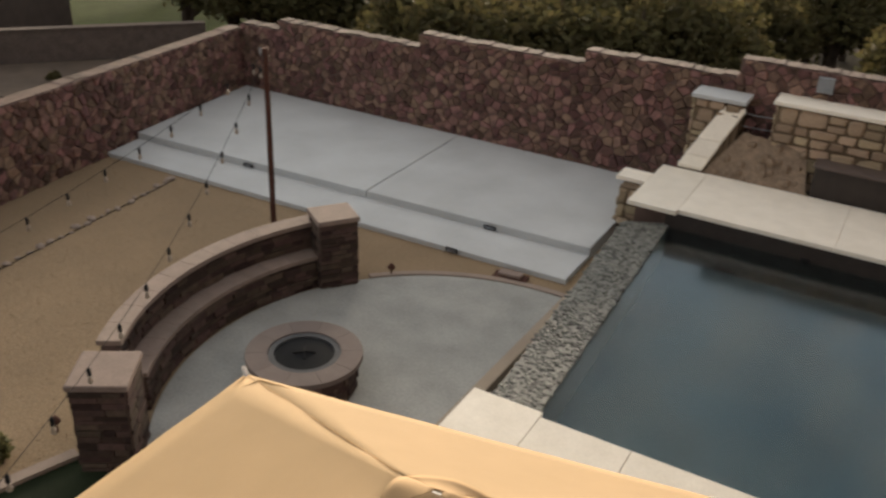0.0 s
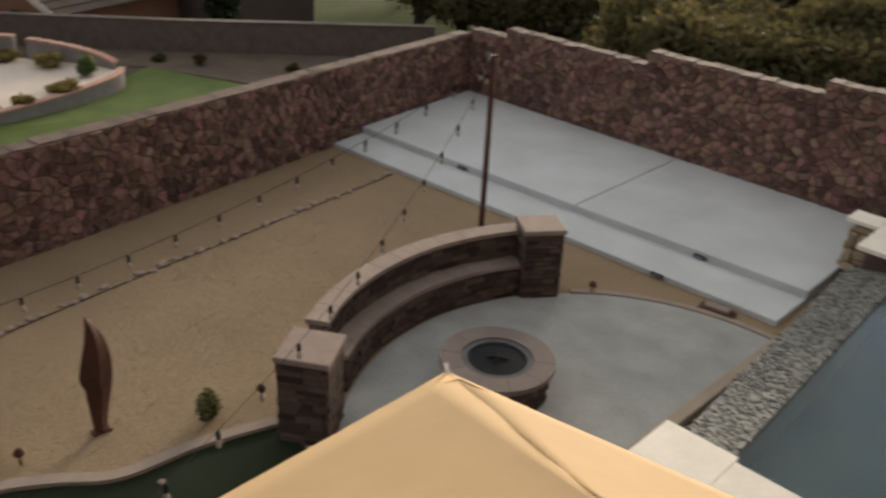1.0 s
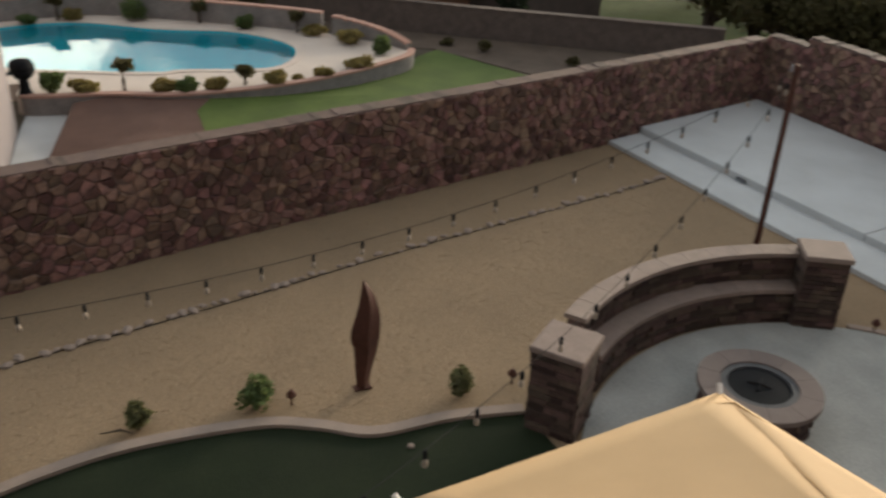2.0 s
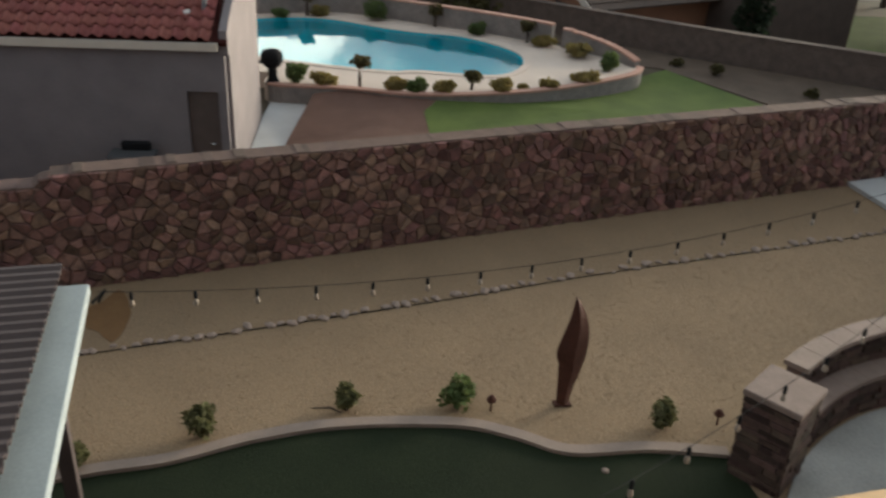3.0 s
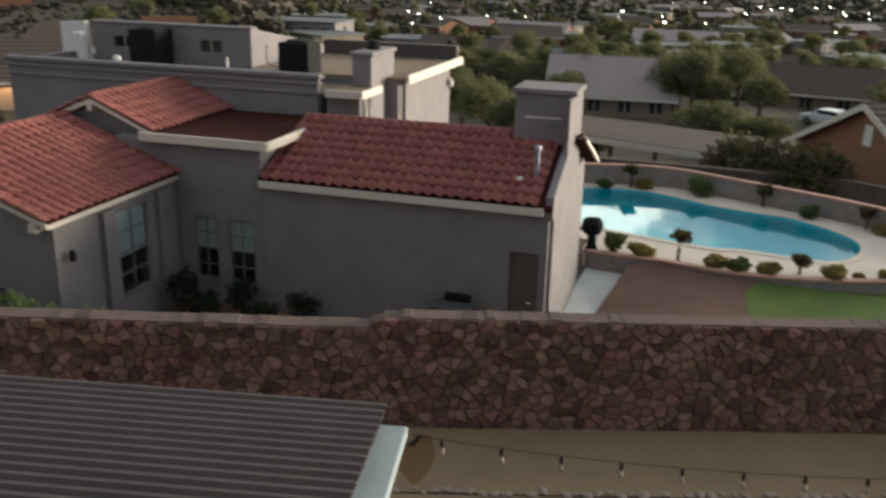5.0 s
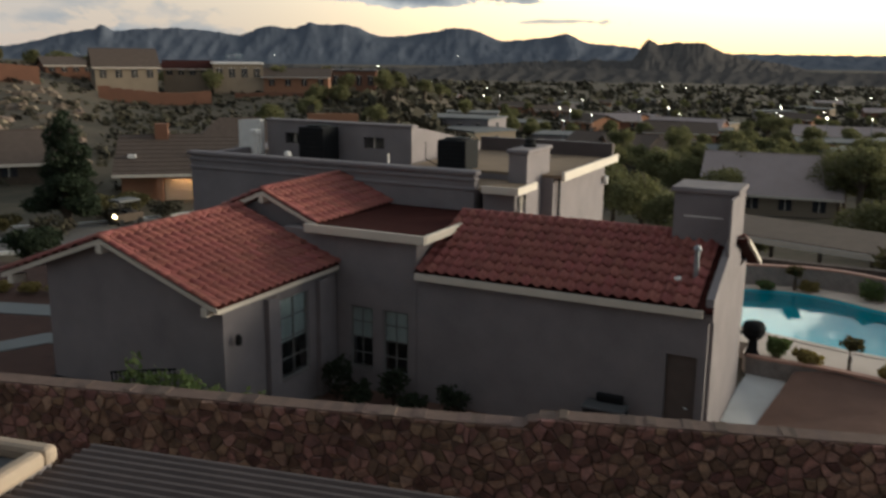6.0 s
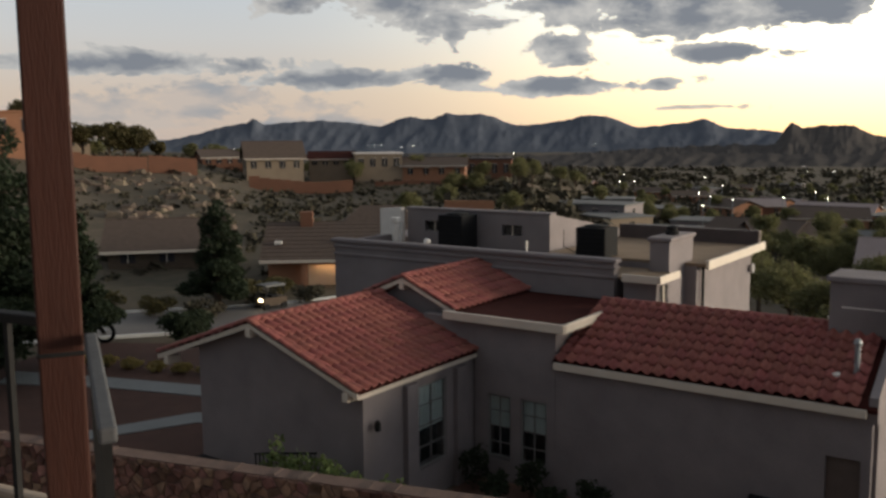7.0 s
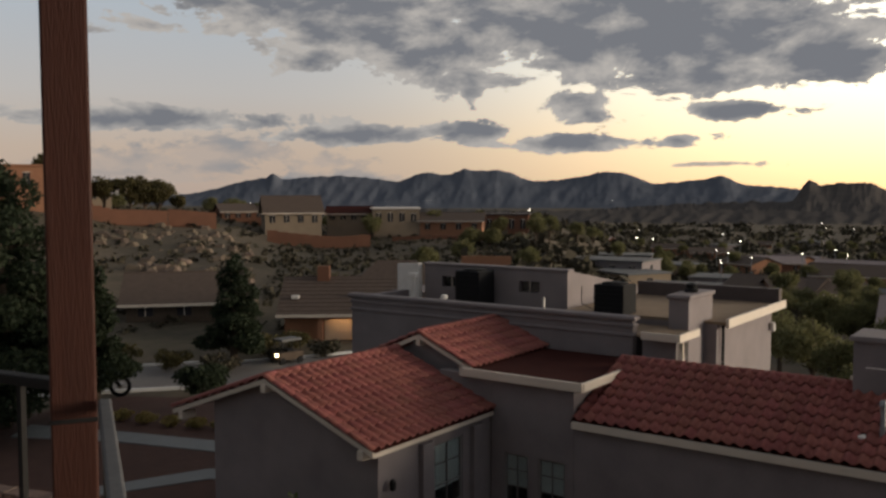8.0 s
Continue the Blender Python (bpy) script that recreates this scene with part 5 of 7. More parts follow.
def tree(name, x, y, z, height, crown, label, mat, seed, leaves=2600, size=0.16, pine=False, group="", category="tree"):
    rnd = random.Random(seed)
    t = thing(name, x, y, z, label, category, rnd.uniform(0, 360), group)
    r0 = height * 0.026 + 0.03
    bm = bmesh.new()
    bend = [(rnd.uniform(-0.03, 0.03) * height * k, rnd.uniform(-0.03, 0.03) * height * k) for k in (0, 0.5, 1, 1)]
    lead = [(bend[i][0], bend[i][1], h * height) for i, h in enumerate((-0.03, 0.3, 0.62, 0.93))]
    tube(bm, lead, [r0 * 1.25, r0, r0 * 0.6, r0 * 0.15], 8)
    lumps = []
    if pine:
        for i in range(22):
            f = 0.16 + 0.8 * i / 21
            a = i * 2.4 + rnd.uniform(-0.4, 0.4)
            reach = crown * (1 - f) ** 0.7 * rnd.uniform(0.7, 1.1) + 0.12 * crown
            zz = height * f
            tube(bm, [(0, 0, zz), (reach * 0.8 * math.cos(a), reach * 0.8 * math.sin(a), zz + 0.1 * reach)], [r0 * 0.35, 0.02], 5)
            lumps.append((reach * 0.62 * math.cos(a), reach * 0.62 * math.sin(a), zz + 0.08 * reach, reach * 0.48 + 0.1, reach * 0.48 + 0.1, height * 0.055 + 0.1))
        lumps.append((0, 0, height * 0.95, crown * 0.15, crown * 0.15, height * 0.07))
    else:
        zc = height - crown * 0.85
        lumps = lumps_round(rnd, crown, zc, 11)
        for l in (lumps[1:7] if leaves > 600 else ()):
            tube(bm, [(0, 0, height * rnd.uniform(0.25, 0.45)), (l[0] * 0.5, l[1] * 0.5, (l[2] + height * 0.35) / 2), l[:3]], [r0 * 0.5, r0 * 0.3, 0.015], 5)
    part("trunk", bm, BARK, t)
    leaf_cloud("crown", lumps, leaves, size, seed, mat, t)
    return t


def shrub(name, x, y, z, r, h, mat, label, seed, n=500, size=0.05, group=""):
    rnd = random.Random(seed)
    t = thing(name, x, y, z, label, "shrub", rnd.uniform(0, 360), group)
    bm = bmesh.new()
    for i in range(5):
        a = rnd.uniform(0, 6.28)
        tube(bm, [(0, 0, -0.03), (0.4 * r * math.cos(a), 0.4 * r * math.sin(a), h * 0.6)], [0.02, 0.006], 5)
    part("stem", bm, BARK, t)
    lumps = [(l[0], l[1], h * 0.5 + (l[2]) * h / (2 * r), l[3], l[4], l[5] * h / (2 * r) * 1.1) for l in lumps_round(rnd, r, 0, 7, 1.0)]
    leaf_cloud("foliage", lumps, n, size, seed, mat, t)
    return t


def hugging(points, n=8):
    """A smooth closed line through points."""
    out, m = [], len(points)
    for i in range(m):
        p0, p1, p2, p3 = (points[(i + k) % m] for k in (-1, 0, 1, 2))
        for k in range(n):
            t = k / n
            out.append(tuple(0.5 * (2 * p1[c] + (p2[c] - p0[c]) * t + (2 * p0[c] - 5 * p1[c] + 4 * p2[c] - p3[c]) * t * t + (3 * p1[c] - p0[c] - 3 * p2[c] + p3[c]) * t ** 3) for c in (0, 1)))
    return out


def smooth_open(points, n=8):
    pts = [points[0]] + list(points) + [points[-1]]
    out = []
    for i in range(1, len(pts) - 2):
        p0, p1, p2, p3 = pts[i - 1:i + 3]
        for k in range(n):
            t = k / n
            out.append(tuple(0.5 * (2 * p1[c] + (p2[c] - p0[c]) * t + (2 * p0[c] - 5 * p1[c] + 4 * p2[c] - p3[c]) * t * t + (3 * p1[c] - p0[c] - 3 * p2[c] + p3[c]) * t ** 3) for c in (0, 1)))
    return out + [points[-1]]


def ribbon(bm, line, w, z0, z1, side=0.0, drape=None):
    """A band of width w along a line of (x, y); side shifts it across."""
    vs = []
    for i, p in enumerate(line):
        a, b = line[max(i - 1, 0)], line[min(i + 1, len(line) - 1)]
        d = math.hypot(b[0] - a[0], b[1] - a[1])
        nx, ny = -(b[1] - a[1]) / d, (b[0] - a[0]) / d
        row = []
        for o, z in ((side - w / 2, z0), (side - w / 2, z1), (side + w / 2, z1), (side + w / 2, z0)):
            x, y = p[0] + nx * o, p[1] + ny * o
            row.append(bm.verts.new((x, y, z + (drape(x, y) if drape else 0))))
        vs.append(row)
    for a, b in zip(vs, vs[1:]):
        for k in range(3):
            bm.faces.new((a[k], a[k + 1], b[k + 1], b[k]))
    bm.faces.new(vs[0][::-1]), bm.faces.new(vs[-1])
    bmesh.ops.recalc_face_normals(bm, faces=bm.faces)
    return bm


# ---- loose things in the yard ----
EDGE = smooth_open([(-7.4, -4.4), (-7.71, -2.42), (-7.76, -1.48), (-7.93, -0.68), (-7.98, 0.2), (-7.79, 1.33), (-7.52, 1.86), (-7.17, 2.36), (-7.06, 3.18), (-6.84, 3.92)])
bm = bmesh.new()
prism(bm, EDGE + [(-4.1, 3.95), (-4.1, -4.4)], -0.05, 0.025)
structure("turf_lawn", bm, TURF, "dark green lawn with a curving edge", "lawn")
bm = ribbon(bmesh.new(), EDGE, 0.13, -0.05, 0.07, 0.065)
structure("lawn_kerb", bm, KERB, "pale concrete kerb round the lawn", "kerb")

# pebbly relief of the gravel: many small stones
rndg = np.random.RandomState(9)
gv, gf = [], []
for i in range(15000):
    y = rndg.uniform(-6, 9.8)
    x = rndg.uniform(lw(y) + 0.05, -6.2)
    if math.hypot(x - PAD[0], y - PAD[1]) < 3.55:
        continue
    if -4.4 < y < 3.95 and x > min(EDGE, key=lambda e: abs(e[1] - y))[0] - 0.16:
        continue
    s = rndg.uniform(0.006, 0.014)
    a = rndg.uniform(0, 6.28)
    k = len(gv)
    for q in range(3):
        gv.append((x + s * math.cos(a + q * 2.1), y + s * math.sin(a + q * 2.1), -0.002))
    gv.append((x, y, s * 0.9))
    gf += [(k, k + 1, k + 3), (k + 1, k + 2, k + 3), (k + 2, k, k + 3)]
PEBBLES = material("loose_tan_pebble", (0.33, 0.24, 0.15), (0.25, 0.18, 0.112), 0.95, 9, 60, 0.2, vary=0.25)
tagged(poly_part("loose_gravel", gv, gf, PEBBLES, None, "loose tan gravel spread over the yard"), category="gravel", kind="stuff")

# line of edging rocks across the gravel
rnd = random.Random(14)
LINE = [(-9.83, -2.6), (-10.05, -0.5), (-10.31, 1.74), (-10.64, 4.15), (-10.97, 7.38), (-11.2, 9.6)]
row = smooth_open(LINE, 34)
for i, (x, y) in enumerate(row[::2]):
    if rnd.random() < 0.12:
        continue
    t = thing("edging_rock", x + rnd.uniform(-0.05, 0.05), y, 0, "small pale rock in a line across gravel", "rock", rnd.uniform(0, 360), "rocks in a line")
    bm = bmesh.new()
    bmesh.ops.create_icosphere(bm, subdivisions=1, radius=1.0)
    s = rnd.uniform(0.03, 0.07)
    for v in bm.verts:
        v.co = Vector((v.co.x * s * 1.4, v.co.y * s, v.co.z * s * 0.6)) * rnd.uniform(0.8, 1.2) + Vector((0, 0, s * 0.25))
    part("rock", bm, KERB, t)
bm = bmesh.new()
tube(bm, [(x + 0.05, y, 0.012) for x, y in row[::3]], 0.007, 5)
hose = tagged(link("drip_hose", bm, BLACKPLASTIC), "black drip hose lying along the rocks", "hose")
bm = bmesh.new()
vs = [(-10.95 + 0.62 * math.cos(a) * (0.8 + 0.25 * math.sin(3 * a)), -2.25 + 0.26 * math.sin(a)) for a in (k * 0.314 for k in range(20))]
prism(bm, [(x + 0.35, y) for x, y in vs], -0.02, 0.006)
structure("damp_patch", bm, material("rust_brown_damp_gravel", (0.20, 0.115, 0.05), (0.15, 0.085, 0.04), 0.95, 4, 60, 0.5), "rust-brown damp stain on the gravel", "stain")


def build_sculpture():
    t = thing("rusted_steel_sculpture", -8.0, 2.58, 0, "tall curved rusted steel garden sculpture on a base plate", "sculpture", 84)
    t.scale = (0.86, 0.9, 0.98)
    n = 18
    bm = bmesh.new()
    L, R = [], []
    for i in range(n + 1):
        f = i / n
        z = 0.03 + 1.34 * f
        left = lerp_table(f, ((0, -0.077), (0.4, -0.08), (0.46, -0.12), (0.54, -0.108), (0.8, 0.02), (0.93, 0.06), (1, 0.075)))
        right = lerp_table(f, ((0, 0.08), (0.15, 0.13), (0.3, 0.205), (0.45, 0.262), (0.6, 0.285), (0.72, 0.275), (0.85, 0.23), (0.95, 0.155), (1, 0.10)))
        left, right = left - 0.075 * f, right - 0.085 * f
        L.append((left, z)), R.append((right, z))
    rings = []
    for (a, z), (b, _) in zip(L, R):
        m, w = (a + b) / 2, (b - a) / 2
        rings.append([bm.verts.new((a, 0, z)), bm.verts.new((m, -0.05 - 0.3 * w, z)), bm.verts.new((b, 0, z)), bm.verts.new((m, 0.04 + 0.1 * w, z))])
    for a, b in zip(rings, rings[1:]):
        for k in range(4):
            bm.faces.new((a[k], a[(k + 1) % 4], b[(k + 1) % 4], b[k]))
    bm.faces.new(rings[0][::-1]), bm.faces.new(rings[-1])
    part("blade", bm, RUST, t)
    part("base_plate", boxed(-0.11, 0.11, -0.06, 0.06, 0, 0.02, 0.006), RUST, t)


build_sculpture()
for i, (x, y, r, h) in enumerate(((-8.16, -1.18, 0.2, 0.36), (-8.32, 0.29, 0.15, 0.3), (-8.15, 1.47, 0.22, 0.36), (-7.43, 3.48, 0.17, 0.36), (-7.9, -2.35, 0.16, 0.3))):
    shrub("young_shrub", x, y, 0, r, h, (VALLEYLEAF, SHRUB)[i == 2], ("dark green young shrub in gravel beside the kerb", "grey-green young shrub in gravel beside the kerb")[i == 2], 40 + i, 420, 0.045, "shrubs along the lawn")
ob = thing("dry_branch", -8.3, 0.12, 0, "dry brown twig lying by a shrub", "twig", 70)
part("twig", tube(bmesh.new(), [(-0.2, 0, 0.03), (0, 0.02, 0.05), (0.12, -0.02, 0.03)], [0.006, 0.014, 0.005], 5), BARK, ob)
for x, y in ((-8.03, 1.79), (-7.37, 4.09), (-6.35, 8.75)):
    ob = thing("path_light", x, y, 0, "small rust-coloured garden path light", "path light", group="path lights")
    part("stake", tube(bmesh.new(), [(0, 0, -0.03), (0, 0, 0.15)], 0.012, 6), RUST, ob)
    part("hood", lathe(bmesh.new(), [(0.05, 0.13), (0.055, 0.15), (0.02, 0.2), (0.005, 0.205)], 10), RUST, ob)
ob = thing("turf_sprinkler", -6.9, 2.62, 0.02, "small pale sprinkler head in the lawn", "sprinkler")
part("head", lathe(bmesh.new(), [(0.035, 0.0), (0.035, 0.02), (0.015, 0.03)], 10), KERB, ob)
ob = thing("valve_box", -4.95, 9.62, 0, "reddish paving brick on a valve box in gravel", "valve box", 8)
part("box", boxed(-0.24, 0.24, -0.11, 0.11, 0, 0.05, 0.008), RUST, ob)
part("brick", boxed(-0.17, 0.16, -0.06, 0.08, 0.05, 0.1, 0.01), FLAG, ob)
for x, y, z in ((-5.83, 10.675, 0.06), (-10.4, 10.485, 0.06), (-6.0, 9.805, 0.0)):
    ob = thing("step_light", x, y, z, "small dark light set in the step riser", "step light", group="step lights")
    part("housing", boxed(-0.1, 0.1, 0, 0.03, 0.03, 0.09, 0.006), DARKMETAL, ob)
    part("lens", boxed(-0.07, 0.07, -0.004, 0.0, 0.045, 0.075), GREYMETAL, ob)

# ---- pole and strings of lights ----
ob = thing("light_pole", -8.07, 8.37, 0, "tall dark steel pole holding strings of lights", "pole")
part("shaft", tube(bmesh.new(), [(0, 0, 0), (0, 0, 1.5), (-0.03, 0.03, 2.95)], [0.045, 0.04, 0.035], 10), RUST, ob)
part("foot", lathe(bmesh.new(), [(0.11, 0), (0.11, 0.03), (0.05, 0.05)], 12), RUST, ob)
part("hook", tube(bmesh.new(), [(-0.03, 0.03, 2.9), (-0.09, 0.0, 2.95), (-0.06, -0.03, 2.86)], 0.01, 6), GREYMETAL, ob)


def light_string(name, label, a, b, sag, bulbs):
    t = thing(name, *a, label, "string lights", group="strings of lights")
    a, b = Vector(a), Vector(b)

    def at(f):
        return (b - a) * f - Vector((0, 0, sag * 4 * f * (1 - f)))
    part("wire", tube(bmesh.new(), [at(i / 40) for i in range(41)], 0.0032, 5), BLACKPLASTIC, t)
    for i in range(bulbs):
        p = at((i + 0.5) / bulbs)
        s = part("socket", lathe(bmesh.new(), [(0.013, -0.075), (0.016, -0.07), (0.016, -0.02), (0.007, 0.0)], 8, p.x, p.y), BLACKPLASTIC, t)
        s.location.z = p.z * K
        s = part("bulb", lathe(bmesh.new(), [(0.004, -0.15), (0.017, -0.14), (0.022, -0.12), (0.014, -0.087), (0.012, -0.08)], 10, p.x, p.y), BULBGLASS, t, "pale unlit glass bulb", True)
        s.location.z = p.z * K


light_string("string_lights", "string of unlit bulbs from the patio cover to the pole", (-7.62, -1.85, 2.06), (-8.09, 8.39, 2.88), 0.52, 20)
light_string("string_lights", "string of unlit bulbs hanging towards the house", (-8.09, 8.39, 2.88), (-4.28, 0.75, 2.22), 0.48, 14)

# ---- patio cover with a ribbed roof ----


def build_patio_cover():
    t = thing("patio_cover", -5.8, -4.0, 0, "patio cover with brown ribbed roof and pale metal edge", "patio cover")
    y0, y1 = -2.1, 2.01
    x_far, x_near = -1.38, 2.6
    z_far, z_near = 2.55, 2.72
    bm = bmesh.new()
    pitch, rows_ = 0.118, int((x_near - x_far) / 0.118)
    prof = []
    for i in range(rows_):
        x = x_far + i * pitch
        for dx, dz in ((0.0, 0.0), (0.012, 0.042), (0.045, 0.04), (0.075, 0.012)):
            prof.append((x + dx, dz + z_far + (z_near - z_far) * (x - x_far) / (x_near - x_far)))
    for zoff in (0.0,):
        a = [bm.verts.new((x, y0, z)) for x, z in prof]
        b = [bm.verts.new((x, y1, z)) for x, z in prof]
        for k in range(len(prof) - 1):
            bm.faces.new((a[k], a[k + 1], b[k + 1], b[k]))
    ob = part("roof_sheet", bm, BROWNROOF, t, "brown ribbed metal roof sheet")
    md = ob.modifiers.new("thickness", "SOLIDIFY")
    md.thickness = 0.012
    part("edge_beam", boxed(x_far + 0.1, x_near, y1 - 0.1, y1 + 0.18, 2.36, 2.45, 0.01), FLASHING, t, "pale blue-grey metal edge flashing")
    part("front_beam", boxed(x_far + 0.1, x_far + 0.2, y0, y1 - 0.15, 2.3, 2.5, 0.01), BROWNROOF, t)
    for x in (x_far - 0.1, x_near - 0.2):
        for y in (y0 + 0.2, y1 - 0.3):
            part("post", boxed(x, x + 0.12, y, y + 0.12, 0, 2.29, 0.008), BROWNROOF, t)
    part("bracket", tube(bmesh.new(), [(x_far + 0.24, y1 + 0.2, 2.36), (x_far + 0.2, y1 + 0.3, 2.44), (x_far + 0.2, y1 + 0.24, 2.34)], 0.012, 6), DARKMETAL, t)


build_patio_cover()
ob = thing("stucco_parapet", -6.75, -6.1, 0, "grey stucco room with cream rounded parapet coping", "parapet")
part("room_wall", boxed(0.05, 3.0, -6.0, -0.05, 0, 2.62), STUCCO, ob)
part("roof_membrane", boxed(0.1, 2.95, -5.95, -0.1, 2.62, 2.66), DULLSTEEL, ob, "grey flat roof membrane")
part("coping", boxed(0.0, 0.16, -6.0, 0.0, 2.62, 2.78, 0.05), COPING, ob, "cream rounded coping")
part("coping_return", boxed(0.162, 3.0, -0.16, 0.0, 2.62, 2.778, 0.05), COPING, ob, "cream rounded coping")

# ---- balcony ----
bm = bmesh.new()
prism(bm, [(-1.75, 0.5), (1.6, 0.5), (1.6, -7), (-2.95, -7), (-2.95, -2.75), (-1.75, -1.9)], 4.4, 4.55)
structure("balcony_floor", bm, CONCRETE, "concrete balcony floor", "balcony floor")
bm = bmesh.new()
box(bm, 1.6, 1.85, -17, 13.8, 0.0, 8.5)
structure("wall_east", bm, STUCCO, "stucco wall of the own house behind the balcony", "wall")
bm = bmesh.new()
box(bm, -1.7, 1.6, -7, 0.45, -0.0, 0.1)
structure("balcony_footing", bm, CONCRETE, "concrete pad under the balcony", "pad")
for x, y in ((-1.6, 0.35), (-2.8, -6.8), (-2.75, -2.9)):
    ob = thing("balcony_column", x, y, 0.0, "stucco column carrying the balcony", "column", group="balcony columns")
    part("shaft", boxed(-0.1, 0.1, -0.1, 0.1, 0.0, 4.4), STUCCO, ob)
ob = thing("timber_post", -2.59, -3.086, 4.55, "red-brown stained square timber post on the balcony", "post", 47)
part("shaft", boxed(-0.055, 0.055, -0.055, 0.055, 0, 3.2, 0.006), TIMBER, ob)
part("collar", boxed(-0.058, 0.058, -0.058, 0.058, 0.98, 0.992, 0.003), DARKMETAL, ob, "dark strap round the post")


def railing(name, a, b, cap, label, z=4.55, h=1.04, step=0.19, wide=0.025):
    t = thing(name, *a, z, label, "railing")
    d = Vector((b[0] - a[0], b[1] - a[1], 0))
    ang = math.degrees(math.atan2(d.y, d.x))
    m = pose(0, 0, 0, 0, 0, ang)
    n = int(d.length / step)
    part("top_rail", boxed(0, d.length, -wide, wide, h - 0.03, h, 0.006, m=m), cap, t)
    part("bottom_rail", boxed(0, d.length, -0.015, 0.015, 0.08, 0.11, m=m), DARKMETAL, t)
    for i in range(n + 1):
        x = d.length * (i + 0.5) / (n + 1)
        part("baluster", boxed(x - 0.009, x + 0.009, -0.009, 0.009, 0.11, h - 0.03, m=m), DARKMETAL, t)


railing("metal_railing", (-2.72, -3.18), (-2.78, -6.6), DARKMETAL, "black steel balcony railing with thin balusters")
railing("handrail_section", (-2.6, -2.99), (-2.03, -2.36), DULLSTEEL, "short railing with flat grey metal cap", wide=0.016)

# ---- neighbour's lot ----


def lot(points):
    return [plan(*p) for p in points]


def patch(name, points, mat, label, category, z=-2.34, base=-2.7):
    bm = bmesh.new()
    prism(bm, lot(points), base, z)
    return structure(name, bm, mat, label, category)


DECK_Z = -1.9
FRONT = smooth_open([(0.2, 7.2), (0.26, 5.95), (2.35, 5.73), (4.36, 5.34), (6.92, 5.7), (9.14, 6.6), (10.9, 7.75), (11.35, 8.5)])
BACK = smooth_open([(-4.0, 13.9), (-1.2, 14.1), (1.77, 14.65), (4.45, 13.6), (7.95, 11.85), (10.4, 10.0), (11.3, 8.75)])
POOL = hugging([(-2.4, 11.5), (-1.6, 13.0), (1.0, 13.7), (3.9, 12.35), (6.3, 11.6), (7.8, 9.6), (6.95, 7.55), (4.4, 7.72), (3.57, 7.6), (1.15, 8.2), (-0.7, 8.95)])


def build_neighbour_pool():
    bm = bmesh.new()
    outer = FRONT + BACK[::-1] + [(-4.0, 7.2)]
    # deck with a hole for the pool: bridge the two outlines
    vo = [bm.verts.new((*plan(*p), DECK_Z)) for p in outer]
    vi = [bm.verts.new((*plan(*p), DECK_Z)) for p in POOL]
    eo = [bm.edges.new((vo[i], vo[(i + 1) % len(vo)])) for i in range(len(vo))]
    ei = [bm.edges.new((vi[i], vi[(i + 1) % len(vi)])) for i in range(len(vi))]
    bmesh.ops.triangle_fill(bm, use_beauty=True, use_dissolve=False, edges=eo + ei)
    for f in bm.faces:
        if f.normal.z < 0:
            f.normal_flip()
    ex = bmesh.ops.extrude_face_region(bm, geom=list(bm.faces))
    lowv = [g for g in ex["geom"] if isinstance(g, bmesh.types.BMVert)]
    bmesh.ops.translate(bm, vec=(0, 0, -0.55), verts=lowv)
    bmesh.ops.recalc_face_normals(bm, faces=bm.faces)
    structure("pool_terrace", bm, DECK, "pale concrete terrace round a turquoise pool", "terrace")
    x0, y0 = plan(3, 10)
    t = thing("turquoise_pool", x0, y0, DECK_Z, "kidney-shaped turquoise pool reflecting the sky", "pool")
    pts = [(p[0] - x0, p[1] - y0) for p in lot(POOL)]
    part("basin", prism(bmesh.new(), pts, -0.5, -0.44), TURQUOISE, t)
    part("water", prism(bmesh.new(), pts, -0.09, -0.05), WATER, t).visible_shadow = False
    bm = bmesh.new()
    ribbon(bm, pts + [pts[0]], 0.24, -0.2, 0.02, 0.11)
    part("coping", bm, DECK, t, "pale pool coping")
    bm = bmesh.new()
    ribbon(bm, pts + [pts[0]], 0.03, -0.46, -0.02, -0.015)
    part("waterline_tile", bm, TURQUOISE, t)


build_neighbour_pool()


def garden_wall(name, line, z0, tops, thick, mat, cap, label):
    """A low wall along a line of the lot; tops: heights at its start and end."""
    pts = lot(line)
    bm, cp = bmesh.new(), bmesh.new()
    n = len(pts) - 1
    for i in range(n):
        za = tops[0] + (tops[1] - tops[0]) * i / n
        (x0, y0), (x1, y1) = pts[i], pts[i + 1]
        d = Vector((x1 - x0, y1 - y0, 0))
        m = Matrix.Translation((x0, y0, 0)) @ pose(0, 0, 0, 0, 0, math.degrees(math.atan2(d.y, d.x)))
        box(bm, 0, d.length + 0.01, -thick / 2, thick / 2, z0, za, m=m)
        box(cp, 0, d.length + 0.01, -thick / 2 - 0.03, thick / 2 + 0.03, za, za + 0.06, m=m)
    w = structure(name, bm, mat, label, "wall")
    part("coping", cp, cap, w)


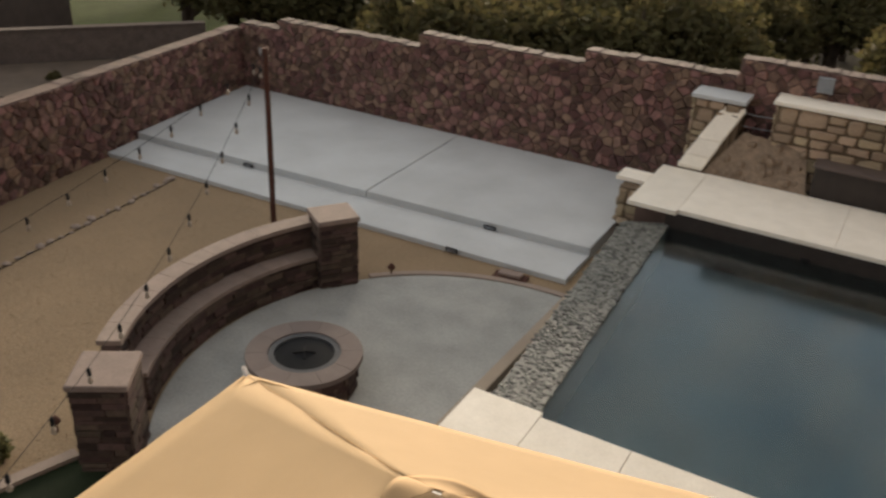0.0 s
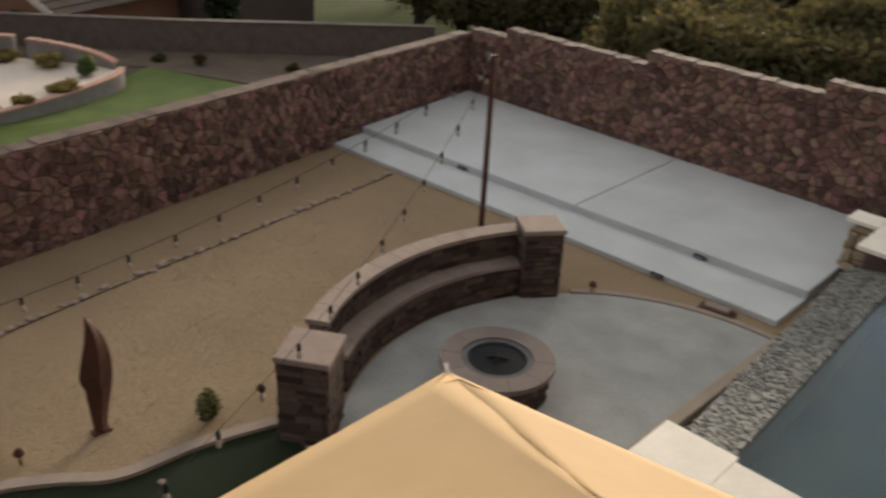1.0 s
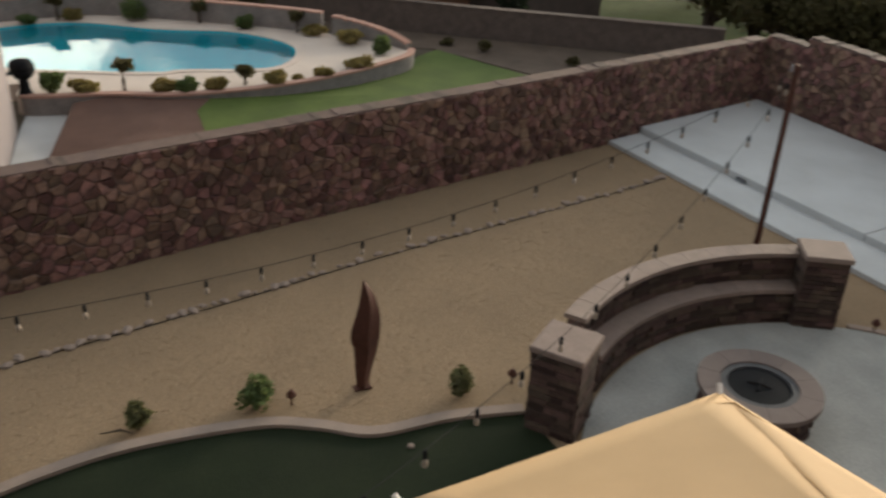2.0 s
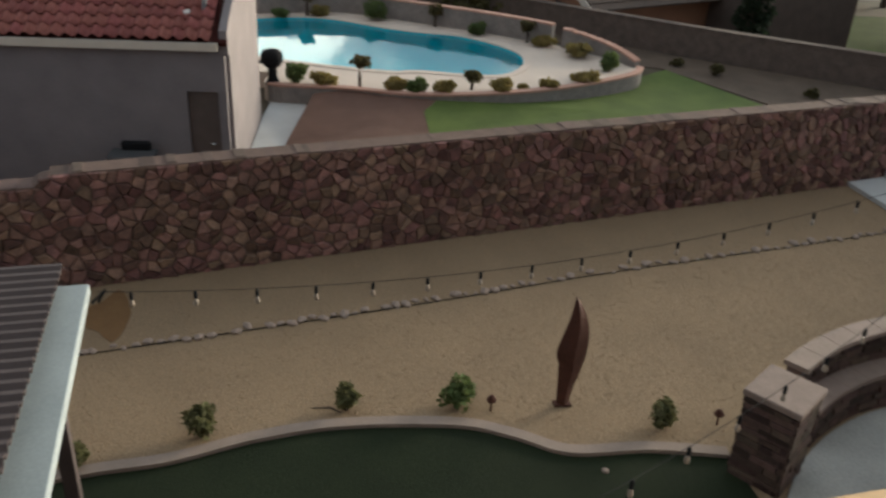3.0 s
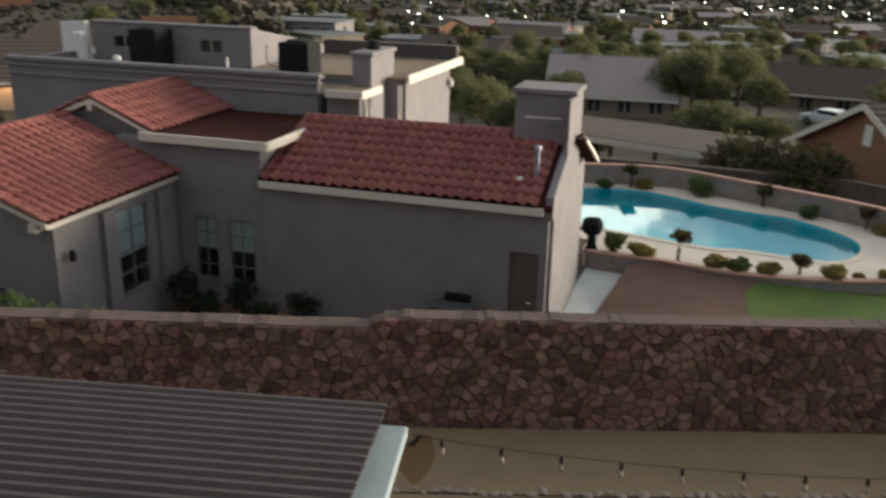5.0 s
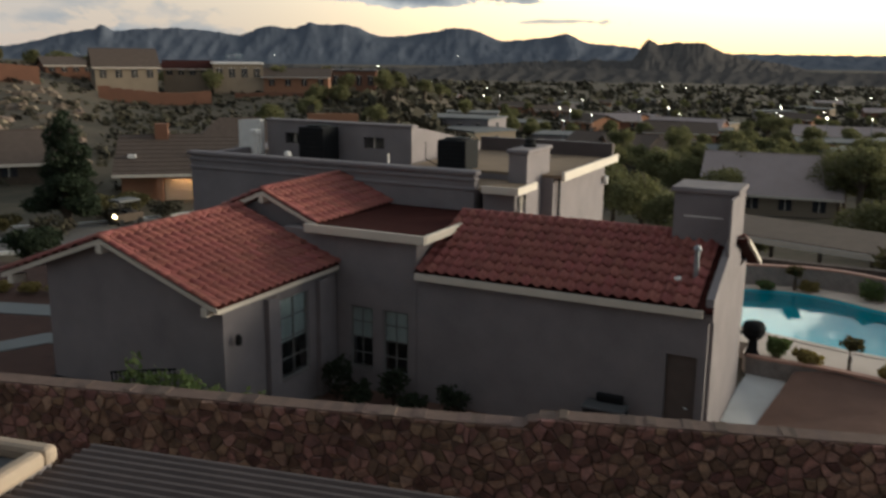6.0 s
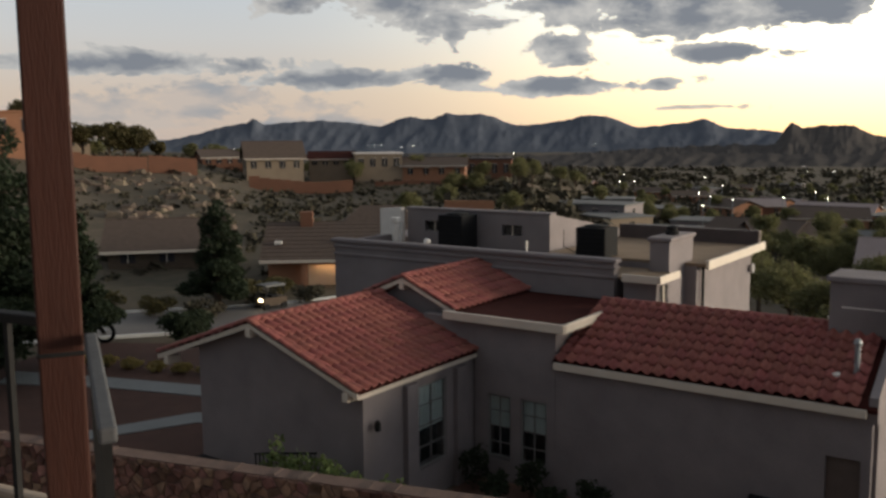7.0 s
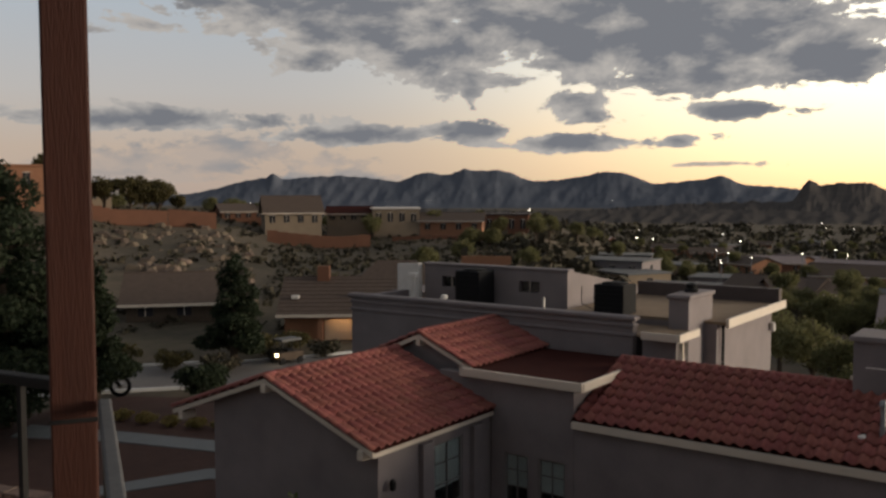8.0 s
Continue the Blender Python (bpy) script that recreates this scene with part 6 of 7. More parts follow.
garden_wall("terrace_front_wall", FRONT[8:], -2.7, (-1.86, -1.84), 0.16, BLOCK, REDCAP, "low grey rock wall with pink brick coping")
garden_wall("terrace_rear_wall", BACK[:36], -2.7, (-1.22, -1.25), 0.2, BLOCK, REDCAP, "grey rock retaining wall behind the pool")
garden_wall("terrace_rear_wall_step", BACK[36:], -2.7, (-1.32, -1.75), 0.2, BLOCK, REDCAP, "stepped end of the retaining wall")
garden_wall("rear_rock_wall", [(-9, 15.9), (2, 15.9), (8.2, 15.5), (14.6, 11.5), (18.8, 9.2), (22, 7.4)], -6.5, (-1.35, -1.35), 0.3, BROWNBLOCK, BROWNBLOCK, "brown rock wall at the rear of the lot")
patch("side_path", [(0.22, 0.2), (0.93, 0.2), (0.93, 2.2), (1.49, 5.2), (1.2, 5.85), (0.3, 5.9), (0.22, 4.6)], CONCRETE, "pale concrete path at the side of the house", "path", -2.33)
patch("house_bed", [(-8.9, -5.2), (-2.6, -4.2), (-2.6, 0.1), (-8.9, 0.1)], REDEARTH, "red-brown gravel bed along the house", "bed", -2.345)
patch("lot_soil", [(10.5, 11.0), (12.6, 10.2), (15.0, 6.7), (19, 1.5), (22, 7.0), (14.5, 11.3), (9, 14.8)], BROWNSOIL, "bare red-brown soil beyond the lawn", "soil", -2.34)
patch("front_gravel", [(-31, -9), (-14.3, -9), (-14.3, 3.5), (-24, 7.5), (-30, 4)], FRONTEARTH, "red-brown gravel front yard", "gravel", -2.35, -4)
patch("front_walk", [(-20.1, -5.4), (-19.25, -3.3), (-18.2, -1.15), (-14.4, 0.5), (-14.4, 1.4), (-19.0, -0.5), (-19.95, -2.8), (-20.9, -5.0)], WALKWAY, "grey concrete front walk", "path", -2.32, -4)

patch("drive_walk", [(-27.6, -2.2), (-24.07, -0.39), (-20.53, 0.74), (-14.4, 2.7), (-14.4, 4.1), (-21.58, 1.59), (-25.25, 0.4), (-28.6, -0.9)], WALKWAY, "grey concrete walk from the street", "path", -2.315, -4)


def slope_patch(name, points, mat, label, category):
    """Ground that rises to the pool terrace; points in the lot with their heights."""
    pts = [(*plan(a, b), z) for a, b, z in points]
    n = len(pts)
    mid = tuple(sum(p[k] for p in pts) / n for k in range(3))
    ob = poly_part(name, pts + [mid], [(i, (i + 1) % n, n) for i in range(n)], mat, None, label)
    tagged(ob, category=category, kind="structure")


slope_patch("bright_lawn", [(4.7, 0.2, -2.34), (18.5, 1.5, -2.34), (14.8, 6.6, -2.34), (12.7, 10.1, -2.34), (11.8, 9.4, -2.34), (11.3, 7.9, -2.3), (9.2, 6.5, -2.22), (6.9, 5.6, -2.1), (4.9, 5.3, -1.96), (4.5, 4.6, -2.05), (4.6, 3.4, -2.2)], LAWN, "green lawn strip below the terrace", "lawn")
slope_patch("lava_gravel_bed", [(0.95, 0.2, -2.345), (4.69, 0.2, -2.34), (4.59, 3.4, -2.2), (4.49, 4.6, -2.05), (4.89, 5.3, -1.96), (4.3, 5.33, -1.92), (2.35, 5.7, -1.89), (1.5, 5.5, -1.95), (0.95, 2.2, -2.34)], REDEARTH, "red-brown lava gravel bed", "gravel")

# lawn of a lot beyond the rear wall, laid on the slope
gv, gf = [], []
for i in range(11):
    for j in range(11):
        x, y = plan(22.5 + 1.3 * i, 20.0 + 1.6 * j)
        gv.append((x, y, land(x, y) + 0.05))
for i in range(10):
    for j in range(10):
        k = i * 11 + j
        gf.append((k, k + 11, k + 12, k + 1))
tagged(poly_part("far_lawn", gv, gf, FARGRASS, None, "green lawn on the slope beyond the rear wall", True), category="lawn", kind="structure")

rnd = random.Random(21)
for i, (a, b, r, h, kind) in enumerate((
        (0.95, 6.25, 0.36, 0.6, 1), (1.75, 6.1, 0.38, 0.42, 2), (3.7, 5.75, 0.36, 0.44, 2), (4.35, 5.62, 0.3, 0.45, 1), (5.05, 5.72, 0.38, 0.42, 2),
        (6.7, 5.95, 0.36, 0.46, 2), (7.4, 6.15, 0.18, 0.2, 2), (8.1, 6.4, 0.34, 0.34, 2), (9.3, 7.0, 0.4, 0.4, 2), (10.3, 8.3, 0.32, 0.6, 1),
        (9.6, 9.7, 0.5, 0.5, 2), (8.6, 10.9, 0.42, 0.4, 2), (6.6, 12.0, 0.32, 0.5, 1), (3.2, 13.7, 0.46, 0.75, 1), (1.2, 14.0, 0.4, 0.4, 2), (-0.2, 13.6, 0.3, 0.4, 1))):
    x, y = plan(a, b)
    shrub("clipped_shrub", x, y, DECK_Z - 0.06, r * 1.08, h * 1.1, (SHRUB, SHRUB, GOLD)[kind], ("", "rounded green shrub at the pool terrace edge", "low golden-green shrub at the pool terrace edge")[kind], 60 + i, 900, 0.06, "shrubs round the pool")
for i, (a, b, h) in enumerate(((2.75, 6.05, 0.95), (5.9, 6.1, 0.62), (0.7, 13.9, 0.95), (5.2, 13.0, 0.8), (8.2, 11.3, 0.8))):
    x, y = plan(a, b)
    tree("potted_standard", x, y, DECK_Z, h, 0.3, "small ball-headed garden tree on the terrace", LEAF, 90 + i, 420, 0.06, group="small trees by the pool", category="small tree")
for i, (a, b, r, h) in enumerate(((-5.44, -0.55, 0.5, 0.9), (-6.3, -1.0, 0.45, 0.7), (-7.0, -0.6, 0.45, 1.1), (-8.45, -0.8, 0.5, 1.15), (-7.6, -1.2, 0.5, 0.75), (-6.9, -2.6, 0.55, 0.8))):
    x, y = plan(a, b)
    shrub("garden_shrub", x, y, -2.35, r, h, PINE, "dark green shrub in the red gravel bed", 110 + i, 500, 0.06, "shrubs along the house")
for i in range(9):
    x, y = plan(-10.1 + 0.46 * i, -5.55 + 0.02 * i)
    shrub("hedge_shrub", x, y, -2.35, 0.5, 2.5 + 0.08 * math.sin(i * 2.1) - 0.05 * i, SHRUB, "bright green hedge shrub behind the stone wall", 130 + i, 600, 0.07, "hedge behind the wall")
x, y = plan(-29.1, 7.4)
shrub("round_bush", x, y, land(x, y), 1.5, 1.75, PINE, "large dark round clipped bush by the street", 150, 3000, 0.09)
for i in range(8):
    x, y = plan(-27.6 + i * 1.05, 1.1 + 0.36 * i)
    shrub("border_plant", x, y, -2.36, 0.55, 0.4, GOLD, "low yellow-green border plant", 160 + i, 300, 0.08, "border plants")

for i, (a, b, r, h) in enumerate(((14.2, 9.6, 0.3, 0.5), (16.6, 7.6, 0.26, 0.3), (18.4, 5.6, 0.28, 0.9), (13.2, 10.6, 0.25, 0.3), (17.4, 4.6, 0.3, 0.3), (19.6, 6.6, 0.3, 0.5))):
    x, y = plan(a, b)
    shrub("soil_tuft", x, y, -2.36, r, h, LEAF, "sparse olive-green tuft on bare soil", 170 + i, 260, 0.06, "tufts on the soil")

# grill, bin and fence by the house
x, y = plan(0.35, 6.1)
g = thing("kettle_grill", x, y, DECK_Z, "covered black barbecue grill beside the house", "grill", 79.5)
part("lid", lathe(bmesh.new(), [(0.02, 0.66), (0.3, 0.7), (0.31, 0.8), (0.25, 0.93), (0.1, 0.98), (0.01, 0.99)], 18), BLACKPLASTIC, g, smooth=True)
part("bowl", lathe(bmesh.new(), [(0.1, 0.45), (0.22, 0.52), (0.3, 0.66), (0.3, 0.7)], 18), BLACKPLASTIC, g, smooth=True)
part("pedestal", lathe(bmesh.new(), [(0.2, 0.0), (0.18, 0.08), (0.13, 0.2), (0.12, 0.46)], 14), BLACKPLASTIC, g, smooth=True)
part("side_table", boxed(-0.5, -0.26, -0.14, 0.14, 0.6, 0.63, 0.01), BLACKPLASTIC, g)
x, y = plan(-1.85, -0.3)
g = thing("covered_storage_seat", x, y, -2.35, "dark outdoor storage seat against the house wall", "storage seat", 79.5)
part("box", boxed(-0.46, 0.46, -0.24, 0.24, 0, 0.86, 0.05), BLACKPLASTIC, g)
part("lid", boxed(-0.48, 0.48, -0.27, 0.27, 0.86, 0.94, 0.035), DULLSTEEL, g, "grey lid")
part("backrest", boxed(-0.26, 0.36, 0.1, 0.24, 0.94, 1.14, 0.05), BLACKPLASTIC, g)
x, y = plan(-13.4, -4.9)
g = thing("rolling_bin", x, y, -2.38, "dark wheeled refuse bin beside the gable wall", "bin", 79.5)
part("body", boxed(-0.3, 0.3, -0.28, 0.28, 0.08, 0.95, 0.03), BLACKPLASTIC, g)
part("lid", boxed(-0.33, 0.33, -0.33, 0.31, 0.95, 1.02, 0.02), BLACKPLASTIC, g)
for sx in (-0.25, 0.25):
    part("wheel", tube(bmesh.new(), [(sx - 0.03, 0.28, 0.1), (sx + 0.03, 0.28, 0.1)], 0.1, 12), DARKMETAL, g)
x, y = plan(-11.6, -4.9)
f = thing("iron_fence", x, y, -2.35, "short dark iron fence at the house corner", "fence", 79.5)
part("rail", tube(bmesh.new(), [(0, 0, 1.5), (0.5, 0, 1.62), (1.9, 0, 1.9)], 0.025, 6), DARKMETAL, f)
part("rail", tube(bmesh.new(), [(0, 0, 0.2), (1.9, 0, 0.2)], 0.02, 6), DARKMETAL, f)
for k in range(15):
    part("picket", boxed(k * 0.13 + 0.02, k * 0.13 + 0.045, -0.012, 0.012, 0, 1.5 + 0.4 * k / 15), DARKMETAL, f)
x, y = plan(-9.5, -4.75)
g = thing("air_conditioner", x, y, -2.35, "grey outdoor air conditioner at the house corner", "air conditioner", 79.5)
part("case", boxed(-0.38, 0.38, -0.3, 0.3, 0, 1.45, 0.03), DULLSTEEL, g)
part("fan_grille", lathe(bmesh.new(), [(0.26, 1.45), (0.26, 1.475), (0.05, 1.48)], 16), DARKMETAL, g)

# ---- grey house with flat roofs behind the tiled one ----


def air_unit(parent, x, y, z, w, h):
    u = part("air_conditioner", boxed(x - w / 2, x + w / 2, y - w / 2, y + w / 2, z + 0.06, z + h, 0.03), BLACKPLASTIC, parent, "black roof air conditioner")
    part("fan_guard", lathe(bmesh.new(), [(w * 0.4, z + h), (w * 0.4, z + h + 0.05), (0.06, z + h + 0.09), (0.02, z + h + 0.1)], 16, x, y), DARKMETAL, u)
    part("curb", boxed(x - w / 2 - 0.04, x + w / 2 + 0.04, y - w / 2 - 0.04, y + w / 2 + 0.04, z, z + 0.06), WHITE, u)
    for i in range(7):
        s = (i + 0.5) / 7
        part("grille_bar", boxed(x - w / 2 - 0.01, x + w / 2 + 0.01, y - w / 2 - 0.012, y - w / 2, z + 0.1 + s * (h - 0.16) - 0.008, z + 0.1 + s * (h - 0.16) + 0.008), DARKMETAL, u)


def build_parapet_house():
    t = thing("flat_roofed_house", -19.3, -0.75, 0, "grey stucco house with moulded parapets and flat tan roofs", "house", 79.5)
    part("front_block", boxed(-17.2, -7.07, 4.12, 4.38, GZ, 2.72), STUCCO, t)
    part("block_body", boxed(-17.2, -7.1, 4.38, 6.9, GZ, 2.3), STUCCO, t)
    part("side_parapet", boxed(-17.2, -16.95, 4.38, 6.9, 2.3, 2.72), STUCCO, t)
    for z, d, hh in ((2.72, 0.1, 0.12), (2.54, 0.06, 0.1), (2.28, 0.05, 0.09)):
        part("moulding", boxed(-17.2 - d, -7.07 + d, 4.12 - d, 4.38 + (0.03 if z > 2.7 else 0), z, z + hh, 0.035), STUCCO, t)
    tan0 = material("tan_gravel_roof", (0.24, 0.175, 0.12), (0.18, 0.13, 0.088), 0.95, 1, 40, 0.4)
    roof = part("flat_roof", boxed(-16.4, -6.8, 4.39, 6.9, 2.3, 2.34), tan0, t, "tan gravel flat roof")
    pent = part("penthouse", boxed(-16.3, -10.6, 7.0, 7.3, GZ, 3.66), STUCCO, t)
    part("penthouse_side", poly_box([(-10.85, 7.3, GZ), (-10.6, 7.3, GZ), (-10.6, 13.6, GZ), (-10.85, 13.6, GZ), (-10.85, 7.3, 3.66), (-10.6, 7.3, 3.66), (-10.6, 13.6, 2.6), (-10.85, 13.6, 2.6)]), STUCCO, t)
    part("penthouse_body", boxed(-16.3, -10.86, 7.31, 12.5, GZ, 2.9), tan0, t)
    cut(pent, [(-15.55, -14.85, 6.9, 7.3, 2.92, 3.28), (-12.4, -11.62, 6.9, 7.3, 2.92, 3.28)])
    for x in (-15.55, -12.4):
        w = part("window", boxed(x, x + (0.7 if x < -14 else 0.78), 7.12, 7.14, 2.92, 3.28), GLASS, t)
        part("window_frame", boxed(x + 0.35, x + 0.38, 7.08, 7.12, 2.92, 3.28), TRIM, w)
        # board behind the pane, its colour standing in for indoor shade
        part("room", boxed(x, x + 0.78, 7.25, 7.27, 2.92, 3.28), PAINTED_DARK, w)
    part("coping", boxed(-16.36, -10.54, 6.94, 7.36, 3.66, 3.74, 0.03), STUCCO, t)
    bm = bmesh.new()
    vs = [bm.verts.new(p) for p in ((-17.8, 7.3, 2.4), (-16.36, 6.7, 2.4), (-16.36, 6.7, 3.72), (-17.8, 7.3, 3.6), (-17.8, 7.5, 2.4), (-16.36, 6.9, 2.4), (-16.36, 6.9, 3.72), (-17.8, 7.5, 3.6))]
    for q in ((0, 1, 2, 3), (5, 4, 7, 6), (3, 2, 6, 7), (0, 3, 7, 4), (1, 5, 6, 2)):
        bm.faces.new([vs[i] for i in q])
    bmesh.ops.recalc_face_normals(bm, faces=bm.faces)
    part("wing_parapet", bm, WHITE, t, "pale slanting parapet")
    part("wing_block", boxed(-18.2, -16.37, 7.5, 12, GZ, 2.6), STUCCO, t)
    v = part("flue_pipe", tube(bmesh.new(), [(-16.2, 6.2, 2.3), (-16.2, 6.2, 3.25)], 0.1, 10), WHITE, t, "white roof flue")
    part("flue_cap", boxed(-16.35, -16.05, 6.05, 6.35, 3.25, 3.42, 0.02), WHITE, v)
    part("roof_vent", lathe(bmesh.new(), [(0.07, 2.3), (0.07, 2.75), (0.13, 2.78), (0.1, 2.9), (0.01, 2.92)], 12, -14.0, 5.0), WHITE, t)
    part("roof_vent", tube(bmesh.new(), [(-11.0, 6.2, 2.3), (-11.0, 6.2, 2.9)], 0.04, 8), WHITE, t)
    air_unit(t, -13.68, 6.3, 2.34, 0.95, 1.28)
    air_unit(t, -8.62, 6.3, 2.34, 0.95, 1.12)
    part("cable", tube(bmesh.new(), [(-10.25, 7.3, 3.2), (-10.1, 7.0, 2.7), (-9.5, 6.6, 2.6), (-9.2, 6.4, 2.7)], 0.015, 5), BLACKPLASTIC, t)
    # right wing with overhanging flat roofs
    tan = roof.data.materials[0]
    part("wing_wall", boxed(-6.74, -5.8, 4.0, 5.0, GZ, 2.4), STUCCO, t)
    part("wing_roof", boxed(-6.74, -5.6, 3.6, 5.0, 2.4, 2.46), tan, t)
    part("fascia", boxed(-5.6, -5.53, 3.55, 5.0, 2.34, 2.54, 0.008), TRIM, t)
    part("fascia", boxed(-6.6, -5.6, 3.53, 3.6, 2.34, 2.54, 0.008), TRIM, t)
    part("side_window", boxed(-5.81, -5.79, 4.1, 4.8, 1.0, 2.2), GLASS, t)
    part("window_frame", boxed(-5.82, -5.78, 4.42, 4.48, 1.0, 2.2), TRIM, t)
    ch = part("chimney", boxed(-6.42, -5.86, 5.0, 6.84, GZ, 3.28), STUCCO, t)
    part("chimney_cap", boxed(-6.49, -5.79, 4.93, 6.91, 3.28, 3.40, 0.04), STUCCO, ch)
    part("flue_cap", lathe(bmesh.new(), [(0.18, 3.40), (0.2, 3.48), (0.14, 3.52), (0.16, 3.62), (0.05, 3.66)], 12, -6.14, 5.92), DARKMETAL, ch)
    part("rear_wall", boxed(-10.0, -5.5, 6.2, 11.4, GZ, 2.5), STUCCO, t)
    part("rear_roof", boxed(-10.25, -5.25, 6.21, 11.8, 2.5, 2.58), tan, t)
    part("rear_fascia", boxed(-5.25, -5.16, 6.2, 11.85, 2.42, 2.68, 0.01), TRIM, t)
    part("rear_parapet", boxed(-10.2, -5.3, 11.5, 11.78, 2.58, 3.05), BROWNROOF, t)
    part("downspout", tube(bmesh.new(), [(-5.42, 6.5, 2.45), (-5.42, 6.5, GZ)], 0.045, 8), DARKMETAL, t)
    part("wall_lamp", lathe(bmesh.new(), [(0.05, 1.7), (0.09, 1.75), (0.09, 1.95), (0.03, 2.02)], 8, -5.4, 11.2), WHITE, t)


build_parapet_house()

# ---- houses further off ----


def house(name, x, y, rz, w, d, h, rise, wall, roofmat, label, windows=3, flat=False, garage=False, z=None, group=""):
    """A small house: walls, a gabled or flat roof, windows and a door; local x along its front, which faces -y."""
    if z is None:
        z = land(x, y) - 0.3
    t = thing(name, x, y, z, label, "house", rz, group)
    if flat:
        part("wall", boxed(-w / 2, w / 2, -d / 2, d / 2, -2.5, h), wall, t)
        part("roof", boxed(-w / 2 - 0.25, w / 2 + 0.25, -d / 2 - 0.25, d / 2 + 0.25, h, h + 0.3, 0.05), roofmat, t)
    else:
        part("wall", gable_walls(bmesh.new(), -w / 2, w / 2, -d / 2, d / 2, -2.5, h, h + rise * 0.93), wall, t)
        roof = part("roof", bmesh.new(), roofmat, t)
        e, o = 0.5, 0.5
        k = rise / (d / 2)
        for s in (-1, 1):
            slab_part("roof_slope", [(-w / 2 - o, s * (d / 2 + e), h - k * e + 0.1), (w / 2 + o, s * (d / 2 + e), h - k * e + 0.1), (w / 2 + o, 0, h + rise + 0.1), (-w / 2 - o, 0, h + rise + 0.1)], 0.14, roofmat, roof)
        part("ridge_cap", tube(bmesh.new(), [(-w / 2 - o, 0, h + rise + 0.08), (w / 2 + o, 0, h + rise + 0.08)], 0.08, 6), roofmat, roof)
        part("fascia", boxed(-w / 2 - o, w / 2 + o, -d / 2 - e - 0.06, -d / 2 - e, h - k * e - 0.1, h - k * e + 0.09), TRIM, t)
    for i in range(windows):
        x0 = -w / 2 + w * (i + 0.5) / windows - 0.5
        # no real opening: a box on the wall painted as dark inside
        wn = part("window", boxed(x0, x0 + 1.0, -d / 2 - 0.03, -d / 2 + 0.02, h * 0.38, h * 0.8), PAINTED_DARK, t, "dark window")
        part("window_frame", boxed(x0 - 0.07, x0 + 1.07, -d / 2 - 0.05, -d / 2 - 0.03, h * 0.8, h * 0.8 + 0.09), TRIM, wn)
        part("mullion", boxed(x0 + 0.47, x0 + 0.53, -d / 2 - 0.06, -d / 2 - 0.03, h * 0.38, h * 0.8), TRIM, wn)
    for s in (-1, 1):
        part("window", boxed(s * w / 2 - 0.03, s * w / 2 + 0.03, -0.6, 0.6, h * 0.38, h * 0.8), PAINTED_DARK, t)
    return t


def az_place(az, r):
    return -0.95 - r * math.cos(radians(az)), -1.0 - r * math.sin(radians(az))


# orange house whose gable looks over the rear wall
t = thing("orange_gabled_house", -36.3, 11.6, -3.95, "orange stucco house with a brown shingle gable roof", "house", 106)
part("wall", gable_walls(bmesh.new(), 0.0, 14.0, -4.6, 4.6, -2.5, 2.7, 4.75), ORANGE, t)
roof = part("roof", bmesh.new(), SHINGLE, t)
for s in (-1, 1):
    for k in range(14):
        f0, f1 = k / 14, (k + 1) / 14 + 0.01
        y0, y1 = s * 5.3 * (1 - f0), s * 5.3 * (1 - f1)
        z0, z1 = 2.5 + 2.45 * f0, 2.5 + 2.45 * f1
        slab_part("shingle_course", [(-0.4, y0, z0 + 0.05), (14.5, y0, z0 + 0.05), (14.5, y1, z1), (-0.4, y1, z1)], 0.06, SHINGLE, roof)
    slab_part("barge_board", [(-0.46, s * 5.3, 2.5), (-0.4, s * 5.3, 2.5), (-0.4, 0, 4.95), (-0.46, 0, 4.95)], 0.26, TRIM, t)
part("gable_vent", boxed(-0.04, 0.02, -0.25, 0.25, 3.3, 4.1), WHITE, t, "white louvred gable vent")
# shade of the open patio, painted as a dark board on the wall
part("patio_opening", boxed(-0.03, 0.02, -4.2, -2.4, 0.4, 2.3), PAINTED_DARK, t)
part("roof_vent", lathe(bmesh.new(), [(0.2, 4.0), (0.22, 4.35), (0.1, 4.45)], 10, 4.5, -1.8), DARKMETAL, t)
part("cross_gable", gable_walls(bmesh.new(), 6.0, 12.0, -7.0, 0.0, -2.5, 2.7, 4.6, "y"), SHINGLE, t)

# carport with parked cars
x, y = az_place(-7.5, 44)
t = thing("carport", x, y, -4.3, "long carport with a flat brown gravel roof", "carport", 62)
part("roof", boxed(-6.0, 6.0, -2.6, 2.6, 2.05, 2.25, 0.03), SHINGLE, t)
part("fascia", boxed(-6.1, 6.1, -2.7, -2.6, 1.95, 2.2), TRIM, t)
part("back_wall", boxed(3.2, 6.0, -2.4, 2.5, -1.6, 2.05), STUCCO, t)
for k in range(5):
    part("post", boxed(-5.8 + k * 2.2, -5.66 + k * 2.2, -2.45, -2.3, -1.6, 2.05), BARK, t)


